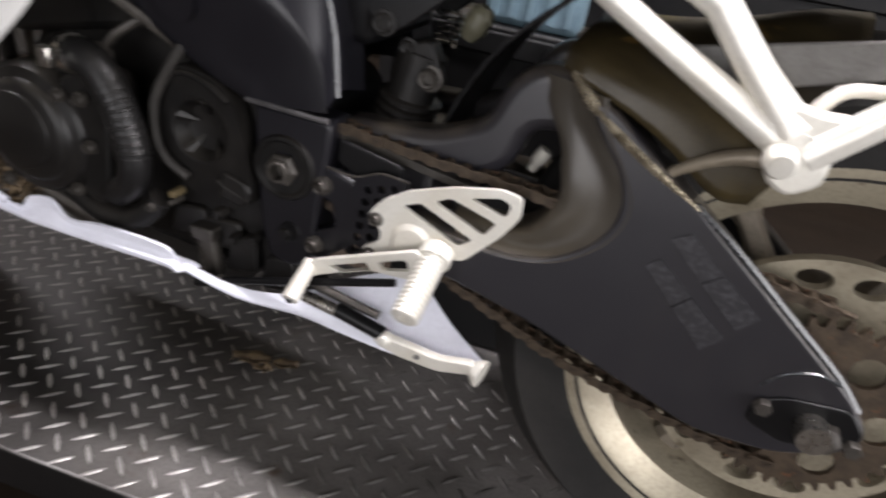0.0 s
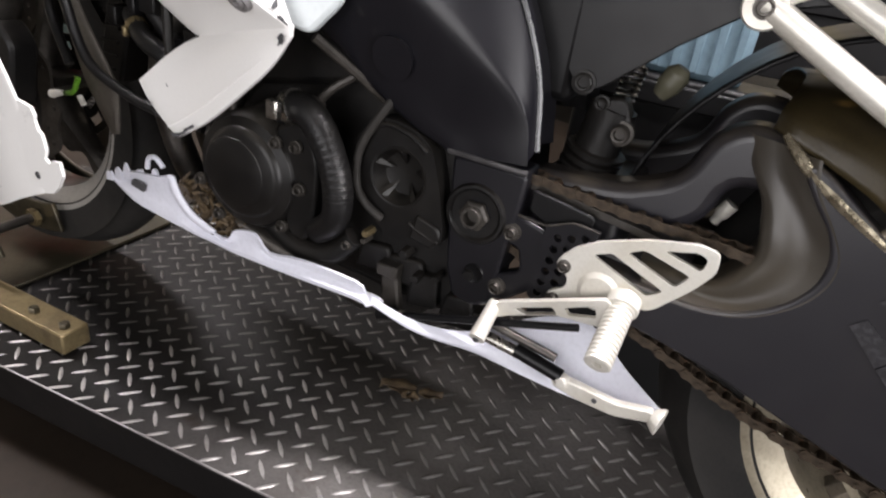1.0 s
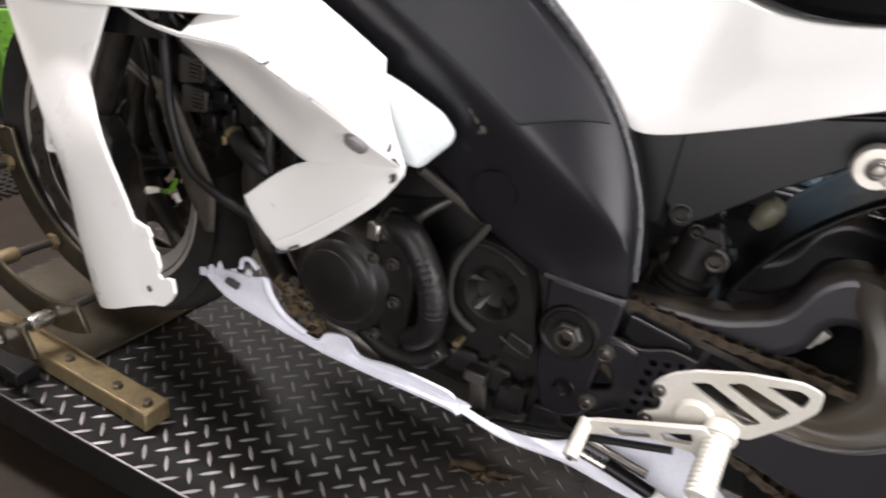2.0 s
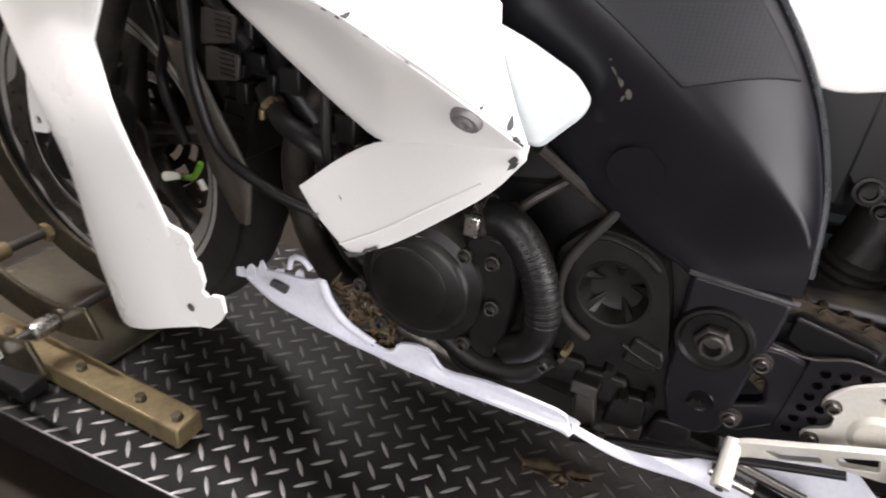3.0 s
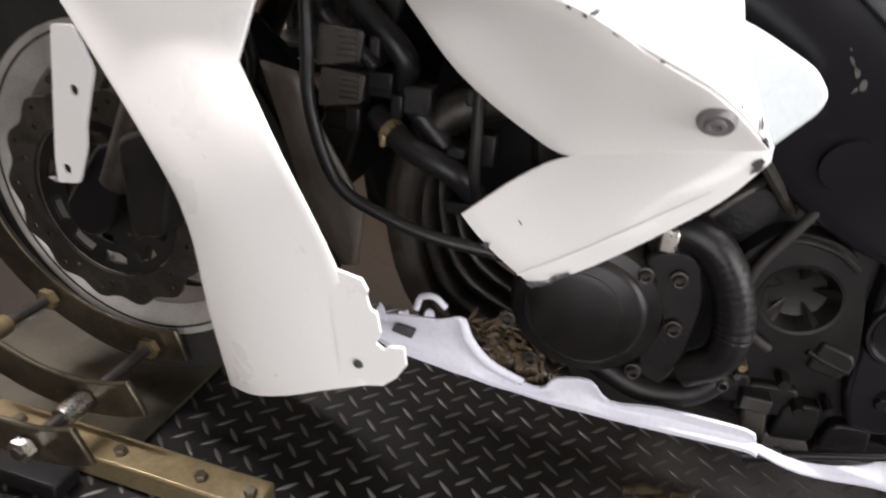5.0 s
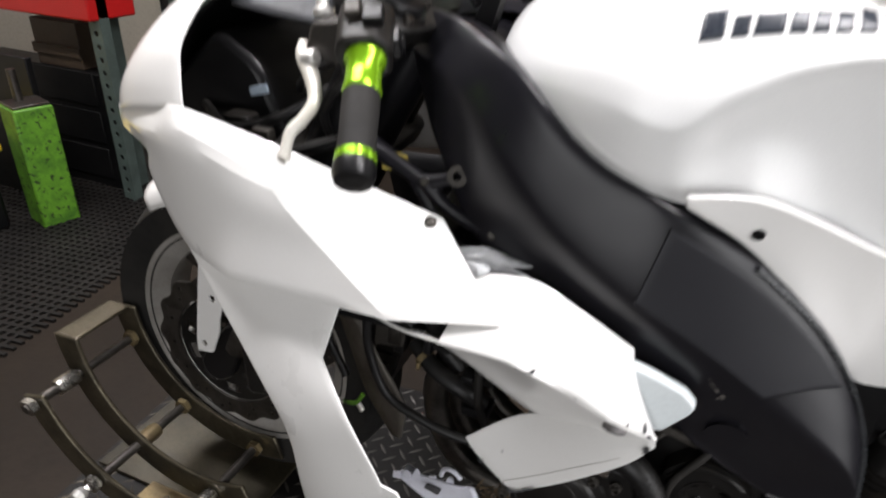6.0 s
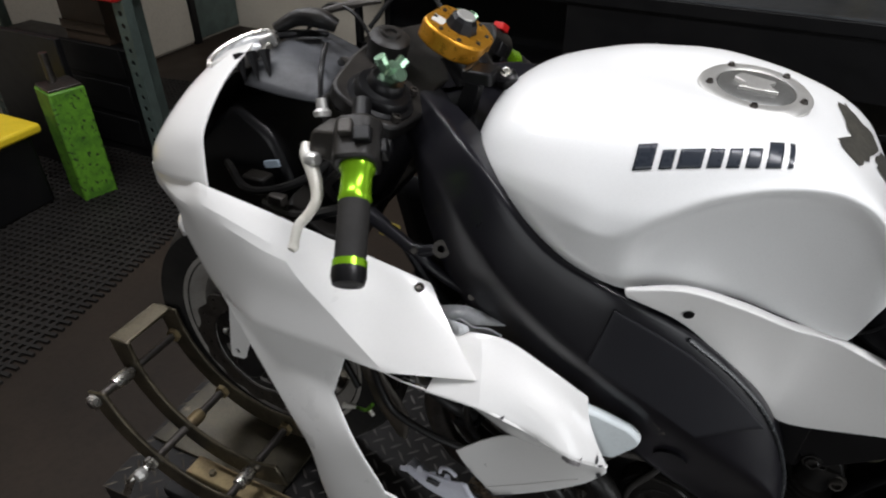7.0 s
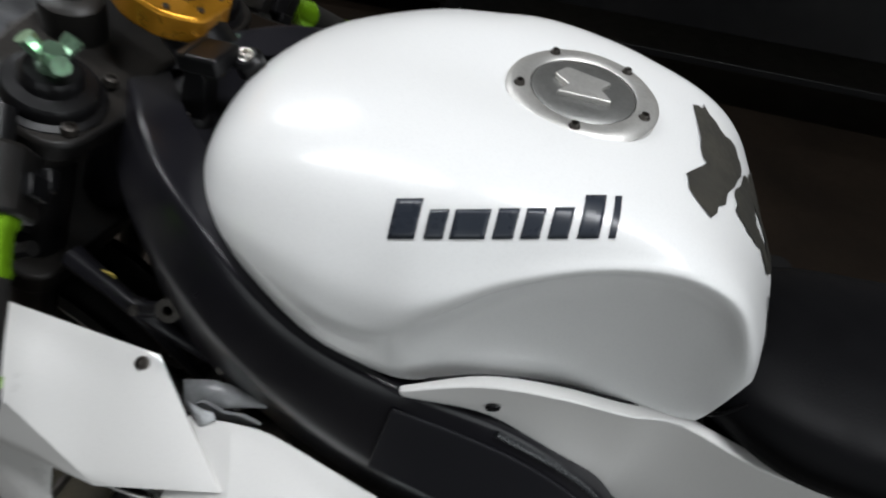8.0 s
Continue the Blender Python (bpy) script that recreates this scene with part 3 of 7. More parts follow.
# frame spars: one smooth surface from the headstock down to the swingarm pivot
RIDGE = [  # upper edge, ridge, lower edge, station by station
    ((-0.335, -0.050, 0.935), (-0.345, -0.070, 0.895), (-0.335, -0.055, 0.830)),
    ((-0.255, -0.130, 0.935), (-0.275, -0.145, 0.890), (-0.290, -0.125, 0.815)),
    ((-0.185, -0.172, 0.905), (-0.205, -0.186, 0.840), (-0.235, -0.160, 0.745)),
    ((-0.110, -0.187, 0.842), (-0.130, -0.198, 0.765), (-0.165, -0.165, 0.670)),
    ((-0.025, -0.186, 0.806), (-0.045, -0.200, 0.710), (-0.070, -0.166, 0.612)),
    ((0.060, -0.160, 0.758), (0.040, -0.186, 0.660), (0.005, -0.158, 0.560)),
    ((0.128, -0.140, 0.700), (0.110, -0.170, 0.610), (0.060, -0.146, 0.515)),
    ((0.180, -0.126, 0.635), (0.172, -0.155, 0.565), (0.105, -0.140, 0.487)),
    ((0.215, -0.122, 0.560), (0.214, -0.143, 0.525), (0.136, -0.140, 0.476)),
    ((0.229, -0.126, 0.490), (0.226, -0.142, 0.478), (0.144, -0.140, 0.470)),
]


def spar_point(u, v):
    """u: along the stations; v: 0 upper edge, 1 ridge, 2 lower edge."""
    k = min(int(u), len(RIDGE) - 2)
    t = u - k
    a, b, c = (Vector(RIDGE[k][i]).lerp(Vector(RIDGE[k + 1][i]), t) for i in range(3))
    return a.lerp(b, v) if v <= 1 else b.lerp(c, v - 1)


def spar_rows(in_=0.06):
    rows = []
    for a, b, c in RIDGE:
        a, b, c = Vector(a), Vector(b), Vector(c)
        rows.append([a + V(0.0, in_, -0.006), a + V(0, 0.012, 0.004), a, a.lerp(b, 0.35) + V(0, -0.003, 0), a.lerp(b, 0.75) + V(0, -0.003, 0), b, b.lerp(c, 0.3) + V(0, -0.001, 0), b.lerp(c, 0.7), c, c + V(0.0, 0.012, -0.005), c + V(0.0, in_, 0)])
    return rows


def flip(rows):
    return [[V(p[0], -p[1], p[2]) for p in r] for r in rows]


near_spar = B("frame_spar", sheet(spar_rows(), 5, 3), SPAR, "black satin twin-spar frame beam", smooth=50)
B("frame_spar", sheet(flip(spar_rows()), 5, 3), SPAR, "black satin twin-spar frame beam", smooth=50)
# bead lighter and glossier than the beam, added for its edge highlight
part("spar_edge", pipe([Vector(RIDGE[k][0]) + V(0.001, -0.001, 0.0) for k in range(5, 10)], 0.003, 8), EDGE, near_spar, "glossy bead on the beam's rear edge")
pad_rows = []
for k in range(6):
    row = []
    for q in range(5):
        v = 0.1 + 0.84 * q / 4
        row.append(spar_point(4.05 + (7.0 - 1.25 * v - 4.05) * k / 5, v) + V(0.0, -0.0045, 0.0))
    pad_rows.append(row)
B("knee_pad", sheet(pad_rows, 5, 4), PAD, "black textured rubber pad on the frame", solid=0.003, offset=0, bevel=0.0012)
B("frame_plug", turned([(0, 0.001), (0.017, 0.001), (0.0185, -0.001), (0.021, -0.001), (0.022, 0.004), (0, 0.004)], (0.082, -0.157, 0.552), (0, -1, -0.25), 28), SPAR)
plate = rounded([(0.146, 0.4655), (0.228, 0.4655), (0.226, 0.43), (0.219, 0.375), (0.214, 0.312), (0.196, 0.30), (0.168, 0.304), (0.156, 0.34), (0.150, 0.40)], 0.008)
B("pivot_hole", turned([(0, 0.0004), (0.0085, 0.0005), (0.0105, 0.0012), (0.0118, 0.0), (0, -0.003)], (0.19, -0.131, 0.341), (0, -1, 0), 24), PLASTIC)
B("pivot_plate", slab(plate, -0.131, -0.085), SPAR, "black lower frame plate round the swingarm pivot", bevel=0.004)
B("step_edge", pipe([(0.144, -0.1395, 0.4715), (0.19, -0.1415, 0.4712), (0.229, -0.1395, 0.470)], 0.0030, 8), surface("rubbed_frame_ledge", (0.085, 0.082, 0.084), 0.34, 0.2, (0.035, 0.033, 0.034), 0.7, 40, 250, 0.1), "rubbed edge of the frame")
ring = B("pivot_boss", turned([(0.017, 0.0008), (0.026, 0.0012), (0.029, 0.004), (0.032, 0.0038), (0.0345, -0.001), (0.0345, -0.003), (0.017, -0.003)], (0.181, -0.131, 0.409), (0, -1, 0), 32, closed=True), CASE)
B("pivot_nut", turned([(0.012, 0.0095), (0.0145, 0.0095), (0.0170, 0.007), (0.0172, 0.001), (0.012, 0.001)], (0.181, -0.131, 0.409), (0, -1, 0), 6, closed=True), DIRTY, "worn hexagonal pivot nut", bevel=0.0012)
B("pivot_tube", turned([(0.0, 0.003), (0.0078, 0.003), (0.0082, 0.0155), (0.0105, 0.0155), (0.0118, 0.013), (0.0118, 0.002)], (0.181, -0.131, 0.409), (0, -1, 0), 24), DIRTY)

# tank: half sections from the crest down, front to rear


def tank_half():
    T = [
        (-0.246, -0.222, [(0, 0.918), (-0.04, 0.915), (-0.066, 0.906), (-0.081, 0.895), (-0.088, 0.886), (-0.090, 0.878), (-0.090, 0.871), (-0.088, 0.860), (-0.082, 0.846)]),
        (-0.226, -0.196, [(0, 0.953), (-0.055, 0.949), (-0.098, 0.934), (-0.120, 0.914), (-0.128, 0.900), (-0.130, 0.890), (-0.130, 0.880), (-0.126, 0.868), (-0.117, 0.853)]),
        (-0.183, -0.152, [(0, 0.981), (-0.07, 0.977), (-0.127, 0.957), (-0.155, 0.927), (-0.165, 0.908), (-0.167, 0.895), (-0.166, 0.882), (-0.161, 0.868), (-0.150, 0.852)]),
        (-0.108, -0.087, [(0, 0.998), (-0.08, 0.996), (-0.144, 0.977), (-0.181, 0.935), (-0.193, 0.906), (-0.195, 0.887), (-0.193, 0.870), (-0.188, 0.850), (-0.175, 0.830)]),
        (-0.045, -0.03, [(0, 0.998), (-0.085, 1.001), (-0.151, 0.982), (-0.187, 0.931), (-0.197, 0.894), (-0.195, 0.876), (-0.189, 0.855), (-0.183, 0.834), (-0.177, 0.816)]),
        (0.0, 0.006, [(0, 0.994), (-0.085, 1.000), (-0.149, 0.987), (-0.181, 0.941), (-0.189, 0.917), (-0.176, 0.898), (-0.164, 0.872), (-0.162, 0.842), (-0.164, 0.812)]),
        (0.045, 0.045, [(0, 0.990), (-0.08, 0.995), (-0.140, 0.987), (-0.166, 0.955), (-0.172, 0.940), (-0.154, 0.920), (-0.142, 0.885), (-0.145, 0.842), (-0.149, 0.81)]),
        (0.106, 0.093, [(0, 0.983), (-0.07, 0.985), (-0.122, 0.981), (-0.144, 0.963), (-0.150, 0.953), (-0.133, 0.932), (-0.119, 0.880), (-0.119, 0.83), (-0.124, 0.795)]),
        (0.166, 0.140, [(0, 0.960), (-0.06, 0.961), (-0.107, 0.963), (-0.128, 0.959), (-0.134, 0.951), (-0.117, 0.926), (-0.105, 0.873), (-0.103, 0.820), (-0.11, 0.782)]),
        (0.213, 0.180, [(0, 0.922), (-0.045, 0.924), (-0.090, 0.928), (-0.114, 0.931), (-0.121, 0.925), (-0.109, 0.900), (-0.100, 0.848), (-0.097, 0.803), (-0.1, 0.77)]),
        (0.243, 0.208, [(0, 0.880), (-0.04, 0.880), (-0.078, 0.881), (-0.101, 0.877), (-0.107, 0.869), (-0.104, 0.853), (-0.099, 0.824), (-0.094, 0.790), (-0.094, 0.764)]),
        (0.258, 0.222, [(0, 0.838), (-0.035, 0.837), (-0.068, 0.836), (-0.088, 0.831), (-0.094, 0.826), (-0.096, 0.815), (-0.096, 0.799), (-0.092, 0.776), (-0.089, 0.76)]),
    ]
    return [[V(a + (b - a) * k / 8, y, z) for k, (y, z) in enumerate(sec)] for a, b, sec in T]


def tank_rows():
    rows = []
    for sec in tank_half():
        rows.append([V(p.x, -p.y, p.z) for p in sec[::-1]] + sec[1:])
    return rows


tank = B("fuel_tank", sheet(tank_rows(), 6, 5), WHITE_TANK, "glossy white fuel tank with dark lettering bars", smooth=60)

# fairing, near side


def shell_part(name, rows, material, label, parent=None, nu=4, nv=4, thick=0.003, smooth=30, edge=0.0009):
    return B(name, sheet(rows, nu, nv), material, label, parent, solid=thick, offset=0, smooth=smooth, bevel=edge)


UPPER = [
    [(-0.748, -0.146, 0.790), (-0.744, -0.150, 0.779), (-0.737, -0.155, 0.771), (-0.730, -0.160, 0.765)],
    [(-0.660, -0.187, 0.812), (-0.655, -0.203, 0.790), (-0.650, -0.204, 0.773), (-0.645, -0.204, 0.760)],
    [(-0.612, -0.206, 0.823), (-0.607, -0.224, 0.796), (-0.626, -0.213, 0.760), (-0.650, -0.201, 0.727)],
    [(-0.557, -0.225, 0.834), (-0.550, -0.242, 0.800), (-0.568, -0.234, 0.720), (-0.590, -0.222, 0.655)],
    [(-0.470, -0.215, 0.813), (-0.460, -0.247, 0.775), (-0.476, -0.254, 0.705), (-0.488, -0.262, 0.648)],
    [(-0.455, -0.2135, 0.809), (-0.425, -0.247, 0.768), (-0.350, -0.262, 0.716), (-0.268, -0.281, 0.670)],
    [(-0.252, -0.183, 0.747), (-0.222, -0.206, 0.7255), (-0.190, -0.230, 0.7035), (-0.157, -0.254, 0.681)],
]
LOWER = [
    [(-0.216, -0.207, 0.702), (-0.205, -0.230, 0.692), (-0.210, -0.256, 0.671), (-0.215, -0.274, 0.655)],
    [(-0.172, -0.205, 0.711), (-0.160, -0.228, 0.700), (-0.150, -0.255, 0.677), (-0.145, -0.271, 0.655)],
    [(-0.135, -0.203, 0.711), (-0.120, -0.222, 0.690), (-0.100, -0.247, 0.663), (-0.080, -0.257, 0.627)],
    [(-0.080, -0.203, 0.687), (-0.070, -0.218, 0.665), (-0.050, -0.238, 0.640), (-0.032, -0.253, 0.606)],
    [(-0.030, -0.203, 0.662), (-0.022, -0.212, 0.635), (-0.005, -0.218, 0.600), (0.012, -0.220, 0.570)],
]
BAND = [
    [(-0.755, -0.140, 0.772), (-0.70, -0.180, 0.80), (-0.64, -0.205, 0.817), (-0.557, -0.225, 0.834)],
    [(-0.738, -0.145, 0.815), (-0.69, -0.178, 0.838), (-0.635, -0.200, 0.850), (-0.566, -0.212, 0.866)],
    [(-0.705, -0.138, 0.862), (-0.67, -0.165, 0.878), (-0.625, -0.184, 0.888), (-0.575, -0.192, 0.900)],
    [(-0.680, -0.105, 0.905), (-0.65, -0.128, 0.920), (-0.615, -0.138, 0.932), (-0.577, -0.138, 0.945)],
    [(-0.655, -0.060, 0.942), (-0.635, -0.070, 0.953), (-0.610, -0.074, 0.964), (-0.577, -0.070, 0.976)],
]
LEG = [
    [(-0.590, -0.220, 0.652), (-0.545, -0.228, 0.648), (-0.497, -0.241, 0.638), (-0.427, -0.260, 0.615), (-0.353, -0.278, 0.589)],
    [(-0.440, -0.280, 0.520), (-0.415, -0.286, 0.522), (-0.383, -0.292, 0.525), (-0.347, -0.298, 0.530), (-0.308, -0.302, 0.535)],
    [(-0.402, -0.288, 0.458), (-0.370, -0.298, 0.456), (-0.335, -0.304, 0.455), (-0.300, -0.306, 0.456), (-0.264, -0.306, 0.458)],
    [(-0.390, -0.288, 0.380), (-0.355, -0.300, 0.383), (-0.320, -0.306, 0.386), (-0.284, -0.308, 0.391), (-0.246, -0.306, 0.397)],
    [(-0.377, -0.284, 0.298), (-0.345, -0.300, 0.310), (-0.310, -0.308, 0.326), (-0.274, -0.311, 0.345), (-0.236, -0.310, 0.362)],
]
LEG_TOP = [(-0.590, -0.217, 0.662), (-0.545, -0.222, 0.662), (-0.497, -0.232, 0.662), (-0.412, -0.246, 0.668), (-0.334, -0.254, 0.676)]
INNER = [
    [(-0.215, -0.273, 0.654), (-0.232, -0.258, 0.646), (-0.244, -0.244, 0.640)],
    [(-0.145, -0.270, 0.654), (-0.180, -0.232, 0.622), (-0.212, -0.205, 0.588)],
    [(-0.105, -0.264, 0.640), (-0.135, -0.220, 0.590), (-0.158, -0.195, 0.550)],
    [(-0.080, -0.257, 0.626), (-0.100, -0.220, 0.575), (-0.117, -0.198, 0.536)],
    [(-0.032, -0.253, 0.605), (-0.045, -0.226, 0.574), (-0.056, -0.212, 0.553)],
    [(0.012, -0.221, 0.569), (0.009, -0.221, 0.567), (0.005, -0.221, 0.565)],
]
FLAP = [
    [(-0.197, -0.211, 0.476), (-0.180, -0.217, 0.463), (-0.155, -0.222, 0.447), (-0.128, -0.227, 0.4335)],
    [(-0.155, -0.202, 0.514), (-0.135, -0.213, 0.495), (-0.112, -0.220, 0.477), (-0.088, -0.225, 0.460)],
    [(-0.117, -0.198, 0.536), (-0.096, -0.213, 0.522), (-0.070, -0.221, 0.509), (-0.045, -0.225, 0.497)],
    [(-0.056, -0.212, 0.553), (-0.042, -0.219, 0.547), (-0.026, -0.224, 0.540), (-0.009, -0.223, 0.532)],
    [(0.012, -0.222, 0.574), (0.012, -0.222, 0.571), (0.012, -0.222, 0.567), (0.012, -0.221, 0.563)],
]


def folded(rows, cuts, nu=4, nv=4):
    """A panel of several smooth stretches that meet in crisp folds at the stations given."""
    bm = bmesh.new()
    ends = [0, *cuts, len(rows) - 1]
    for a, b in zip(ends, ends[1:]):
        sheet(rows[a:b + 1], nu, nv, bm=bm)
    bmesh.ops.remove_doubles(bm, verts=bm.verts, dist=1e-5)
    return bm


side = B("side_fairing", folded(UPPER, (4, 5)), WHITE, "scuffed white upper side fairing panel", solid=0.003, offset=0, smooth=13, bevel=0.0009)
B("lower_fairing", folded(LOWER, (1,)), WHITE, "white chipped lower end of the fairing", side, solid=0.003, offset=0, smooth=13, bevel=0.0009)
shell_part("cowl_band", BAND, WHITE, "white nose cowl edge without a windscreen", smooth=16)
B("fairing_leg", folded([LEG_TOP] + LEG, (1,)), WHITE, "white lower fairing leg with a torn edge", side, solid=0.003, offset=0, smooth=11, bevel=0.0009)
shell_part("scoop_inner", INNER, WHITE, "", side)
shell_part("scoop_flap", FLAP, WHITE, "white chipped fairing scoop", side, thick=0.006, edge=0.002)
B("scoop_lip", pipe([Vector(r[2]).lerp(Vector(r[3]), 0.45) + V(0, -0.0035, 0) for r in FLAP[:4]], 0.0009, 8), WHITE, "", side)
tip = rounded([(-0.034, 0.650), (-0.008, 0.640), (0.028, 0.622), (0.042, 0.606), (0.040, 0.594), (0.014, 0.564), (-0.04, 0.575)], 0.007)
B("fairing_tip", slab(tip, -0.205, -0.190, tilt=lambda x, z: 0.25 * (x - 0.0)), TIPM, "bluish pale plastic fairing tip", side, bevel=0.004)
B("side_fairing", folded(flip(UPPER), (4, 5)), WHITE, "white upper side fairing panel", solid=0.003, offset=0, smooth=13)

# seat and tail
COVER_ROWS = [
    [(-0.016, -0.192, 0.829), (-0.016, -0.196, 0.828), (-0.015, -0.195, 0.824), (-0.013, -0.192, 0.818)],
    [(0.041, -0.160, 0.828), (0.043, -0.169, 0.827), (0.050, -0.157, 0.790), (0.052, -0.154, 0.772)],
    [(0.098, -0.133, 0.808), (0.101, -0.143, 0.806), (0.112, -0.130, 0.748), (0.118, -0.132, 0.709)],
    [(0.158, -0.109, 0.781), (0.161, -0.119, 0.779), (0.166, -0.104, 0.692), (0.167, -0.110, 0.650)],
    [(0.209, -0.089, 0.764), (0.211, -0.099, 0.762), (0.206, -0.098, 0.677), (0.198, -0.107, 0.628)],
    [(0.300, -0.097, 0.747), (0.300, -0.108, 0.744), (0.291, -0.104, 0.706), (0.282, -0.112, 0.655)],
    [(0.420, -0.105, 0.764), (0.420, -0.116, 0.761), (0.410, -0.120, 0.730), (0.400, -0.124, 0.702)],
    [(0.600, -0.098, 0.802), (0.600, -0.108, 0.799), (0.590, -0.120, 0.772), (0.580, -0.118, 0.745)],
    [(0.780, -0.050, 0.842), (0.780, -0.060, 0.839), (0.770, -0.078, 0.820), (0.760, -0.075, 0.800)],
]
B("tail_panel", sheet(COVER_ROWS, 5, 1), WHITE, "white tail side panel under the seat", solid=0.003, offset=0, smooth=42, bevel=0.0012)
B("tail_panel", sheet(flip(COVER_ROWS), 5, 1), WHITE, "white tail side panel under the seat", solid=0.003, offset=0, smooth=14)
SEAT = []
for x, w, zt, zb in ((0.222, 0.075, 0.80, 0.765), (0.25, 0.095, 0.815, 0.76), (0.31, 0.118, 0.818, 0.750), (0.40, 0.126, 0.822, 0.758), (0.48, 0.122, 0.845, 0.775), (0.53, 0.10, 0.885, 0.79)):
    SEAT.append([V(x, -w * 0.96, zb), V(x, -w, zb + (zt - zb) * 0.45), V(x, -w * 0.86, zt - 0.012), V(x, -w * 0.45, zt), V(x, 0, zt + 0.002), V(x, w * 0.45, zt), V(x, w * 0.86, zt - 0.012), V(x, w, zb + (zt - zb) * 0.45), V(x, w * 0.96, zb)])
B("seat", sheet(SEAT, 5, 4), SEATM, "black vinyl rider seat", solid=0.01, offset=-1)
TAILTOP = [[V(x, y * w, z - 0.02 * abs(y) ** 2) for y in (-1, -0.5, 0, 0.5, 1)] for x, w, z in ((0.53, 0.11, 0.885), (0.62, 0.105, 0.885), (0.72, 0.085, 0.875), (0.80, 0.05, 0.855))]
shell_part("tail_cowl", TAILTOP, WHITE, "white tail cowl behind the seat")
under = rounded([(0.183, 0.622), (0.247, 0.545), (0.268, 0.553), (0.325, 0.603), (0.375, 0.640), (0.60, 0.70), (0.62, 0.75), (0.40, 0.712), (0.28, 0.668), (0.195, 0.640)], 0.006)
B("undertail_plate", slab(under, -0.084, -0.072), PLASTIC, "black plastic plate below the tail", bevel=0.003)
B("undertail_plate", slab(under, 0.072, 0.084), PLASTIC, "black plastic plate below the tail", bevel=0.003)
B("undertail_tray", sheet([[V(x, y, z) for y in (-0.09, -0.05, 0.05, 0.09)] for x, z in ((0.25, 0.66), (0.40, 0.69), (0.60, 0.735), (0.76, 0.79))], 3, 3), PLASTIC, solid=0.006)
cap_bolt((0.250, -0.085, 0.555), 0.012, bike, CASE)

# swingarm
arm_out = rounded([(0.30, 0.352), (0.366, 0.342), (0.45, 0.322), (0.618, 0.265), (0.69, 0.268), (0.742, 0.292), (0.752, 0.316), (0.728, 0.346), (0.556, 0.475), (0.464, 0.541), (0.452, 0.538), (0.458, 0.524), (0.470, 0.508), (0.486, 0.490), (0.497, 0.466), (0.495, 0.440), (0.479, 0.415), (0.450, 0.394), (0.410, 0.384), (0.30, 0.392)], 0.018, 4)
brace = rounded([(0.47, 0.548), (0.405, 0.556), (0.376, 0.535), (0.361, 0.492), (0.312, 0.470), (0.215, 0.462), (0.215, 0.425), (0.33, 0.430), (0.372, 0.440), (0.396, 0.462), (0.404, 0.498), (0.47, 0.50)], 0.018, 4)
front_arm = rounded([(0.215, 0.368), (0.34, 0.350), (0.34, 0.396), (0.215, 0.404)], 0.012, 4)
for s_ in (-1, 1):
    y0, y1 = sorted((s_ * 0.128, s_ * 0.086))
    beam = B("swingarm_beam", slab(arm_out, y0, y1), ARM, "black satin braced swingarm beam", bevel=0.010, seg=5)
    y0, y1 = sorted((s_ * 0.101, s_ * 0.056))
    part("swingarm_brace", slab(brace, y0, y1), ARM, beam, bevel=0.013, seg=5)
    y0, y1 = sorted((s_ * 0.094, s_ * 0.060))
    part("beam_front", slab(front_arm, y0, y1), ARM, beam, bevel=0.006, seg=3)
RIM_OUT = [(0.456, 0.546), (0.463, 0.522), (0.485, 0.491), (0.498, 0.466), (0.496, 0.440), (0.480, 0.415), (0.450, 0.393), (0.410, 0.383), (0.360, 0.384)]
RIM_IN = [(0.404, 0.548), (0.415, 0.522), (0.434, 0.495), (0.441, 0.472), (0.445, 0.447), (0.432, 0.420), (0.416, 0.406), (0.390, 0.402), (0.350, 0.402)]
RIM_Y = (0.098, 0.102, 0.112, 0.118, 0.119, 0.118, 0.114, 0.106, 0.100)
for s_ in (-1, 1):
    rows = [[V(a[0] + 0.006, s_ * 0.1285, a[1]), V(a[0], s_ * 0.1265, a[1]), V(a[0] * 0.6 + b[0] * 0.4, s_ * (0.056 + 0.54 * d), a[1] * 0.6 + b[1] * 0.4), V(b[0], s_ * d, b[1]), V(b[0] - 0.002, s_ * 0.070, b[1])] for a, b, d in zip(RIM_OUT, RIM_IN, RIM_Y)]
    B("swingarm_scoop", sheet(rows, 5, 3), HOLLOW, "dusty black hollow round the swingarm window", smooth=60)
B("swingarm_cross", box(0.22, 0.32, -0.09, 0.09, 0.36, 0.45), ARM, bevel=0.01)
B("swingarm_seam", pipe([(0.430, -0.118, 0.557), (0.448, -0.122, 0.541), (0.480, -0.124, 0.518), (0.510, -0.125, 0.500), (0.556, -0.1255, 0.474)], [0.003, 0.0055, 0.006, 0.005, 0.002], 8), SEAM, "worn bare-metal ridge of the swingarm")
B("swingarm_edge", pipe([(0.552, -0.1225, 0.4765), (0.592, -0.1225, 0.4505), (0.654, -0.1225, 0.4035), (0.706, -0.1225, 0.364), (0.735, -0.1225, 0.335)], 0.0042, 8), EDGE, "dark rounded edge of the swingarm")
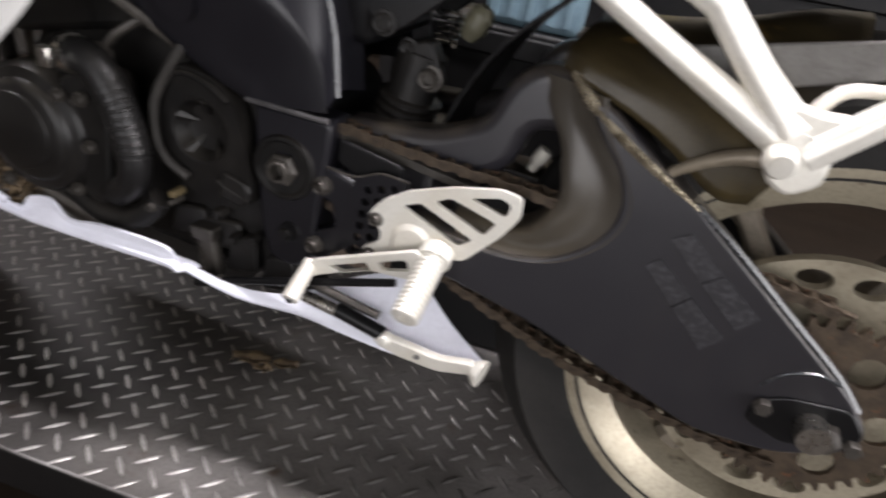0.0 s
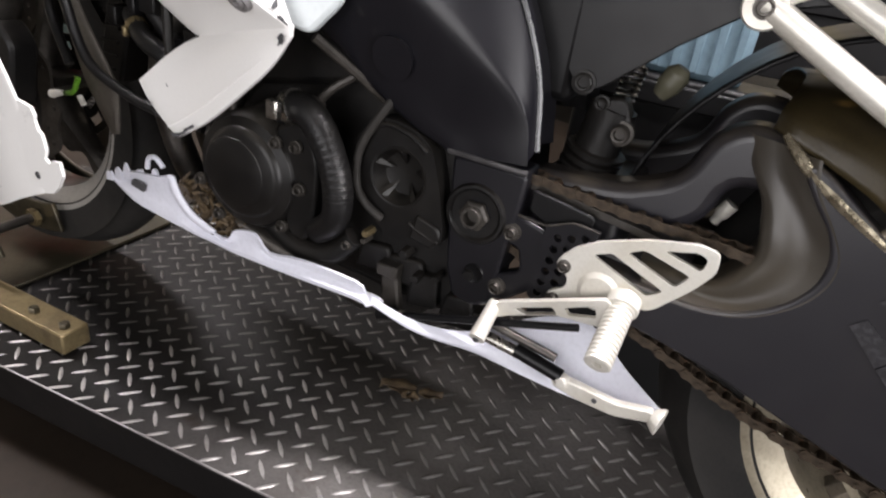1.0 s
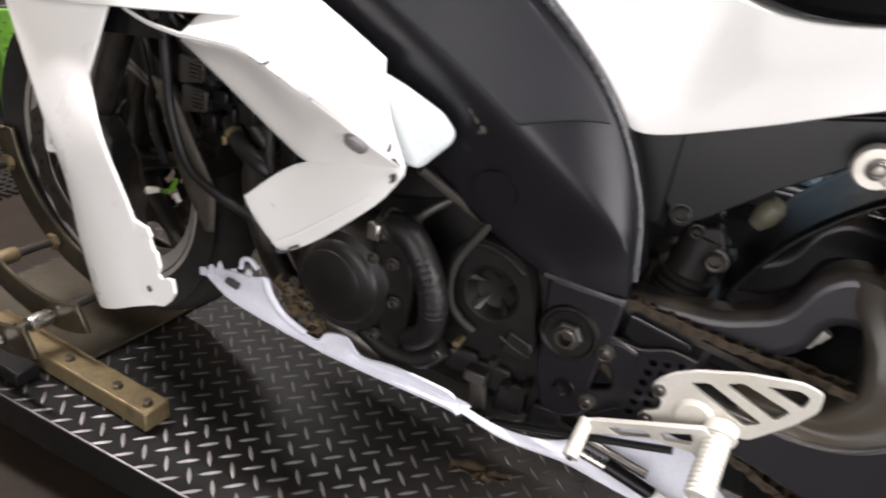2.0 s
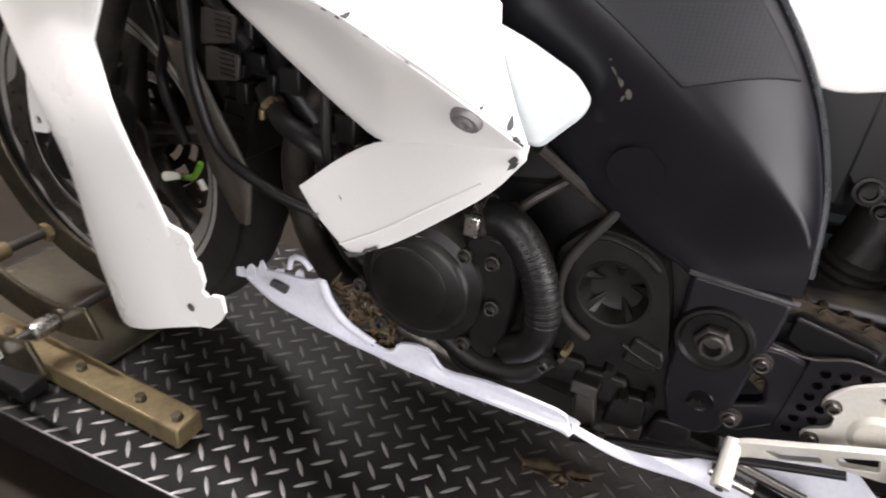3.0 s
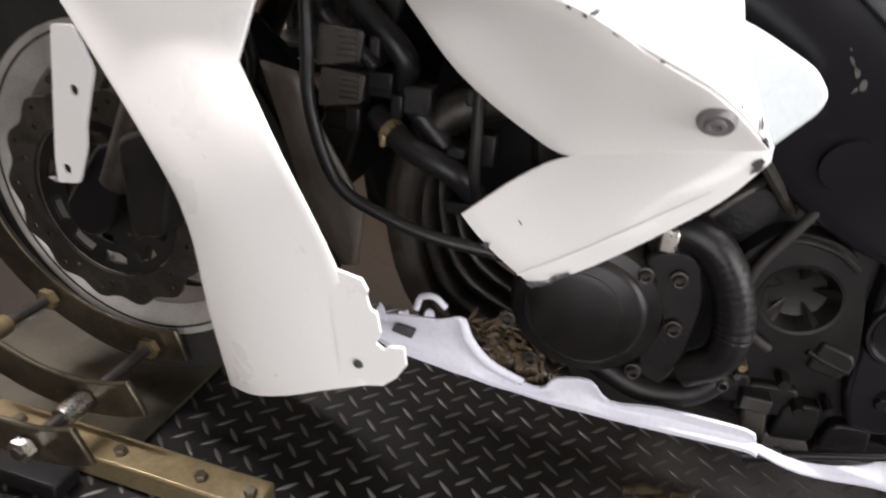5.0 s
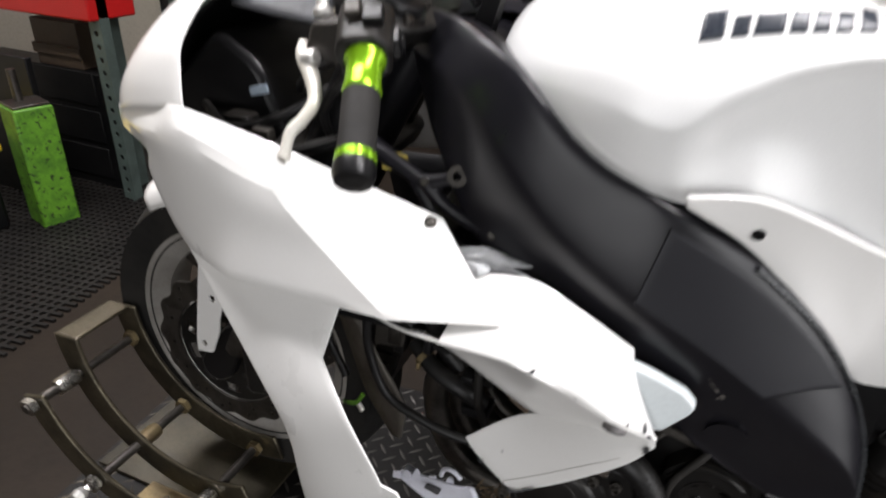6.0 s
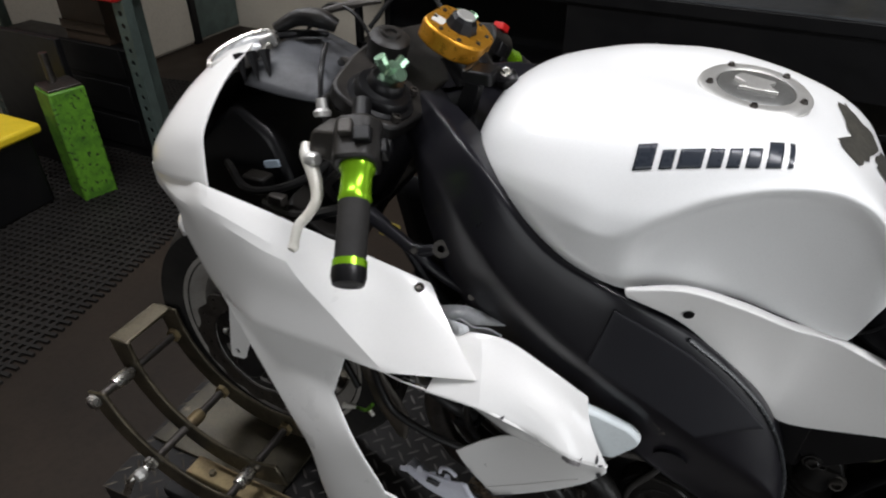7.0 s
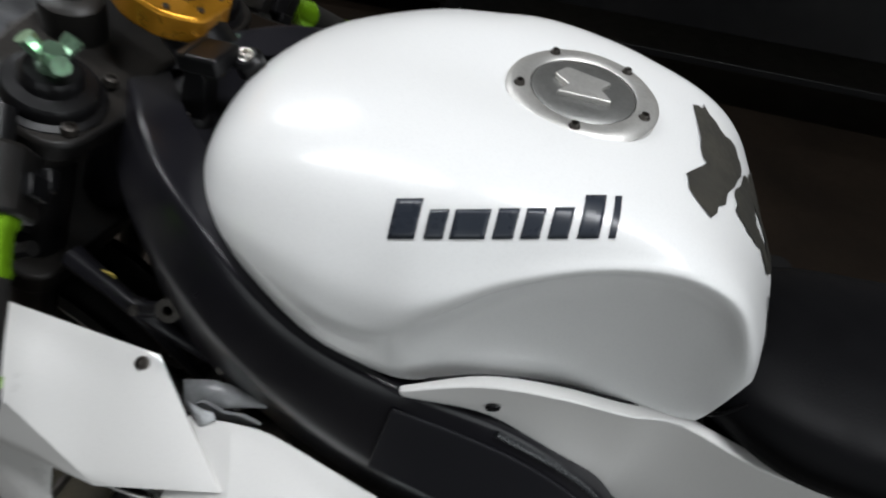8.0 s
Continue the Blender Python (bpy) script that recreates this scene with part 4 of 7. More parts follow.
HUG = [
    [(0.420, -0.118, 0.560), (0.422, -0.108, 0.575), (0.430, -0.070, 0.588), (0.436, 0.0, 0.592)],
    [(0.505, -0.122, 0.524), (0.514, -0.114, 0.552), (0.524, -0.078, 0.590), (0.530, 0.0, 0.606)],
    [(0.560, -0.122, 0.488), (0.577, -0.114, 0.525), (0.592, -0.080, 0.590), (0.600, 0.0, 0.628)],
    [(0.590, -0.116, 0.486), (0.612, -0.110, 0.530), (0.632, -0.078, 0.596), (0.645, 0.0, 0.634)],
]
B("rear_hugger", sheet([[V(*p) for p in r] + [V(p[0], -p[1], p[2]) for p in r[-2::-1]] for r in HUG], 4, 4), HUGGER, "brown carbon-look rear mudguard", solid=0.003)
B("rear_axle", pipe([REAR + V(0, -0.152, 0), REAR + V(0, 0.152, 0)], 0.014, 16), STEEL)
B("rear_axle_nut", turned([(0.0, 0.018), (0.010, 0.014), (0.0145, 0.010), (0.015, 0.0), (0, 0)], REAR + V(0.012, -0.131, -0.004), (0, -1, 0), 6), DIRTY, "greasy rear axle nut", bevel=0.001)
adj = rounded([(0.655, 0.297), (0.69, 0.285), (0.735, 0.295), (0.748, 0.316), (0.73, 0.338), (0.675, 0.332), (0.655, 0.318)], 0.008)
B("chain_adjuster", slab(adj, -0.131, -0.122), PLASTIC, "dark chain adjuster block", bevel=0.0015)
B("adjuster_arc", pipe([(0.655, -0.1275, 0.335), (0.668, -0.1285, 0.352), (0.690, -0.1285, 0.362), (0.712, -0.1275, 0.358)], 0.0016, 6), EDGE)
for x, z in ((0.663, 0.318), (0.742, 0.304)):
    B("adjuster_nut", turned([(0, 0.008), (0.007, 0.008), (0.008, 0.006), (0.008, 0), (0, 0)], (x, -0.131, z), (0, -1, 0), 6), DIRTY)

# chain and rear sprocket
CH_Y = -0.104


def chain():
    ch = B("drive_chain", pipe([(0.19, CH_Y, 0.452), (0.30, CH_Y, 0.447), (0.44, CH_Y, 0.441), (0.705, CH_Y, 0.412)], 0.003, 6), RUST, "rusty drive chain")
    runs = [[V(0.200, CH_Y, 0.460), V(0.318, CH_Y, 0.450), V(0.447, CH_Y, 0.441), V(0.70, CH_Y, 0.413)],
            [V(0.215, CH_Y, 0.375), V(0.358, CH_Y, 0.330), V(0.488, CH_Y, 0.280), V(0.633, CH_Y, 0.248), V(0.71, CH_Y, 0.243)]]
    ol = rounded([(-0.0125, -0.0035), (-0.008, -0.0062), (-0.003, -0.0042), (0.003, -0.0042), (0.008, -0.0062), (0.0125, -0.0035), (0.0125, 0.0035), (0.008, 0.0062), (0.003, 0.0042), (-0.003, 0.0042), (-0.008, 0.0062), (-0.0125, 0.0035)], 0.002, 1)
    mesh = {}
    for wide in (0, 1):
        bm = bmesh.new()
        for s in (-1, 1):
            o = 0.0095 if wide else 0.0068
            slab(ol, s * o - 0.001, s * o + 0.001, bm=bm)
        if not wide:
            pipe([(-0.008, -0.0062, 0), (-0.008, 0.0062, 0)], 0.005, 8, bm=bm)
            pipe([(0.008, -0.0062, 0), (0.008, 0.0062, 0)], 0.005, 8, bm=bm)
        else:
            pipe([(-0.008, -0.0115, 0), (-0.008, 0.0115, 0)], 0.0026, 8, bm=bm)
            pipe([(0.008, -0.0115, 0), (0.008, 0.0115, 0)], 0.0026, 8, bm=bm)
        bmesh.ops.recalc_face_normals(bm, faces=bm.faces)
        mesh[wide] = bpy.data.meshes.new("chain_link")
        bm.to_mesh(mesh[wide])
        bm.free()
        mesh[wide].materials.append(RUST)
    for run in runs:
        line = spline(run, 60)
        dist, k, last = 0.0, 0, line[0]
        for p, q in zip(line, line[1:]):
            dist += (q - p).length
            if dist >= 0.0159:
                dist = 0.0
                d = q - last
                ob = new("chain_link", mesh[k % 2])
                ob.parent = ch
                m = (last + q) / 2
                ob.matrix_basis = pose(m.x, m.y, m.z, 0, math.degrees(-math.atan2(d.z, d.x)), 0)
                last = q
                k += 1


chain()


def toothed(hub, r, teeth, y0, y1, holes=0):
    out = []
    for i in range(teeth):
        a = 2 * math.pi * i / teeth
        for da, rr in ((-0.32, r - 0.006), (-0.12, r + 0.003), (0.12, r + 0.003), (0.32, r - 0.006)):
            b = a + da * 2 * math.pi / teeth
            out.append((hub.x + rr * math.cos(b), hub.z + rr * math.sin(b)))
    hs = []
    for k in range(holes):
        a = 2 * math.pi * k / holes
        c = V(hub.x + r * 0.66 * math.cos(a), 0, hub.z + r * 0.66 * math.sin(a))
        hs.append([(c.x + 0.016 * math.cos(b), c.z + 0.016 * math.sin(b)) for b in (2 * math.pi * j / 12 for j in range(12))])
    return slab(out, y0, y1, hs)


carrier = [(REAR.x + 0.136 * math.cos(2 * math.pi * i / 48), REAR.z + 0.136 * math.sin(2 * math.pi * i / 48)) for i in range(48)]
ovals = []
for k in range(6):
    a = radians(60 * k + 35)
    for e in (-1, 1):
        c = V(math.cos(a + e * 0.2), math.sin(a + e * 0.2)) * 0.117
        ovals.append([(REAR.x + c.x + 0.016 * math.cos(b) * -math.sin(a) + 0.010 * math.sin(b) * math.cos(a), REAR.z + c.y + 0.016 * math.cos(b) * math.cos(a) + 0.010 * math.sin(b) * math.sin(a)) for b in (2 * math.pi * j / 14 for j in range(14))])
part("sprocket_carrier", slab(carrier, -0.078, -0.066, ovals), RIM, rear_wheel, "pale pierced sprocket carrier")
B("rear_sprocket", toothed(REAR, 0.092, 40, CH_Y - 0.003, CH_Y + 0.003, 6), RUST, "rusty rear sprocket")

# tank fittings: letter bars, filler cap, torn film


def on(ob, p, lift=0.0):
    hit, place, normal, _ = ob.closest_point_on_mesh(Vector(p))
    if normal.dot(V(0, 1 if place.y > 0 else -1, 0.6)) < 0:
        normal = -normal
    return place + normal * lift, normal


def flake(name, host, centre, size, material, parent, seed, squash=0.6, turn=0.0, lift=0.0016, n=9, label=""):
    """A small ragged flake that lies on its host."""
    rng = random.Random(seed)
    place, normal = on(host, centre)
    e1 = normal.cross(V(0, 0, 1)).normalized()
    e2 = normal.cross(e1)
    c, s = math.cos(radians(turn)), math.sin(radians(turn))
    bm = bmesh.new()
    ring = []
    for k in range(n):
        a = 2 * math.pi * k / n
        r = size * rng.uniform(0.45, 1.0)
        u, w = r * math.cos(a), r * math.sin(a) * squash
        q, m = on(host, place + e1 * (u * c - w * s) + e2 * (u * s + w * c))
        ring.append(bm.verts.new(q + normal * lift))
    mid = bm.verts.new(place + normal * lift)
    for k in range(n):
        bm.faces.new((ring[k - 1], ring[k], mid))
    return part(name, bm, material, parent, label, smooth=0)


def cast(host, p):
    """Where a point beside the host lands on it, seen square on."""
    d = V(0.1, -0.78, 0.62).normalized()
    hit, place, normal, _ = host.ray_cast(Vector(p) + d * 0.1, -d)
    return place + d * 0.0008 if hit else on(host, p, 0.0008)[0]


def decal(host, corners, label, n=6):
    a, b, c, d = (Vector(p) for p in corners)
    bm = bmesh.new()
    grid = [[bm.verts.new(cast(host, a.lerp(b, i / n).lerp(d.lerp(c, i / n), j / n))) for j in range(n + 1)] for i in range(n + 1)]
    for i in range(n):
        for j in range(n):
            bm.faces.new((grid[i][j], grid[i + 1][j], grid[i + 1][j + 1], grid[i][j + 1]))
    part("letter_bar", bm, INK, host, label, solid=0.0002, offset=0)


bar0, bar1, up = V(-0.036, -0.171, 0.954), V(0.103, -0.119, 0.960), V(0, 0.014, 0.0215)
edges_ = [(0.0, 0.112, 1.05), (0.150, 0.228, 0.76), (0.252, 0.392, 0.76), (0.42, 0.502, 0.78), (0.53, 0.605, 0.78), (0.637, 0.717, 0.80), (0.752, 0.838, 1.12), (0.876, 0.905, 1.1)]
for f0, f1, h in edges_:
    p, q = bar0.lerp(bar1, f0 / 0.912), bar0.lerp(bar1, f1 / 0.912)
    decal(tank, (p, q, q + up * h, p + up * h), "plain dark bar of tank lettering")
capm, capn = on(tank, (0.060, 0.004, 1.03))
capm, capn = capm + V(0, 0, 0.003), V(0.085, -0.075, 0.98).normalized()
cap = part("filler_cap", turned([(0.0425, 0.0035), (0.045, 0.0052), (0.057, 0.0045), (0.061, 0.001), (0.061, -0.016), (0.0425, -0.016)], capm, capn, 48, closed=True), CAPM, tank, "brushed metal filler cap ring")
part("cap_lid", turned([(0, 0.005), (0.028, 0.0055), (0.038, 0.0048), (0.0415, 0.003), (0.0415, -0.01), (0, -0.01)], capm, capn, 40), surface("grey_lid_metal", (0.26, 0.26, 0.25), 0.42, 0.8, (0.2, 0.2, 0.19), 0.5, 30, 300, 0.1), cap, "grey metal filler lid")
e1 = capn.cross(V(0, 1, 0)).normalized()
e2 = capn.cross(e1)
flapm = Matrix.Translation(capm + capn * 0.0055) @ Matrix((e1, e2, capn)).transposed().to_4x4()
lid = rounded([(-0.024, -0.014), (0.02, -0.02), (0.012, -0.006), (0.026, 0.004), (0.018, 0.018), (-0.02, 0.012), (-0.012, 0.0)], 0.003, 2)
part("lock_flap", moved(slab(lid, -0.002, 0.004), flapm @ pose(0, 0, 0, 90, 0, 0)), CAPM, cap, "raised lock flap", bevel=0.001)
for k in range(5):
    a = radians(72 * k + 20)
    cap_bolt(capm + (e1 * math.cos(a) + e2 * math.sin(a)) * 0.0515 + capn * 0.0045, 0.0045, cap, DARKST, tuple(capn), 0.004)
FILM = surface("torn_dark_film", (0.035, 0.034, 0.03), 0.4, 0, (0.06, 0.056, 0.045), 0.6, 30, 200, 0.15)


def film(points, seed):
    """A torn sheet of film lying on the tank."""
    rng = random.Random(seed)
    points = [Vector(p) for p in points]
    pts = []
    for p, q in zip(points, points[1:] + points[:1]):
        for k in range(3):
            c = Vector(p).lerp(Vector(q), k / 3)
            pts.append(c + V(rng.uniform(-0.003, 0.003), rng.uniform(-0.004, 0.004), 0))
    mid = sum(pts, V(0, 0, 0)) / len(pts)
    bm = bmesh.new()
    rings = [[bm.verts.new(on(tank, mid.lerp(p, f), 0.0012)[0]) for p in pts] for f in (0.35, 0.7, 1.0)]
    c = bm.verts.new(on(tank, mid, 0.0012)[0])
    n = len(pts)
    for k in range(n):
        bm.faces.new((c, rings[0][k - 1], rings[0][k]))
        for a, b in zip(rings, rings[1:]):
            bm.faces.new((a[k - 1], b[k - 1], b[k], a[k]))
    part("torn_film", bm, FILM, tank, "peeling dark protective film")


film([(0.149, 0.073, 0.968), (0.160, 0.086, 0.963), (0.174, 0.072, 0.954), (0.194, 0.071, 0.939), (0.201, 0.049, 0.932), (0.189, -0.003, 0.944), (0.179, -0.033, 0.951), (0.167, -0.068, 0.960), (0.148, -0.058, 0.969), (0.144, -0.037, 0.971), (0.156, -0.032, 0.966), (0.163, -0.009, 0.963), (0.158, 0.010, 0.966)], 3)
film([(0.191, 0.000, 0.942), (0.205, 0.047, 0.928), (0.214, 0.048, 0.921), (0.211, -0.008, 0.925), (0.219, -0.022, 0.915), (0.230, -0.013, 0.902), (0.242, -0.018, 0.882), (0.234, -0.030, 0.894), (0.221, -0.028, 0.911), (0.204, -0.034, 0.930), (0.193, -0.027, 0.942)], 11)
film([(0.220, 0.051, 0.93), (0.236, 0.103, 0.915), (0.254, 0.064, 0.9), (0.256, 0.036, 0.9), (0.254, -0.010, 0.88), (0.244, -0.016, 0.89), (0.238, 0.000, 0.91), (0.226, 0.020, 0.93)], 8)
film([(0.240, -0.048, 0.885), (0.248, -0.042, 0.88), (0.256, -0.058, 0.862), (0.254, -0.074, 0.845), (0.246, -0.068, 0.858)], 5)
B("tank_seal", pipe([(0.000, -0.178, 0.826), (0.043, -0.156, 0.8235), (0.100, -0.129, 0.8055), (0.160, -0.105, 0.7785), (0.210, -0.085, 0.762), (0.235, -0.092, 0.782), (0.252, -0.088, 0.80)], 0.0017, 8), PLASTIC)

# fairing fittings
BUSH = surface("grey_rubber_bush", (0.20, 0.19, 0.19), 0.5, 0, (0.12, 0.11, 0.11), 0.6, 40, 250, 0.1)
CHIP = surface("bare_chipped_plastic", (0.07, 0.07, 0.075), 0.7, 0, (0.03, 0.03, 0.03), 0.7, 60, 250, 0.3)
inner_ob, low_ob = [o for o in side.children if o.name.startswith("scoop_inner")][0], [o for o in side.children if o.name.startswith("lower_fairing")][0]
bush_at, bush_n = on(inner_ob, (-0.030, -0.241, 0.590), 0.002)
B("fairing_bush", turned([(0, 0.001), (0.0035, 0.001), (0.004, 0.0045), (0.0065, 0.0045), (0.007, 0.002), (0.011, 0.003), (0.0125, 0.0), (0.0125, -0.006), (0, -0.006)], bush_at, bush_n, 24), BUSH, "grey rubber fixing bush in the fairing", side)
for p in [(-0.263, -0.194, 0.742)]:
    B("fairing_screw", turned([(0, 0.003), (0.003, 0.003), (0.004, 0.005), (0.0062, 0.004), (0.0068, -0.003), (0, -0.003)], on(side, p, 0.002)[0], on(side, p)[1], 16), DARKST, "", side)
for k, (p, sz, sq, tn) in enumerate([((-0.132, -0.268, 0.650), 0.004, 0.5, 30), ((-0.122, -0.266, 0.646), 0.003, 0.8, 30), ((-0.072, -0.257, 0.624), 0.004, 0.5, 20), ((-0.064, -0.256, 0.620), 0.0035, 0.9, 20), ((-0.046, -0.255, 0.613), 0.005, 0.4, 25), ((-0.020, -0.246, 0.600), 0.004, 0.4, 30), ((0.008, -0.224, 0.574), 0.014, 0.45, 70), ((-0.004, -0.228, 0.588), 0.008, 0.4, 55), ((-0.118, -0.265, 0.645), 0.008, 0.4, 32), ((-0.102, -0.262, 0.636), 0.006, 0.5, 30), ((-0.083, -0.258, 0.628), 0.007, 0.4, 40), ((-0.055, -0.255, 0.617), 0.006, 0.4, 20), ((0.004, -0.228, 0.578), 0.010, 0.5, 60), ((0.010, -0.222, 0.566), 0.009, 0.6, 80), ((0.0, -0.222, 0.585), 0.007, 0.4, 20)]):
    flake("paint_chip", low_ob, p, sz, CHIP, side, 20 + k, sq, tn, 0.0019)
leg_ob, flap_ob = [o for o in side.children if o.name.startswith("fairing_leg")][0], [o for o in side.children if o.name.startswith("scoop_flap")][0]
for k, (p, sz, sq, tn) in enumerate([((-0.118, -0.216, 0.440), 0.008, 0.5, 30), ((-0.104, -0.216, 0.449), 0.007, 0.5, 30), ((-0.128, -0.216, 0.438), 0.006, 0.7, 10), ((-0.175, -0.212, 0.459), 0.006, 0.6, 60), ((0.008, -0.219, 0.556), 0.006, 0.5, 50), ((-0.15, -0.216, 0.49), 0.003, 0.3, 140), ((-0.136, -0.215, 0.434), 0.007, 0.6, 20), ((-0.122, -0.216, 0.439), 0.005, 0.7, 0), ((-0.184, -0.212, 0.452), 0.004, 0.5, 50), ((-0.170, -0.213, 0.450), 0.006, 0.5, 130), ((0.006, -0.219, 0.562), 0.006, 0.5, 40), ((-0.112, -0.222, 0.446), 0.006, 0.7, 35)]):
    flake("paint_chip", flap_ob, V(*p) + V(0, -0.03, 0), sz, CHIP, side, 50 + k, sq, tn, 0.0034)
for p, r in (((-0.243, -0.313, 0.381), 0.0042), ((-0.315, -0.306, 0.345), 0.003)):
    B("screw_hole", turned([(0, 0.0005), (r * 0.7, 0.0006), (r, 0.0), (0, -0.002)], on(leg_ob, p, 0.0022)[0], (0, -1, 0), 12), CHIP, "", side)
# torn teeth along the rear edge of the leg
torn = [(-0.276, 0.458), (-0.262, 0.456), (-0.244, 0.453), (-0.239, 0.445), (-0.240, 0.440), (-0.236, 0.430), (-0.231, 0.428), (-0.227, 0.412), (-0.230, 0.402), (-0.224, 0.398), (-0.219, 0.402), (-0.208, 0.404), (-0.205, 0.389), (-0.212, 0.376), (-0.222, 0.366), (-0.244, 0.360), (-0.258, 0.366), (-0.262, 0.40)]
B("torn_edge", slab([V(*p) for p in torn], -0.3095, -0.3060, tilt=lambda x, z: 0.04 * (z - 0.40)), WHITE, "torn rear edge of the fairing leg", side, smooth=10)
TORN = surface("torn_grey_plastic", (0.60, 0.61, 0.62), 0.25, 0, (0.34, 0.35, 0.36), 0.7, 40, 200, 0.1)
TRIM = [(-0.300, -0.270, 0.668), (-0.262, -0.274, 0.661), (-0.226, -0.272, 0.657), (-0.192, -0.266, 0.653), (-0.170, -0.258, 0.652)]
B("lower_trim", sheet([[V(*p), V(*p) + V(0.001, 0.003, -0.005)] for p in TRIM], 4, 1), WHITE, "loose white trim strip under the fairing", side, solid=0.002, bevel=0.0005)
B("lower_trim", sheet([[V(*p) + V(0.012, 0.010, -0.006), V(*p) + V(0.012, 0.012, -0.009)] for p in TRIM[1:]], 4, 1), TORN, "torn pale fairing lip", side, solid=0.0015)
tab = rounded([(-0.222, 0.700), (-0.205, 0.716), (-0.185, 0.708), (-0.165, 0.714), (-0.146, 0.708), (-0.165, 0.700), (-0.19, 0.694)], 0.003, 2)
B("torn_tab", slab(tab, -0.197, -0.194), TORN, "torn pale fairing tab", side)
for rows in ([[V(-0.236, -0.182, 0.716), V(-0.224, -0.204, 0.700)], [V(-0.205, -0.176, 0.722), V(-0.204, -0.198, 0.704)], [V(-0.178, -0.172, 0.716), V(-0.176, -0.188, 0.709)], [V(-0.138, -0.174, 0.718), V(-0.136, -0.178, 0.716)]],
             [[V(-0.222, -0.200, 0.712), V(-0.206, -0.214, 0.699)], [V(-0.204, -0.206, 0.718), V(-0.196, -0.214, 0.706)], [V(-0.190, -0.204, 0.716), V(-0.186, -0.208, 0.712)]]):
    B("torn_tab", sheet(rows, 2, 2), TORN, "torn pale fairing tab", side, solid=0.002, smooth=8)
tail_near = [o for o in bike.children if o.name.startswith("tail_panel")][0]
place, out = on(tail_near, (0.055, -0.165, 0.79), 0.002)
B("panel_plug", turned([(0, 0.0006), (0.0045, 0.0006), (0.0054, 0.0014), (0.0064, 0.0), (0, -0.002)], place, out, 20), PLASTIC, "dark screw recess in the tail panel")

for k, (p, sz, sq, tn) in enumerate([((0.052, -0.180, 0.626), 0.006, 0.3, 130), ((0.058, -0.178, 0.619), 0.0065, 0.35, 120), ((0.065, -0.175, 0.611), 0.006, 0.5, 100), ((0.061, -0.176, 0.607), 0.004, 0.5, 70), ((0.048, -0.182, 0.634), 0.002, 0.5, 10), ((-0.005, -0.2, 0.74), 0.004, 0.3, 20), ((0.09, -0.17, 0.56), 0.004, 0.3, 160)]):
    flake("spar_scuff", near_spar, p, sz, SCUFF, near_spar, 90 + k, sq, tn, 0.0005, 7)

# belly pan
PAN_TOP = [(-0.302, -0.172, 0.328), (-0.262, -0.178, 0.342), (-0.215, -0.182, 0.350), (-0.192, -0.182, 0.358), (-0.183, -0.182, 0.340), (-0.168, -0.182, 0.316), (-0.135, -0.182, 0.303), (-0.108, -0.182, 0.301), (-0.096, -0.181, 0.316), (-0.066, -0.181, 0.322), (-0.045, -0.181, 0.304), (0.0, -0.181, 0.311), (0.074, -0.180, 0.310), (0.084, -0.178, 0.298)]
PAN_LOW = [(-0.310, -0.172, 0.318), (-0.262, -0.180, 0.303), (-0.215, -0.183, 0.298), (-0.192, -0.183, 0.295), (-0.178, -0.183, 0.294), (-0.155, -0.183, 0.291), (-0.130, -0.183, 0.290), (-0.108, -0.183, 0.288), (-0.090, -0.183, 0.287), (-0.062, -0.183, 0.287), (-0.040, -0.183, 0.287), (0.004, -0.182, 0.287), (0.076, -0.181, 0.288), (0.090, -0.179, 0.283)]
pan = shell_part("belly_pan", [[V(*a), (V(*a) + V(*b)) / 2 + V(0, 0.004, 0), V(*b), V(b[0] + 0.004, b[1] + 0.03, b[2] - 0.008)] for a, b in zip(PAN_TOP, PAN_LOW)], WHITE_BACK, "lilac-white broken belly pan edge", nu=3, nv=3)
B("pan_rib", sheet([[V(-0.196, -0.186, 0.358), V(-0.188, -0.183, 0.358)], [V(-0.188, -0.187, 0.336), V(-0.178, -0.184, 0.338)], [V(-0.166, -0.187, 0.314), V(-0.158, -0.184, 0.319)], [V(-0.132, -0.186, 0.300), V(-0.125, -0.184, 0.306)]], 4, 2), WHITE_BACK, "", pan, solid=0.004)
PAN2 = [[(0.088, -0.166, 0.288), (0.090, -0.170, 0.282), (0.094, -0.160, 0.274)], [(0.140, -0.148, 0.266), (0.140, -0.152, 0.256), (0.145, -0.140, 0.247)], [(0.200, -0.130, 0.268), (0.205, -0.142, 0.256), (0.21, -0.134, 0.246)],
        [(0.265, -0.095, 0.296), (0.262, -0.128, 0.266), (0.27, -0.143, 0.247)], [(0.320, -0.090, 0.306), (0.330, -0.122, 0.270), (0.335, -0.143, 0.244)], [(0.370, -0.110, 0.280), (0.378, -0.130, 0.262), (0.385, -0.143, 0.247)], [(0.414, -0.134, 0.266), (0.414, -0.138, 0.262), (0.414, -0.143, 0.258)]]
shell_part("belly_pan_tail", PAN2, WHITE_BACK, "lilac-white rear end of the belly pan", pan)
for k, (x, z) in enumerate([(-0.308, 0.328), (-0.292, 0.334), (-0.276, 0.340), (-0.252, 0.346), (-0.226, 0.351)]):
    B("torn_edge", slab(rounded([(x - 0.006, z - 0.012), (x + 0.007, z - 0.010), (x + 0.004, z + 0.003), (x - 0.001, z + 0.005 * (k % 3)), (x - 0.005, z)], 0.001, 1), -0.178, -0.1755), WHITE_BACK, "", pan)
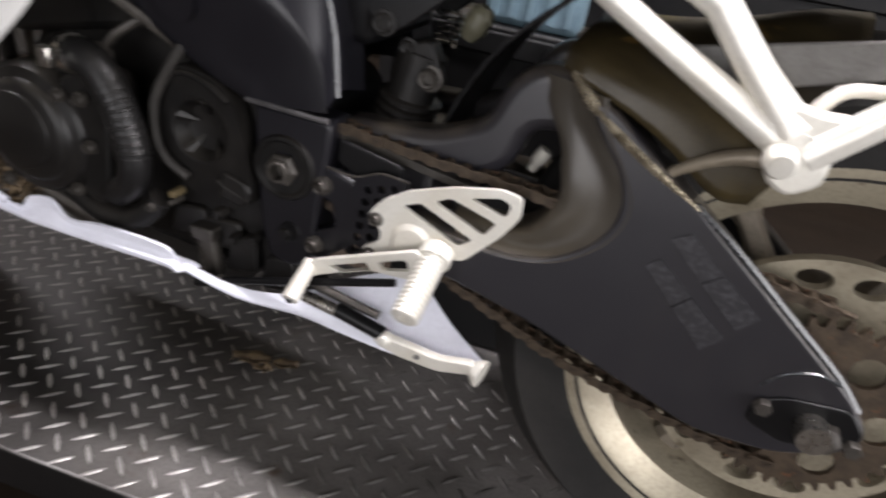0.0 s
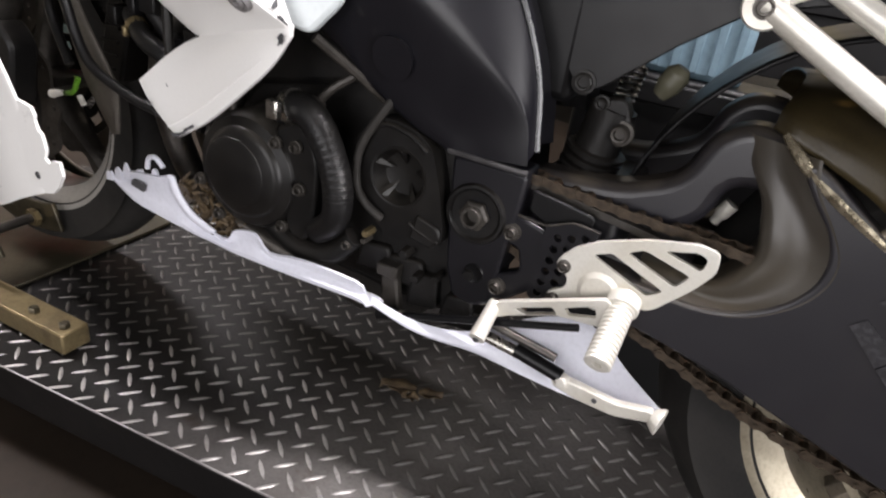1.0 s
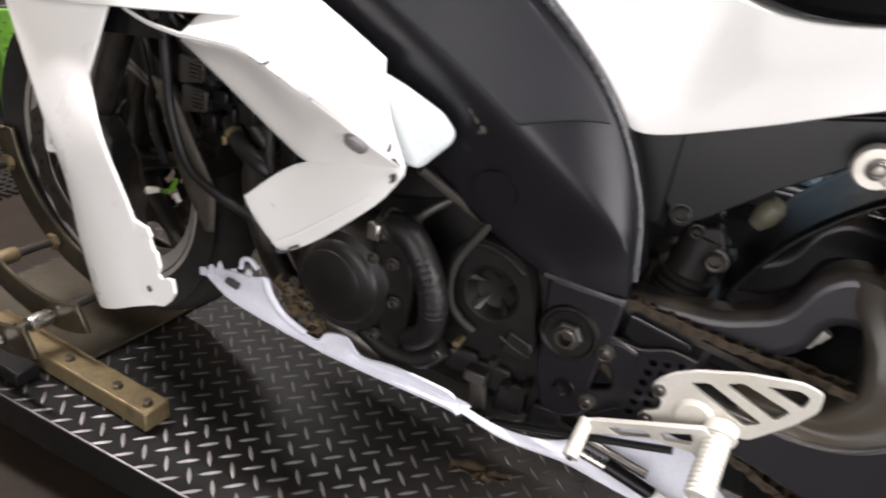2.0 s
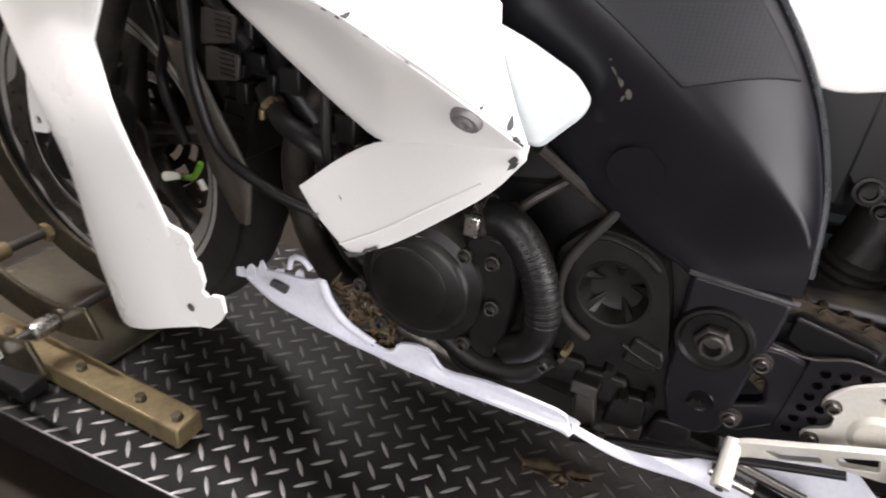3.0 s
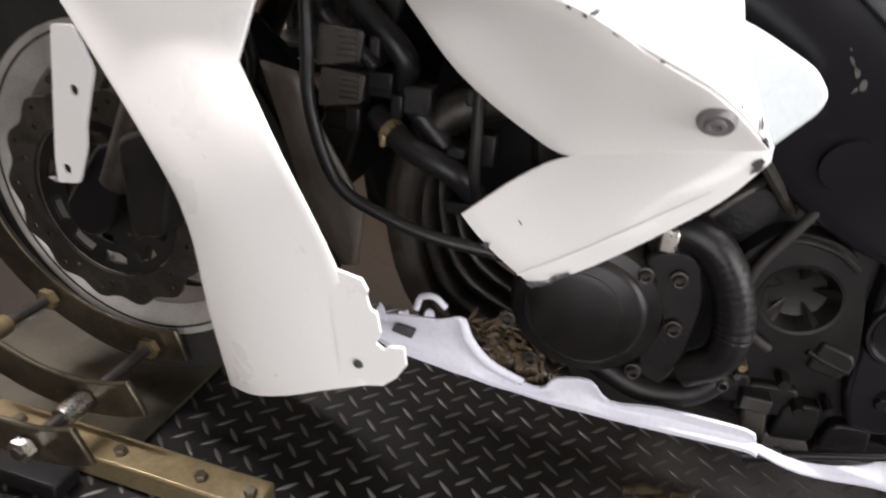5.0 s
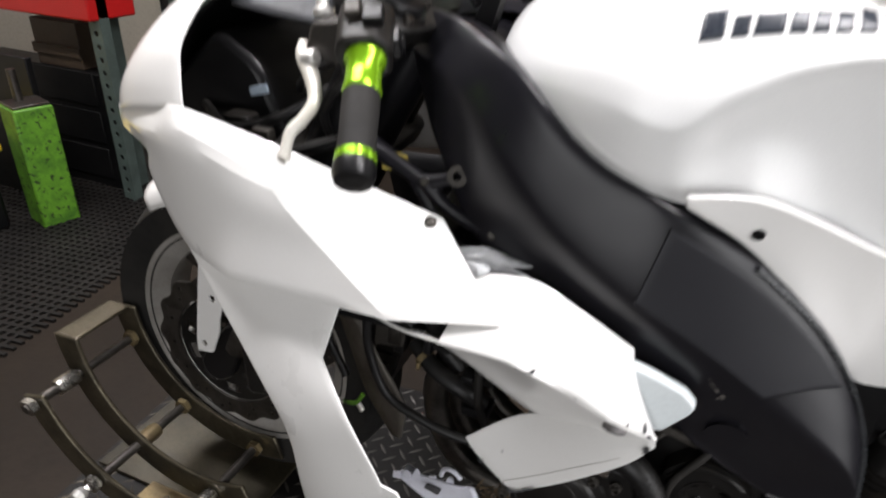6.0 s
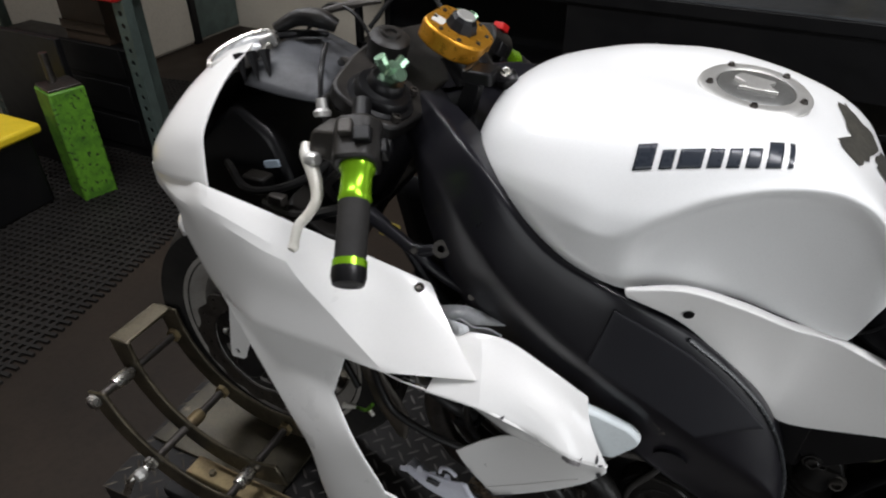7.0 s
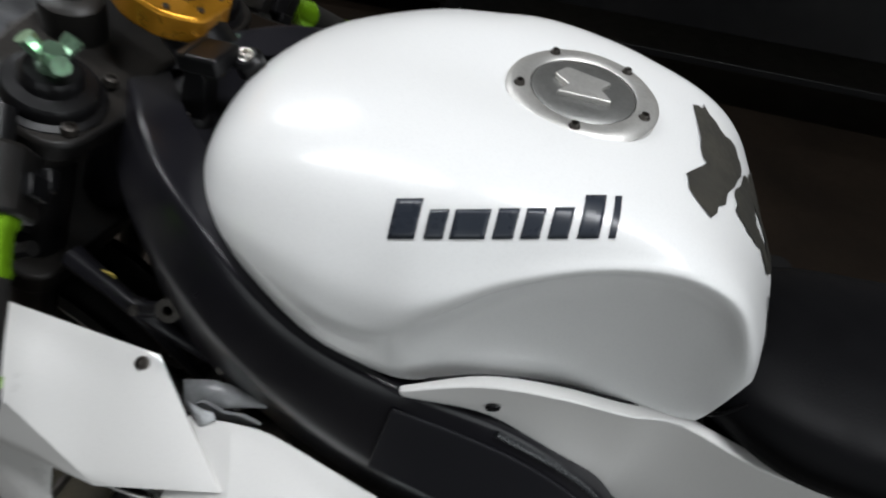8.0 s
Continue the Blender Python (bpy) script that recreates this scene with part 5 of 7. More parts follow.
B("torn_hook", pipe([(-0.240, -0.176, 0.352), (-0.236, -0.176, 0.366), (-0.222, -0.178, 0.371), (-0.210, -0.178, 0.362)], 0.0032, 8), WHITE_BACK, "", pan)
B("pan_slot", slab(rounded([(-0.262, 0.326), (-0.240, 0.322), (-0.236, 0.333), (-0.258, 0.335)], 0.002, 2), -0.1845, -0.1815), CHIP, "", pan)

# front mudguard
guard = [[V(-0.70, 0.012, 0.335) + V(r * math.cos(radians(a)), y, r * math.sin(radians(a))) for y, r in ((-0.072, 0.272), (-0.066, 0.298), (-0.04, 0.315), (0.0, 0.320), (0.04, 0.315), (0.066, 0.298), (0.072, 0.272))] for a in (60, 80, 100, 111, 119)]
mud = B("front_mudguard", sheet(guard, 4, 3), WHITE, "white front mudguard", solid=0.003)
stay = rounded([(-0.668, 0.560), (-0.640, 0.563), (-0.622, 0.520), (-0.645, 0.455), (-0.649, 0.430), (-0.668, 0.384), (-0.700, 0.379), (-0.697, 0.410)], 0.005, 3)
circ = lambda x, z, r: [(x + r * math.cos(2 * math.pi * i / 12), z + r * math.sin(2 * math.pi * i / 12)) for i in range(12)]
part("mudguard_stay", slab(stay, -0.131, -0.127, [circ(-0.653, 0.494, 0.006), circ(-0.683, 0.399, 0.006)]), WHITE, mud, "white mudguard stay with two holes", bevel=0.001)

# engine, near side
B("crankcase", slab(rounded([(-0.15, 0.33), (-0.05, 0.275), (0.16, 0.262), (0.20, 0.30), (0.18, 0.46), (0.04, 0.52), (-0.10, 0.50), (-0.15, 0.45)], 0.03), -0.112, 0.112), CASE, "dusty black engine crankcase", bevel=0.008)
B("cylinder_block", slab(rounded([(-0.15, 0.47), (0.03, 0.51), (-0.02, 0.68), (-0.19, 0.64)], 0.02), -0.13, 0.13), CASE, "black cylinder block", bevel=0.008)
B("oil_sump", slab(rounded([(-0.10, 0.275), (-0.07, 0.225), (0.10, 0.215), (0.14, 0.262), (0.02, 0.28)], 0.02), -0.09, 0.09), CASE, "black oil sump", bevel=0.008)
gen = B("generator_cover", turned([(0, 0.008), (0.046, 0.008), (0.052, 0.005), (0.054, 0.001), (0.064, -0.002), (0.069, -0.01), (0.070, -0.075), (0, -0.075)], (-0.084, -0.178, 0.392), (0, -1, 0), 48), COVER, "round black generator cover")
part("cover_face", turned([(0, 0.0105), (0.034, 0.0105), (0.040, 0.009), (0.041, 0.007), (0, 0.007)], (-0.092, -0.178, 0.392), (0, -1, 0), 40), COVER, gen)
flange = rounded([(-0.02, 0.465), (-0.048, 0.455), (-0.035, 0.40), (-0.03, 0.335), (-0.005, 0.325), (0.008, 0.36), (0.012, 0.42), (0.0, 0.46)], 0.012)
part("cover_flange", slab(flange, -0.172, -0.12), CASE, gen, bevel=0.004)
for x, z in ((-0.042, 0.438), (-0.015, 0.440), (-0.032, 0.341), (-0.009, 0.393), (-0.151, 0.365), (-0.124, 0.328)):
    cap_bolt((x, -0.176, z), 0.0075, gen, DIRTY, h=0.007)
hose = B("coolant_hose", pipe([(-0.045, -0.160, 0.470), (-0.018, -0.166, 0.480), (0.006, -0.17, 0.470), (0.027, -0.172, 0.440), (0.038, -0.172, 0.402), (0.034, -0.17, 0.368), (0.010, -0.165, 0.345)], [0.016, 0.017, 0.017, 0.0165, 0.0165, 0.016, 0.015], 16), HOSE, "thick black coolant hose")
for k in range(26):
    f = 0.2 + 0.6 * k / 25
    line = spline([(-0.018, -0.166, 0.480), (0.006, -0.17, 0.470), (0.027, -0.172, 0.440), (0.038, -0.172, 0.402), (0.034, -0.17, 0.368)], 16)
    i = int(f * (len(line) - 2))
    part("hose_rib", turned([(0.0163, -0.0012), (0.0171, 0), (0.0163, 0.0012)], line[i], line[i + 1] - line[i], 16), HOSE, hose)
part("hose_clamp", turned([(0.0170, -0.005), (0.0192, -0.005), (0.0192, 0.005), (0.0170, 0.005)], (-0.030, -0.163, 0.478), (1, -0.1, 0.35), 20, closed=True), STEEL, hose, "bright hose clamp")
part("clamp_screw", box(-0.040, -0.026, -0.196, -0.186, 0.470, 0.490), STEEL, hose, bevel=0.002)
B("water_pipe", pipe([(-0.065, -0.15, 0.325), (-0.02, -0.155, 0.310), (0.025, -0.155, 0.318), (0.05, -0.15, 0.345)], 0.013, 12), CASE)
cap_bolt((0.047, -0.160, 0.339), 0.007, bike, DIRTY, h=0.007)
cov = rounded([(0.030, 0.452), (0.060, 0.486), (0.100, 0.484), (0.126, 0.468), (0.140, 0.425), (0.152, 0.372), (0.140, 0.352), (0.104, 0.350), (0.07, 0.362), (0.045, 0.395)], 0.014)
sp = B("sprocket_cover", slab(cov, -0.138, -0.10, [[(0.090 + 0.031 * math.cos(2 * math.pi * i / 32), 0.425 + 0.031 * math.sin(2 * math.pi * i / 32)) for i in range(32)]]), COVER, "black cast sprocket cover with a star recess")
part("cover_step", slab(rounded([(0.118, 0.392), (0.146, 0.384), (0.150, 0.372), (0.140, 0.356), (0.112, 0.362)], 0.005), -0.142, -0.136), CASE, sp, bevel=0.003)
part("recess", turned([(0.0, -0.018), (0.014, -0.018), (0.024, -0.016), (0.031, 0.0005), (0.034, 0.001), (0.034, -0.02)], (0.090, -0.138, 0.425), (0, -1, 0), 40), COVER, sp)
for k in range(5):
    a = radians(72 * k + 18)
    d, w = V(math.cos(a), 0, math.sin(a)), V(-math.sin(a), 0, math.cos(a))
    c = V(0.090, -0.120, 0.425)
    bm = bmesh.new()
    v = [bm.verts.new(p) for p in (c + d * 0.012 + w * 0.001, c + d * 0.012 - w * 0.001, c + d * 0.029 - w * 0.006 + V(0, -0.014, 0), c + d * 0.029 + w * 0.006 + V(0, -0.014, 0), c + d * 0.030 + V(0, -0.018, 0))]
    for f in ((0, 1, 2), (0, 2, 4), (0, 4, 3)):
        bm.faces.new([v[i] for i in f])
    part("star_rib", bm, COVER, sp, smooth=0, solid=0.001)
part("cover_ridge", pipe([(0.040, -0.139, 0.449), (0.066, -0.140, 0.478), (0.100, -0.140, 0.476), (0.122, -0.139, 0.462)], 0.003, 8), COVER, sp)
part("cover_ridge", pipe([(0.110, -0.139, 0.378), (0.128, -0.140, 0.371), (0.147, -0.139, 0.366)], 0.003, 8), COVER, sp)
LOOM = surface("dusty_loom_sleeve", (0.035, 0.032, 0.029), 0.6, 0, (0.018, 0.0165, 0.015), 0.7, 30, 200, 0.2, spec=0.3)
B("wire_loom", pipe([(0.080, -0.132, 0.515), (0.072, -0.142, 0.500), (0.046, -0.146, 0.45), (0.044, -0.146, 0.408), (0.058, -0.146, 0.388), (0.078, -0.142, 0.374)], 0.0048, 10), LOOM, "grey dusty wiring loom")
B("breather_pipe", pipe([(0.010, -0.186, 0.560), (0.035, -0.155, 0.530), (0.062, -0.125, 0.498)], 0.005, 8), DIRTY, "olive breather pipe")
B("breather_pipe", pipe([(-0.012, -0.15, 0.480), (0.010, -0.148, 0.505), (0.040, -0.130, 0.528)], 0.0045, 8), DIRTY, "olive breather pipe")
B("hose_union", turned([(0, 0.01), (0.008, 0.01), (0.011, 0.006), (0.011, -0.01), (0, -0.01)], (-0.010, -0.155, 0.482), (0.3, -1, 0.4), 12), DIRTY)
for p, r, m in (((0.062, -0.142, 0.352), 0.005, BRASS), ((0.060, -0.142, 0.342), 0.004, DIRTY), ((0.105, -0.128, 0.335), 0.007, CASE), ((0.124, -0.130, 0.311), 0.006, CASE), ((0.148, -0.128, 0.318), 0.005, CASE), ((0.185, -0.128, 0.338), 0.007, CASE)):
    B("engine_bolt", turned([(0, 0.008), (r * 0.8, 0.008), (r, 0.005), (r, -0.01), (0, -0.01)], p, (0, -1, 0), 6), m)
B("front_sprocket", toothed(V(0.155, 0, 0.405), 0.042, 17, -0.108, -0.100), RUST, "rusty front sprocket")
for i, (x, z, a, b) in enumerate([(0.10, 0.305, 0.03, 0.02), (0.13, 0.29, 0.02, 0.025), (0.06, 0.31, 0.025, 0.02), (0.175, 0.285, 0.022, 0.018)]):
    B("engine_casting", slab(rounded([(x - a, z - b), (x + a, z - b * 0.7), (x + a * 0.8, z + b), (x - a * 0.7, z + b * 0.8)], 0.008), -0.122 - 0.004 * (i % 2), -0.10), CASE, bevel=0.003)

# gear linkage, rearset, heel guard, footrest
sh = B("shift_arm", slab(rounded([(0.078, 0.312), (0.098, 0.314), (0.108, 0.258), (0.094, 0.250), (0.082, 0.268)], 0.006), -0.135, -0.122), DIRTY, "dirty grey gear shift arm", bevel=0.003)
part("arm_clamp", box(0.074, 0.101, -0.138, -0.115, 0.300, 0.316), DIRTY, sh, bevel=0.002)
rod = B("shift_rod", pipe([(0.098, -0.146, 0.258), (0.20, -0.146, 0.292), (0.315, -0.146, 0.331)], 0.0042, 10), PLASTIC, "thin black gear shift rod")
part("rod_end", pipe([(0.088, -0.146, 0.255), (0.112, -0.146, 0.263)], 0.0078, 12), PLASTIC, rod)
part("lock_nut", turned([(0.0035, -0.003), (0.0068, -0.003), (0.0068, 0.003), (0.0035, 0.003)], (0.118, -0.146, 0.265), (1, 0, 0.33), 6, closed=True), STEEL, rod)
holes = []
for i in range(6):
    for j in range(3 if i > 2 else 2):
        holes.append(circ(0.262 + 0.0135 * j + 0.0016 * i, 0.345 + 0.0132 * i + 0.004 * j, 0.0043))
rs = B("rearset_bracket", slab([(0.252, 0.338), (0.275, 0.330), (0.300, 0.360), (0.309, 0.428), (0.282, 0.430), (0.256, 0.420)], -0.130, -0.122, holes), SPAR, "black drilled rearset bracket")
part("bracket_arm", slab(rounded([(0.208, 0.318), (0.226, 0.318), (0.258, 0.345), (0.258, 0.412), (0.236, 0.418), (0.212, 0.415), (0.205, 0.39), (0.232, 0.385), (0.238, 0.36), (0.208, 0.345)], 0.006), -0.128, -0.112), SPAR, rs, bevel=0.003)
for x, z in ((0.223, 0.402), (0.218, 0.335)):
    part("spacer", turned([(0.004, 0.014), (0.0095, 0.014), (0.0100, 0.0), (0.004, 0.0)], (x, -0.118, z), (0, -1, 0), 20, closed=True), DIRTY, rs)
    cap_bolt((x, -0.133, z), 0.0085, rs, DARKST, h=0.006)
part("bracket_edge", pipe([(0.225, -0.128, 0.4215), (0.256, -0.130, 0.4205), (0.282, -0.130, 0.431), (0.309, -0.130, 0.429)], 0.0012, 6), DIRTY, rs)
guard_out = rounded([(0.277, 0.394), (0.290, 0.410), (0.312, 0.424), (0.354, 0.440), (0.397, 0.450), (0.416, 0.447), (0.418, 0.428), (0.404, 0.405), (0.374, 0.370), (0.350, 0.366), (0.318, 0.352), (0.300, 0.345), (0.285, 0.336), (0.271, 0.345), (0.275, 0.356), (0.290, 0.364), (0.290, 0.378), (0.276, 0.382)], 0.006, 3)
slots = [rounded(q, 0.004, 3) for q in ([(0.308, 0.408), (0.325, 0.416), (0.380, 0.394), (0.366, 0.384)], [(0.338, 0.421), (0.353, 0.429), (0.398, 0.417), (0.388, 0.402)], [(0.370, 0.434), (0.398, 0.442), (0.408, 0.438), (0.405, 0.425)])]
hg = B("heel_guard", slab(guard_out, -0.136, -0.131, slots), CREAM, "cream slotted heel guard", bevel=0.0008)
part("guard_boss", turned([(0.0, 0.004), (0.016, 0.004), (0.021, 0.0), (0.0, 0.0)], (0.322, -0.136, 0.372), (0, -1, 0), 28), CREAM, hg)
for x, z in ((0.284, 0.387), (0.280, 0.348)):
    cap_bolt((x, -0.137, z), 0.0072, hg, DARKST, h=0.005)
peg = B("footrest", pipe([(0.349, -0.136, 0.374), (0.349, -0.148, 0.368)], 0.0165, 20), CREAM, "cream knurled footrest")
a, b = V(0.349, -0.146, 0.369), V(0.347, -0.204, 0.336)
prof = []
L = (b - a).length
for k in range(13):
    prof += [(0.0112, L * (k + 0.1) / 13), (0.0132, L * (k + 0.3) / 13), (0.0132, L * (k + 0.7) / 13), (0.0112, L * (k + 0.95) / 13)]
part("peg_barrel", turned([(0, 0)] + prof + [(0.005, L), (0.005, L - 0.006), (0, L - 0.006)], a, b - a, 22), CREAM, peg, smooth=25)
lever = slab(rounded([(0.218, 0.322), (0.232, 0.334), (0.336, 0.378), (0.352, 0.362), (0.340, 0.346), (0.292, 0.342), (0.240, 0.320), (0.228, 0.312)], 0.006, 3), -0.156, -0.149, [rounded([(0.248, 0.333), (0.286, 0.349), (0.292, 0.343), (0.262, 0.330)], 0.002, 2), rounded([(0.298, 0.353), (0.326, 0.366), (0.330, 0.354), (0.304, 0.346)], 0.002, 2)])
gl = B("gear_lever", lever, CREAM, "cream open-frame gear lever", bevel=0.0008)
part("toe_piece", pipe([(0.226, -0.148, 0.326), (0.224, -0.185, 0.301)], [0.0075, 0.0088], 14), CREAM, gl)
part("toe_plug", turned([(0, 0.002), (0.003, 0.002), (0.0035, 0.0)], (0.224, -0.186, 0.3005), (0, -0.85, -0.55), 10), CHIP, gl)

# side stand, folded back
st = B("side_stand", slab(rounded([(0.300, 0.272), (0.330, 0.270), (0.372, 0.266), (0.408, 0.274), (0.410, 0.260), (0.372, 0.250), (0.33, 0.252), (0.305, 0.258)], 0.006), -0.154, -0.144), CREAM, "cream folded side stand", bevel=0.003)
part("stand_foot", turned([(0, -0.004), (0.009, -0.004), (0.014, 0.003), (0.0145, 0.006), (0, 0.006)], (0.412, -0.148, 0.263), (1, -0.25, -0.1), 20), CREAM, st)
part("stand_ball", turned([(0, 0.008), (0.005, 0.007), (0.0078, 0.003), (0.0078, -0.004), (0, -0.006)], (0.314, -0.152, 0.267), (0, -1, 0), 16), CREAM, st)
part("stand_hole", turned([(0, 0.0006), (0.0028, 0.0006), (0.003, -0.002), (0, -0.002)], (0.351, -0.1545, 0.260), (0, -1, 0), 10), CHIP, st)
part("spring_rod", pipe([(0.218, -0.144, 0.280), (0.262, -0.147, 0.276)], 0.0065, 10), STEEL, st)
part("spring_sleeve", pipe([(0.258, -0.147, 0.279), (0.312, -0.150, 0.270)], 0.0078, 12), PLASTIC, st, "black spring sleeve")
part("spring_sleeve", pipe([(0.225, -0.134, 0.290), (0.30, -0.138, 0.281)], 0.005, 10), DARKST, st)
B("stand_lug", slab(rounded([(0.15, 0.255), (0.215, 0.262), (0.225, 0.285), (0.16, 0.29)], 0.008), -0.122, -0.10), CASE, bevel=0.003)

# shock, linkage and the dark space under the tail
shock = B("rear_shock", pipe([(0.262, -0.045, 0.440), (0.278, -0.045, 0.53)], 0.024, 20), CASE, "dark rear shock absorber")
for k in range(5):
    part("shock_ring", turned([(0.024, -0.003), (0.031, -0.003), (0.032, 0.002), (0.024, 0.003)], (0.262 + 0.002 * k, -0.045, 0.446 + 0.009 * k), (0.17, 0, 1), 24, closed=True), DIRTY if k == 1 else CASE, shock)
part("reservoir", pipe([(0.316, -0.040, 0.550), (0.322, -0.040, 0.561), (0.328, -0.040, 0.573), (0.331, -0.040, 0.580)], [0.008, 0.0125, 0.0125, 0.007], 18), surface("olive_cream_reservoir", (0.11, 0.105, 0.07), 0.45, 0, (0.06, 0.057, 0.04), 0.5, 20, 200, 0.1), shock, "olive cream shock reservoir")
coil = []
for i in range(60):
    a = 2 * math.pi * i / 10
    c = V(0.273, 0.030, 0.524).lerp(V(0.279, 0.030, 0.561), i / 59)
    coil.append(c + V(0.011 * math.cos(a), 0.011 * math.sin(a), 0))
part("damper_spring", pipe(coil, 0.0018, 6, 1), STEEL, shock, "bright coil spring")
cap_bolt((0.293, -0.062, 0.510), 0.013, bike, DIRTY, h=0.010)
B("linkage_arm", slab(rounded([(0.270, 0.54), (0.29, 0.545), (0.306, 0.508), (0.295, 0.492), (0.276, 0.498)], 0.008), -0.062, -0.04), CASE, bevel=0.003)
cap_bolt((0.268, -0.064, 0.535), 0.008, bike, CASE, h=0.007)
B("inner_mudguard", sheet([[V(x, y, z) for y in (-0.06, 0.0, 0.05, 0.11)] for x, z in ((0.300, 0.40), (0.315, 0.48), (0.355, 0.555), (0.42, 0.615), (0.50, 0.645), (0.62, 0.665))], 4, 3), PLASTIC, "black inner mudguard", solid=0.004)
B("battery_box", box(0.10, 0.24, -0.085, 0.085, 0.53, 0.74), PLASTIC, bevel=0.01)
B("silencer_shield", slab(rounded([(0.505, 0.592), (0.70, 0.638), (0.70, 0.612), (0.535, 0.562)], 0.008), -0.104, -0.098), surface("grey_heat_shield", (0.13, 0.125, 0.118), 0.5, 0.3, (0.08, 0.076, 0.07), 0.6, 60, 300, 0.3), "grey heat shield below the tail", bevel=0.002)
B("airbox", slab(rounded([(-0.25, 0.72), (0.12, 0.66), (0.16, 0.74), (0.05, 0.80), (-0.2, 0.86), (-0.28, 0.82)], 0.02), -0.11, 0.11), PLASTIC, bevel=0.01)
B("chain_guard", slab(rounded([(0.233, 0.428), (0.262, 0.414), (0.298, 0.424), (0.300, 0.440), (0.234, 0.451)], 0.005), -0.124, -0.118), PLASTIC, "black chain guard", bevel=0.002)
B("guide_bar", slab(rounded([(0.215, 0.446), (0.375, 0.424), (0.385, 0.430), (0.32, 0.440), (0.216, 0.456)], 0.003), -0.108, -0.098), DIRTY, bevel=0.001)
B("bobbin", pipe([(0.403, -0.030, 0.436), (0.406, -0.030, 0.443), (0.408, -0.030, 0.448), (0.414, -0.030, 0.460)], [0.005, 0.0055, 0.008, 0.008], 12), CREAM, "pale swingarm bobbin")

STAYM0 = surface("stained_stay_metal", (0.26, 0.225, 0.17), 0.45, 0.3, (0.13, 0.1, 0.07), 0.7, 14, 200, 0.15)

# pale passenger-peg hanger and rear brake pieces
hk = B("hanger_joint", pipe([(0.600, -0.148, 0.540), (0.600, -0.118, 0.540)], 0.017, 20), CREAM, "pale cast passenger-peg hanger")
for p, q, r0, r1 in (((0.383, -0.115, 0.650), (0.590, -0.135, 0.545), 0.011, 0.013), ((0.520, -0.122, 0.627), (0.596, -0.135, 0.553), 0.0125, 0.016), ((0.412, -0.108, 0.676), (0.522, -0.122, 0.626), 0.010, 0.0125), ((0.608, -0.140, 0.540), (0.720, -0.150, 0.660), 0.013, 0.012), ((0.390, -0.115, 0.657), (0.500, -0.108, 0.715), 0.009, 0.008)):
    part("hanger_arm", pipe([p, (Vector(p) + Vector(q)) / 2 + V(0, 0, -0.002), q], [r0, (r0 + r1) / 2 * 0.9, r1], 14), CREAM, hk)
part("hanger_tail", pipe([(0.598, -0.132, 0.532), (0.565, -0.128, 0.524), (0.535, -0.122, 0.506), (0.516, -0.119, 0.488)], [0.009, 0.0065, 0.005, 0.004], 12), STAYM0, hk, "brown-stained swept stay")
part("hanger_web", slab(rounded([(0.572, 0.556), (0.588, 0.576), (0.608, 0.572), (0.632, 0.574), (0.626, 0.546), (0.626, 0.522), (0.606, 0.508), (0.588, 0.516), (0.580, 0.536)], 0.008), -0.146, -0.126), CREAM, hk, bevel=0.004)
part("hanger_eye", turned([(0.006, 0.004), (0.0165, 0.004), (0.0182, 0.0), (0.0182, -0.012), (0.006, -0.012)], (0.383, -0.119, 0.648), (0, -1, 0), 28, closed=True), CREAM, hk)
cap_bolt((0.383, -0.122, 0.648), 0.0095, hk, DARKST, h=0.007)
part("peg_hinge", turned([(0, 0.010), (0.009, 0.009), (0.0125, 0.004), (0.0125, -0.005), (0, -0.005)], (0.592, -0.150, 0.535), (0, -1, -0.2), 18), CREAM, hk)
part("folded_peg", pipe([(0.600, -0.120, 0.556), (0.618, -0.120, 0.585), (0.650, -0.120, 0.592)], [0.006, 0.0055, 0.005], 12), CREAM, hk)
DECAL = surface("worn_decal", (0.034, 0.0325, 0.038), 0.5, 0, (0.016, 0.015, 0.018), 0.95, 90, 300, 0.1, wear=(0.011, 0.0105, 0.013), wear_at=0.46)
for c0, c1, c2, c3 in (((0.542, 0.445), (0.557, 0.455), (0.632, 0.396), (0.617, 0.381)), ((0.530, 0.416), (0.541, 0.426), (0.612, 0.370), (0.597, 0.351))):
    for f0, f1 in ((0.0, 0.47), (0.49, 1.0)):
        a_, b_, c_, d_ = (V(*c0).lerp(V(*c3), f0), V(*c1).lerp(V(*c2), f0), V(*c1).lerp(V(*c2), f1), V(*c0).lerp(V(*c3), f1))
        bm = bmesh.new()
        bm.faces.new([bm.verts.new((p.x, -0.1288, p.y)) for p in (a_, b_, c_, d_)])
        B("decal_bar", bm, DECAL, "worn grey unreadable decal bar", smooth=0, solid=0.0008, offset=0)

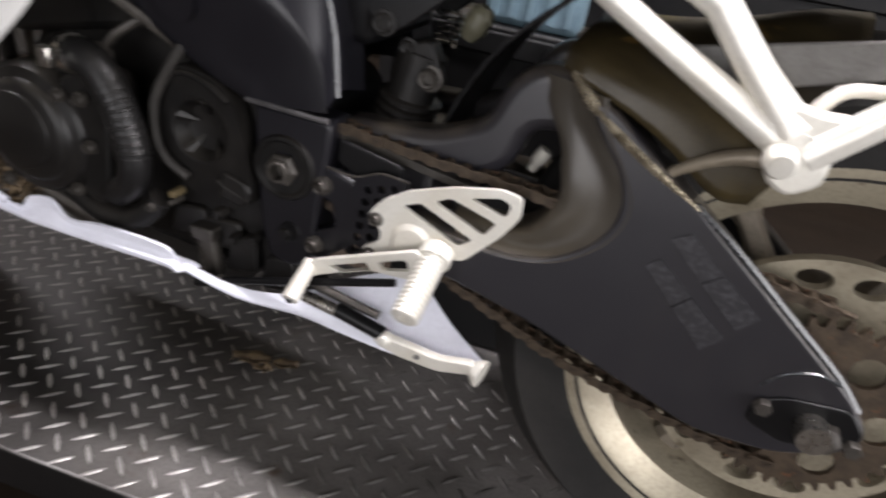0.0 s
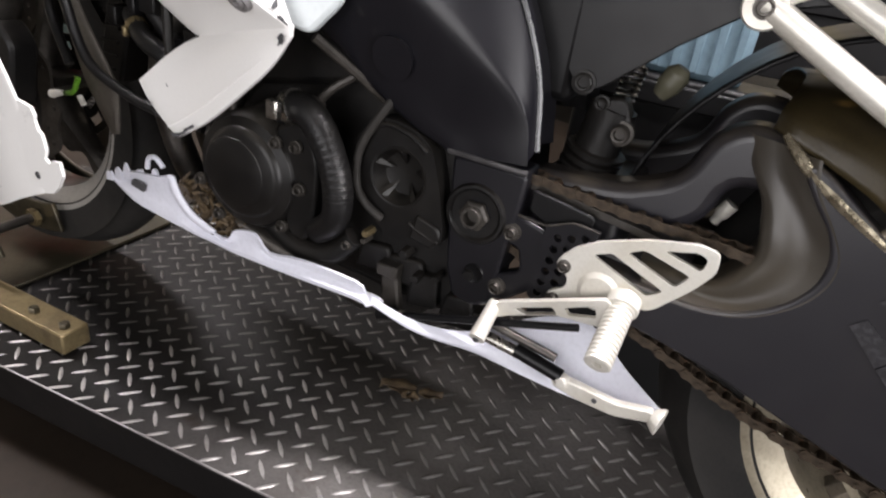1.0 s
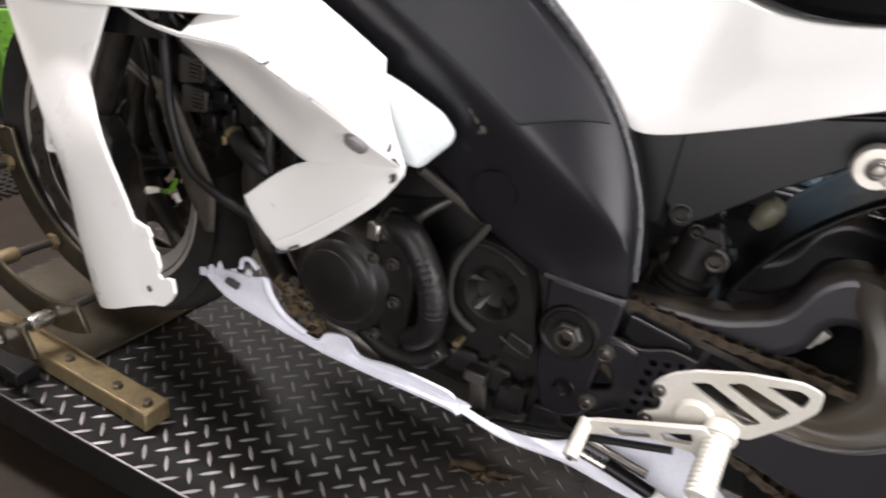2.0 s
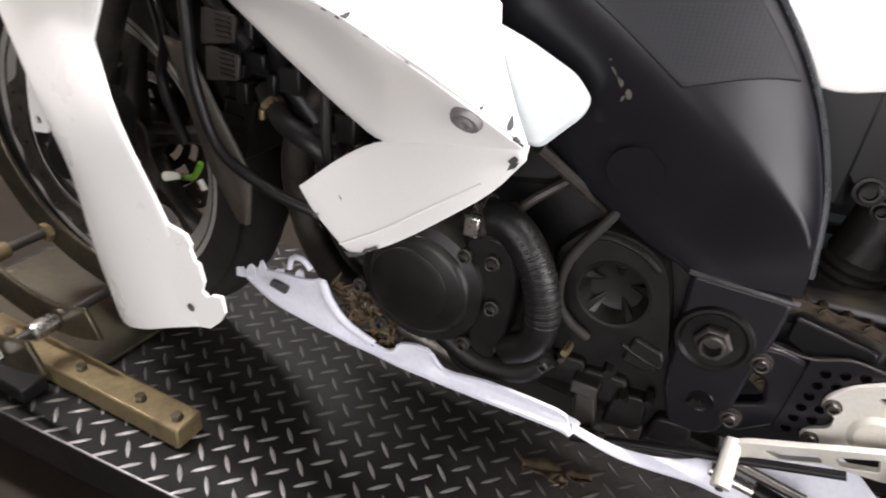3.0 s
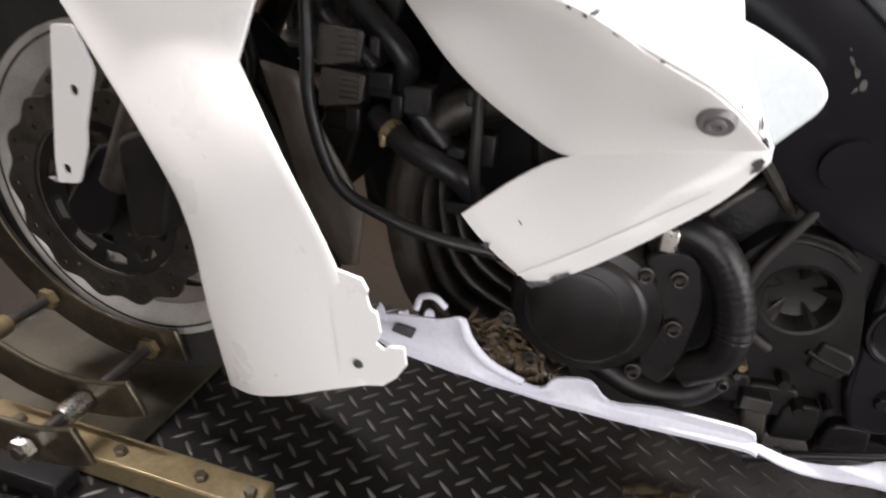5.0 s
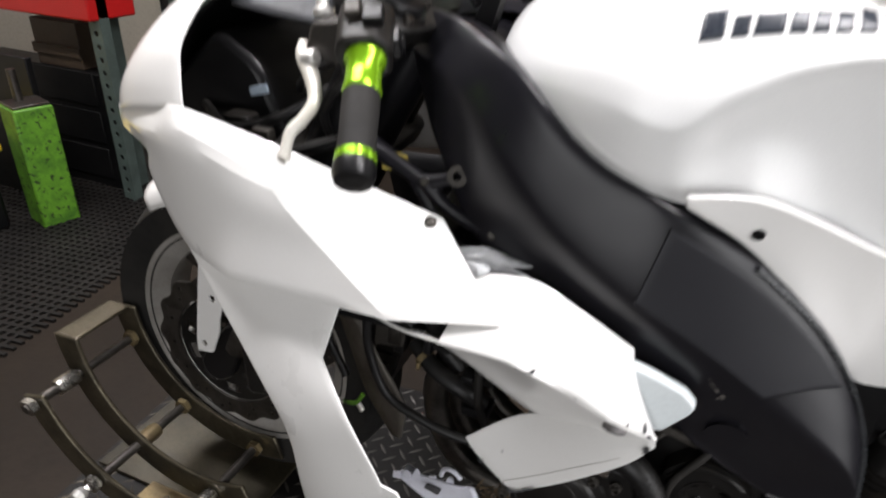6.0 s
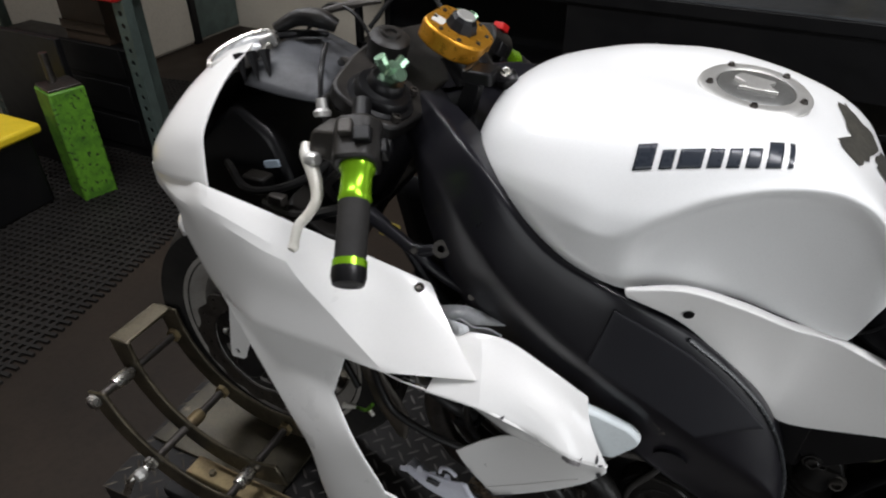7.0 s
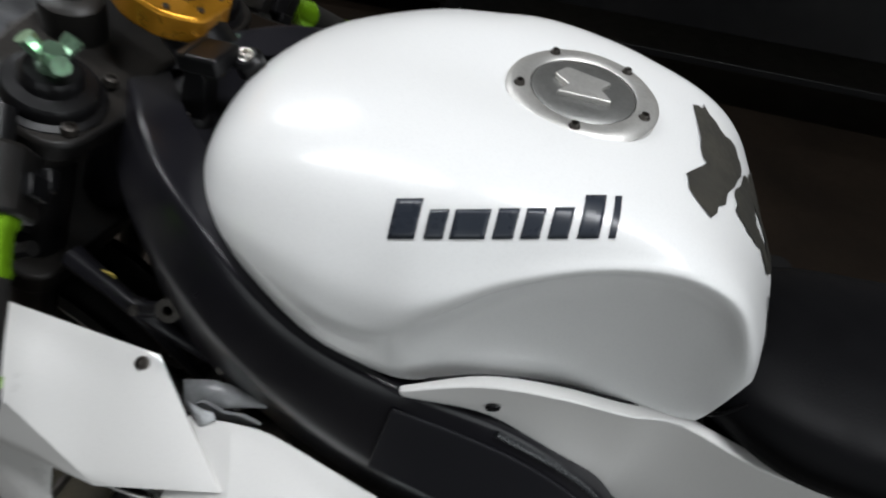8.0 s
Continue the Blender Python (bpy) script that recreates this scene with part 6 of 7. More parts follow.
# radiator side, hoses and wiring behind the lower fairing
rad = B("radiator", slab(rounded([(-0.395, 0.43), (-0.355, 0.42), (-0.275, 0.68), (-0.315, 0.70)], 0.006), -0.11, 0.15), CASE, "dark radiator behind the fairing", bevel=0.004)
for k in range(14):
    f = k / 13
    part("fin", box(-0.393 + 0.076 * f, -0.362 + 0.076 * f, -0.1135, -0.110, 0.437 + 0.24 * f, 0.441 + 0.24 * f), CASE, rad)
STAYM = surface("dull_grey_brown_metal", (0.16, 0.145, 0.125), 0.5, 0.3, (0.07, 0.062, 0.052), 0.7, 14, 200, 0.15)
for (x, z) in ((-0.330, 0.550), (-0.332, 0.586)):
    lv = B("louvre_plate", slab(rounded([(x - 0.022, z - 0.02), (x + 0.02, z - 0.012), (x + 0.024, z + 0.014), (x - 0.018, z + 0.016)], 0.003, 2), -0.160, -0.156), DIRTY, "grey louvred plate", bevel=0.001)
    for k in range(5):
        part("louvre", box(x + 0.0, x + 0.018, -0.163, -0.160, z - 0.010 + 0.005 * k, z - 0.0075 + 0.005 * k), DARKST, lv)
B("pale_stay", sheet([[V(-0.415, -0.150, 0.560), V(-0.376, -0.156, 0.556)], [V(-0.399, -0.150, 0.515), V(-0.352, -0.156, 0.508)], [V(-0.373, -0.150, 0.437), V(-0.314, -0.156, 0.446)], [V(-0.352, -0.150, 0.400), V(-0.308, -0.156, 0.420)], [V(-0.330, -0.150, 0.366), V(-0.314, -0.156, 0.372)]], 5, 3), STAYM, "dull grey-brown radiator side plate", solid=0.005, smooth=20)
B("radiator_hose", pipe([(-0.355, -0.175, 0.66), (-0.352, -0.178, 0.59), (-0.350, -0.178, 0.533), (-0.325, -0.178, 0.469), (-0.28, -0.176, 0.444), (-0.228, -0.172, 0.43), (-0.16, -0.16, 0.42)], 0.0062, 12), HOSE, "long black radiator hose")
B("radiator_hose", pipe([(-0.205, -0.16, 0.60), (-0.202, -0.165, 0.543), (-0.199, -0.165, 0.488), (-0.19, -0.15, 0.44)], 0.0055, 12), CASE, "black hose")
B("radiator_hose", pipe([(-0.31, -0.12, 0.52), (-0.27, -0.14, 0.50), (-0.225, -0.145, 0.485), (-0.205, -0.13, 0.46)], 0.012, 12), HOSE, "black hose")
B("hose_clamp", turned([(0.0121, -0.0045), (0.0134, -0.0045), (0.0134, 0.0045), (0.0121, 0.0045)], (-0.290, -0.131, 0.508), (1, -0.4, -0.5), 20, closed=True), BRASS, "brass-coloured hose clamp")
B("clamp_screw", box(-0.296, -0.290, -0.149, -0.144, 0.498, 0.510), BRASS, "", bevel=0.0015)
B("cable_plug", pipe([(-0.432, -0.155, 0.398), (-0.420, -0.155, 0.402), (-0.408, -0.155, 0.405)], [0.006, 0.005, 0.003], 10), CREAM, "pale cable connector")
B("cable_plug", pipe([(-0.385, -0.15, 0.405), (-0.378, -0.15, 0.394)], 0.004, 10), CREAM, "pale cable connector")
B("green_cable", pipe([(-0.405, -0.155, 0.405), (-0.385, -0.158, 0.412), (-0.372, -0.158, 0.432)], 0.0035, 8), LIME, "green cable end")
for k, (p, q, r) in enumerate([((-0.47, -0.12, 0.62), (-0.41, -0.14, 0.44), 0.006), ((-0.42, -0.14, 0.66), (-0.30, -0.15, 0.57), 0.007), ((-0.33, -0.13, 0.62), (-0.24, -0.12, 0.50), 0.012)]):
    a, b = Vector(p), Vector(q)
    B("cable", pipe([a, a.lerp(b, 0.35) + V(0.02, -0.01, 0), a.lerp(b, 0.7) + V(-0.015, 0, 0.01), b], r, 10), HOSE)
for k in range(4):
    y = -0.11 + 0.07 * k
    B("exhaust_header", pipe([(-0.17, y, 0.56), (-0.25, y, 0.52), (-0.285, y * 0.9, 0.42), (-0.25, y * 0.75, 0.30), (-0.15, y * 0.6, 0.245), (0.02, y * 0.5, 0.205)], 0.019, 14), DARKST, "dark exhaust header pipe")
for k in range(16):
    rng = random.Random(70 + k)
    x, z = rng.uniform(-0.36, -0.20), rng.uniform(0.42, 0.66)
    B("bracket_bit", box(x, x + rng.uniform(0.01, 0.04), -0.13 - rng.uniform(0, 0.02), -0.11, z, z + rng.uniform(0.008, 0.03)), rng.choice([CASE, PLASTIC]), bevel=0.002)

# nose: black liner, headlamp back, stays
LINER = [[V(*p) + V(0.006, 0.028, -0.030) for p in row] for row in UPPER[2:6]]
shell_part("fairing_liner", LINER, PLASTIC, "black inner fairing liner")
B("nose_liner", sheet([[V(-0.742, y * 0.9, 0.76), V(-0.715, y, 0.80), V(-0.675, y, 0.85), V(-0.635, y * 0.8, 0.91), V(-0.60, y * 0.5, 0.95)] for y in (-0.13, -0.07, 0.0, 0.07, 0.13)], 4, 4), PLASTIC, "black headlamp back shell", solid=0.004)
B("headlamp_shell", slab(rounded([(-0.72, 0.72), (-0.55, 0.70), (-0.50, 0.76), (-0.54, 0.86), (-0.60, 0.90), (-0.68, 0.83)], 0.02), -0.11, 0.13), PLASTIC, "black headlamp housing", bevel=0.01)
B("dash_stay", sheet([[V(-0.575, -0.105, 0.930), V(-0.570, -0.05, 0.962), V(-0.555, 0.06, 0.965)], [V(-0.515, -0.100, 0.922), V(-0.505, -0.05, 0.948), V(-0.49, 0.05, 0.950)], [V(-0.463, -0.085, 0.915), V(-0.460, -0.05, 0.934), V(-0.445, 0.04, 0.936)]], 4, 4), surface("grey_dusty_plastic", (0.06, 0.062, 0.068), 0.55, 0, (0.015, 0.015, 0.015), 0.7, 14, 200, 0.15), "dusty grey dash bracket", solid=0.004)
for k in range(3):
    B("dash_spike", pipe([(-0.586 + 0.014 * k, -0.094 + 0.010 * k, 0.966 + 0.002 * k), (-0.571 + 0.014 * k, -0.106 + 0.010 * k, 0.934)], [0.009, 0.0012], 6), PLASTIC, "black pointed liner tooth")


def headlamp():
    """The open headlamp lens at the top of the nose: a bright bezel, a clear dome and reflector pieces."""
    long = V(0.074, 0.060, 0.036).normalized()
    out = (V(-0.3, -0.5, 0.8) - long * V(-0.3, -0.5, 0.8).dot(long)).normalized()
    m = Matrix.Translation((-0.612, -0.056, 0.956)) @ Matrix((long * 0.054, out.cross(long) * 0.032, out * 0.02)).transposed().to_4x4()
    lamp = B("headlamp_trim", moved(turned([(0.86, -0.6), (1.0, -0.5), (1.04, 0.1), (0.98, 0.3), (0.88, 0.25), (0.84, -0.2)], (0, 0, 0), (0, 0, 1), 36, closed=True), m), STEEL, "bright headlamp bezel")
    part("lens", moved(turned([(0.0, 0.62), (0.3, 0.58), (0.6, 0.45), (0.82, 0.2), (0.86, -0.1)], (0, 0, 0), (0, 0, 1), 36), m), surface("hazy_lens_plastic", (0.42, 0.43, 0.43), 0.12, 0, (0.12, 0.12, 0.13), 0.9, 45, 300, 0.0, coat=0.6), lamp, "hazy clear headlamp lens")
    for u, v, w in ((-0.55, -0.75, 0.30), (0.1, -0.95, 0.22), (0.75, -0.5, 0.20)):
        part("lens_clip", moved(box(u - w, u + w, v - 0.12, v + 0.12, -0.2, 0.75), m), CAPM, lamp, bevel=0.002)


headlamp()
B("nose_casting", pipe([(-0.585, -0.01, 0.978), (-0.555, 0.005, 0.994), (-0.52, 0.01, 0.996), (-0.50, 0.02, 0.985)], [0.009, 0.012, 0.014, 0.010], 10), CASE, "dusty black mirror mount casting")
B("nose_bar", pipe([(-0.53, 0.02, 1.000), (-0.49, 0.05, 1.010), (-0.46, 0.08, 1.012)], [0.005, 0.006, 0.005], 8), DIRTY, "bare metal fairing stay bar")
B("mirror_stay", pipe([(-0.60, -0.04, 0.968), (-0.56, 0.0, 0.972), (-0.53, 0.04, 0.965)], [0.004, 0.006, 0.004], 8), PLASTIC)
B("cable", pipe([(-0.63, -0.11, 0.80), (-0.56, -0.15, 0.79), (-0.48, -0.14, 0.815), (-0.42, -0.10, 0.86)], 0.006, 8), HOSE)
B("cable", pipe([(-0.55, -0.13, 0.76), (-0.47, -0.16, 0.775), (-0.40, -0.15, 0.80)], 0.008, 8), HOSE)
B("grey_connector", box(-0.515, -0.49, -0.165, -0.15, 0.785, 0.80), DIRTY, "", bevel=0.002)
brk = B("fairing_stay", pipe([(-0.36, -0.145, 0.80), (-0.315, -0.155, 0.785), (-0.285, -0.16, 0.775), (-0.252, -0.16, 0.786)], [0.012, 0.009, 0.009, 0.007], 10), SPAR, "black metal fairing stay")
part("stay_eye", turned([(0.005, -0.005), (0.0115, -0.005), (0.0115, 0.005), (0.005, 0.005)], (-0.246, -0.162, 0.790), (0.2, -1, 0.5), 20, closed=True), DIRTY, brk)
part("stay_arm", pipe([(-0.285, -0.16, 0.778), (-0.265, -0.158, 0.755), (-0.232, -0.158, 0.738), (-0.200, -0.160, 0.733)], [0.010, 0.008, 0.008, 0.009], 10), SPAR, brk)
part("stay_arm", pipe([(-0.300, -0.158, 0.775), (-0.262, -0.158, 0.720), (-0.225, -0.168, 0.700)], [0.007, 0.006, 0.006], 8), SPAR, brk)
for p in ((-0.283, -0.166, 0.778), (-0.20, -0.168, 0.733), (-0.225, -0.174, 0.700)):
    part("stay_bolt", turned([(0, 0.005), (0.004, 0.005), (0.0055, 0.003), (0.0055, -0.004), (0, -0.004)], p, (0.2, -1, 0.5), 12), DIRTY, brk)
B("yellow_label", slab(rounded([(-0.345, 0.775), (-0.315, 0.778), (-0.312, 0.797), (-0.342, 0.800)], 0.004, 2), -0.150, -0.148), surface("faded_yellow_label", (0.55, 0.42, 0.08), 0.5, 0, (0.4, 0.33, 0.12), 0.6, 40, 200, 0.05), "faded yellow unreadable label")

# handlebars
D = V(0.33, -0.75, -0.57).normalized()


def bar(s, near):
    def P(x, y, z):
        return V(x, y * s, z)

    d = V(D.x, D.y * s, D.z)
    root = P(-0.316, -0.240, 0.900)
    hb = B("handlebar", pipe([root - d * 0.112, root + d * 0.112], 0.0112, 14), PLASTIC, "black clip-on handlebar with green-ringed grip")
    part("bar_clamp", turned([(0.026, -0.016), (0.036, -0.016), (0.038, 0.0), (0.036, 0.016), (0.026, 0.016)], P(-0.372, -0.108, 0.921), V(-0.357, 0, 0.951) - V(-0.672, 0, 0.332), 28, closed=True), CASE, hb)
    part("green_ring", turned([(0.012, -0.026), (0.0205, -0.026), (0.0205, -0.021), (0.017, -0.016), (0.0175, 0.008), (0.019, 0.014), (0.0175, 0.018), (0.012, 0.018)], root, d, 28, closed=True), GREEN, hb, "bright green anodised ring")
    part("grip", turned([(0.012, 0.018), (0.0175, 0.018), (0.0178, 0.03), (0.0172, 0.06), (0.0175, 0.086), (0.012, 0.086)], root, d, 28, closed=True), RUBBER, hb, "black rubber grip")
    part("end_ring", turned([(0.012, 0.086), (0.0190, 0.086), (0.0190, 0.094), (0.012, 0.094)], root, d, 28, closed=True), GREEN, hb, "bright green anodised ring")
    part("bar_end", turned([(0.012, 0.094), (0.0190, 0.094), (0.0195, 0.104), (0.017, 0.112), (0.010, 0.1125), (0.009, 0.108), (0, 0.108)], root, d, 28), PLASTIC, hb, "black bar end")
    c = root - d * 0.053
    m = Matrix.Translation(c) @ (V(0, -1 * s, 0).rotation_difference(d)).to_matrix().to_4x4()
    part("switch_box", moved(slab(rounded([(-0.026, -0.024), (0.022, -0.026), (0.028, 0.01), (0.014, 0.028), (-0.02, 0.026), (-0.03, 0.006)], 0.008), -0.027, 0.027), m), CASE, hb, "dusty black switch housing", bevel=0.004)
    for k, (x, z, w, h, mat) in enumerate([(0.012, 0.030, 0.010, 0.006, PLASTIC), (-0.008, 0.030, 0.008, 0.006, DIRTY), (0.028, -0.006, 0.005, 0.012, PLASTIC), (0.026, -0.02, 0.008, 0.006, PLASTIC)]):
        part("switch_button", moved(box(x - w, x + w, -0.012 + 0.01 * (k % 2), 0.006 + 0.01 * (k % 2), z - h, z + h), m), RED if (s < 0 and k == 0) else mat, hb, "red switch" if (s < 0 and k == 0) else "", bevel=0.002)
    if near:
        lv = B("clutch_lever", pipe([(-0.410, -0.195, 0.915), (-0.404, -0.205, 0.905), (-0.384, -0.222, 0.888), (-0.371, -0.240, 0.872), (-0.374, -0.256, 0.858), (-0.381, -0.268, 0.847), (-0.381, -0.280, 0.829)], [0.0065, 0.009, 0.0085, 0.0068, 0.0062, 0.006, 0.0055], 12), CREAM, "silver clutch lever")
        part("lever_ball", turned([(0, -0.006), (0.005, -0.005), (0.0068, 0), (0.005, 0.005), (0, 0.006)], (-0.381, -0.281, 0.827), (0, 1, 0.5), 14), CREAM, lv)
        part("lever_adjuster", turned([(0, 0.010), (0.006, 0.010), (0.009, 0.006), (0.009, -0.006), (0, -0.008)], (-0.392, -0.212, 0.905), (0.9, -0.2, 0.3), 14), CAPM, lv)
        part("lever_perch", slab(rounded([(-0.405, 0.905), (-0.36, 0.90), (-0.345, 0.925), (-0.36, 0.945), (-0.395, 0.94)], 0.008), -0.205, -0.165), DIRTY, lv, "brown-stained lever perch", bevel=0.004)
        part("cable_adjuster", turned([(0.003, 0), (0.010, 0.0), (0.011, 0.006), (0.007, 0.010), (0.006, 0.022), (0.003, 0.022)], (-0.405, -0.165, 0.938), (-0.25, 0.35, 0.9), 14, closed=True), CAPM, lv, "silver cable adjuster")
        part("clutch_cable", pipe([(-0.411, -0.157, 0.958), (-0.425, -0.13, 0.985), (-0.45, -0.08, 0.995), (-0.49, -0.04, 0.95)], 0.0032, 8), PLASTIC, lv)


bar(1, True)
bar(-1, False)
B("ignition_lock", turned([(0, 0.020), (0.007, 0.020), (0.008, 0.024), (0.012, 0.024), (0.0135, 0.021), (0.022, 0.020), (0.027, 0.016), (0.027, -0.03), (0, -0.03)], (-0.388, -0.030, 0.985), (0.3, -0.12, 0.95), 28), CASE, "black ignition lock")
body = rounded([(-0.042, -0.034), (-0.016, -0.046), (0.018, -0.045), (0.042, -0.024), (0.042, 0.024), (0.016, 0.045), (-0.016, 0.046), (-0.042, 0.032)], 0.01, 4)
dm = Matrix.Translation((-0.303, 0.0, 1.003)) @ pose(0, 0, 0, 0, 24, 0) @ pose(0, 0, 0, 90, 0, 0)
damper = B("steering_damper", moved(slab(body, -0.012, 0.014), dm), GOLD, "gold anodised steering damper", bevel=0.003)
part("damper_knob", turned([(0, 0.016), (0.014, 0.016), (0.018, 0.012), (0.021, 0.003), (0.022, 0.0), (0, 0)], dm @ V(0.0, 0.014, 0.0), dm.to_3x3() @ V(0, 1, 0), 9), PLASTIC, damper, "black click knob", smooth=20)
part("knob_dial", turned([(0, 0.002), (0.012, 0.002), (0.013, 0.0), (0, 0)], dm @ V(0.0, 0.0302, 0.0), dm.to_3x3() @ V(0, 1, 0), 18), CAPM, damper)
for k in range(8):
    a = radians(45 * k + 22)
    part("damper_screw", turned([(0, 0.002), (0.0028, 0.002), (0.003, 0.0), (0, 0)], dm @ V(0.035 * math.cos(a), 0.0142, 0.038 * math.sin(a)), dm.to_3x3() @ V(0, 1, 0), 10), DARKST, damper)
part("damper_plate", moved(slab(rounded([(-0.014, -0.012), (0.004, -0.012), (0.006, 0.006), (-0.010, 0.008)], 0.003, 2), 0.0142, 0.0150), dm @ Matrix.Translation((-0.022, 0, 0.020))), CREAM, damper, "pale unreadable plate")
B("damper_bracket", pipe([(-0.30, 0, 0.99), (-0.275, 0.0, 0.955)], 0.028, 16), PLASTIC)
clip = B("tank_bracket", slab(rounded([(-0.288, 0.914), (-0.262, 0.914), (-0.250, 0.962), (-0.268, 0.968)], 0.004, 3), -0.048, -0.026), PLASTIC, "glossy black tank front bracket", bevel=0.003)
part("bracket_foot", turned([(0, 0.010), (0.015, 0.010), (0.018, 0.006), (0.018, -0.004), (0, -0.004)], (-0.276, -0.040, 0.908), (0, -0.1, 1), 24), PLASTIC, clip)
part("bracket_head", box(-0.274, -0.234, -0.052, -0.014, 0.964, 0.981), PLASTIC, clip, bevel=0.003)
part("head_groove", box(-0.268, -0.264, -0.053, -0.013, 0.979, 0.9825), DARKST, clip)
part("bracket_eye", turned([(0, 0.008), (0.010, 0.008), (0.0135, 0.005), (0.0135, -0.008), (0, -0.008)], (-0.226, -0.016, 0.966), (-0.1, -0.4, 1), 22), PLASTIC, clip)
for p in ((-0.277, -0.044, 0.9185), (-0.226, -0.019, 0.974)):
    cap_bolt(p, 0.0068, clip, STEEL, (-0.1, -0.45, 1), 0.005)
B("headstock_cover", sheet([[V(-0.345, y, 0.915), V(-0.30, y * 1.5, 0.925), V(-0.255, y * 2.0, 0.905), V(-0.21, y * 2.3, 0.86)] for y in (-0.06, -0.03, 0, 0.03, 0.06)], 4, 4), SPAR, "black cover between frame and tank", solid=0.004)

# cables, bolts and small fittings round the yoke
for pts, r, m in (
    ([(-0.405, -0.150, 0.905), (-0.425, -0.135, 0.93), (-0.44, -0.10, 0.935), (-0.455, -0.06, 0.90)], 0.0045, HOSE),
    ([(-0.385, -0.165, 0.90), (-0.43, -0.15, 0.875), (-0.47, -0.12, 0.85), (-0.50, -0.08, 0.83)], 0.005, HOSE),
    ([(-0.345, -0.190, 0.905), (-0.385, -0.175, 0.87), (-0.42, -0.15, 0.83), (-0.43, -0.12, 0.79)], 0.006, HOSE),
    ([(-0.43, 0.02, 0.95), (-0.47, 0.03, 1.00), (-0.53, 0.05, 1.005), (-0.58, 0.06, 0.96)], 0.003, HOSE),
    ([(-0.36, 0.10, 0.985), (-0.40, 0.12, 1.02), (-0.46, 0.13, 1.01), (-0.50, 0.11, 0.96)], 0.004, HOSE),
    ([(-0.41, -0.06, 0.955), (-0.44, -0.05, 0.965), (-0.47, -0.02, 0.95)], 0.006, CASE),
):
    B("cable", pipe(pts, r, 8), m)
for p in ((-0.385, -0.075, 0.966), (-0.335, -0.065, 0.945), (-0.41, 0.01, 0.975), (-0.345, 0.06, 0.952), (-0.325, -0.13, 0.936)):
    B("yoke_bolt", turned([(0, 0.004), (0.003, 0.004), (0.0035, 0.007), (0.006, 0.0065), (0.0068, 0.0), (0, -0.006)], p, (0.45, 0, 0.9), 14), DARKST)
B("grey_tag", slab(rounded([(-0.52, 0.835), (-0.495, 0.842), (-0.497, 0.852), (-0.522, 0.845)], 0.002, 2), -0.152, -0.149), surface("pale_blue_tag", (0.3, 0.36, 0.42), 0.4, 0, (0.2, 0.24, 0.28), 0.5, 30, 200, 0.05), "small pale blue wiring tag")
B("fuse_box", box(-0.585, -0.545, -0.135, -0.10, 0.775, 0.80), CASE, "dusty black fuse box in the nose", bevel=0.004)

# far side: black sheet added for the fairing's shaded inside, darkens the gaps
B("far_shade_sheet", sheet([[V(-0.52, 0.19, 0.66), V(-0.48, 0.205, 0.46), V(-0.44, 0.20, 0.26)], [V(-0.36, 0.20, 0.67), V(-0.34, 0.205, 0.46), V(-0.31, 0.20, 0.24)], [V(-0.20, 0.20, 0.67), V(-0.17, 0.20, 0.46), V(-0.14, 0.19, 0.24)], [V(-0.04, 0.20, 0.62), V(-0.03, 0.19, 0.45), V(0.0, 0.18, 0.25)]], 4, 4), PLASTIC, "black sheet standing in for the far fairing's shaded inside", solid=0.004)

# ---- wheel vise on the deck ----
vise = thing("wheel_vise", "greasy brown steel wheel vise clamping the front wheel", "wheel vise")
VC = V(-0.70, 0, 0.36)


def arc_plate(y, a0, a1, r0=0.232, r1=0.286, thick=0.008):
    out = []
    for i in range(25):
        a = radians(a0 + (a1 - a0) * i / 24)
        out.append((VC.x + r0 * math.cos(a), VC.z + r0 * math.sin(a)))
    for i in range(25):
        a = radians(a1 + (a0 - a1) * i / 24)
        out.append((VC.x + r1 * math.cos(a), VC.z + r1 * math.sin(a)))
    return slab(out, y - thick / 2, y + thick / 2)


for y, a0, a1 in ((-0.048, 184, 287), (-0.174, 182, 294), (-0.262, 196, 294)):
    part("jaw_plate", arc_plate(y, a0, a1), CHOCK, vise, "curved greasy steel jaw plate", bevel=0.0025)
part("top_strip", box(-0.992, -0.945, -0.170, -0.052, 0.338, 0.345), CHOCK, vise, bevel=0.002)
for a, nut_y, mat in ((199, -0.205, STEEL), (237, -0.150, BRASS), (276, -0.200, STEEL)):
    c = VC + V(0.259 * math.cos(radians(a)), 0, 0.259 * math.sin(radians(a)))
    rod = part("clamp_rod", pipe([c + V(0, -0.04, 0), c + V(0, -0.285, 0)], 0.0085, 12), DARKST, vise)
    part("rod_sleeve", turned([(0.008, -0.02), (0.0135, -0.02), (0.015, -0.012), (0.015, 0.012), (0.0135, 0.02), (0.008, 0.02)], c + V(0, nut_y, 0), n=18, closed=True), mat, rod)
    part("rod_nut", turned([(0.008, -0.005), (0.0165, -0.005), (0.0165, 0.005), (0.008, 0.005)], c + V(0, -0.062, 0), n=6, closed=True), BRASS, rod)
    part("rod_nut", turned([(0.008, -0.006), (0.016, -0.006), (0.016, 0.006), (0.008, 0.006)], c + V(0, -0.276, 0), n=6, closed=True), STEEL, rod)
hd = VC + V(0.259 * math.cos(radians(237)), -0.285, 0.259 * math.sin(radians(237)))
part("crank_handle", pipe([hd, hd + V(-0.01, -0.03, -0.005), hd + V(-0.03, -0.04, -0.05)], 0.008, 12), STEEL, vise, "bright crank handle")
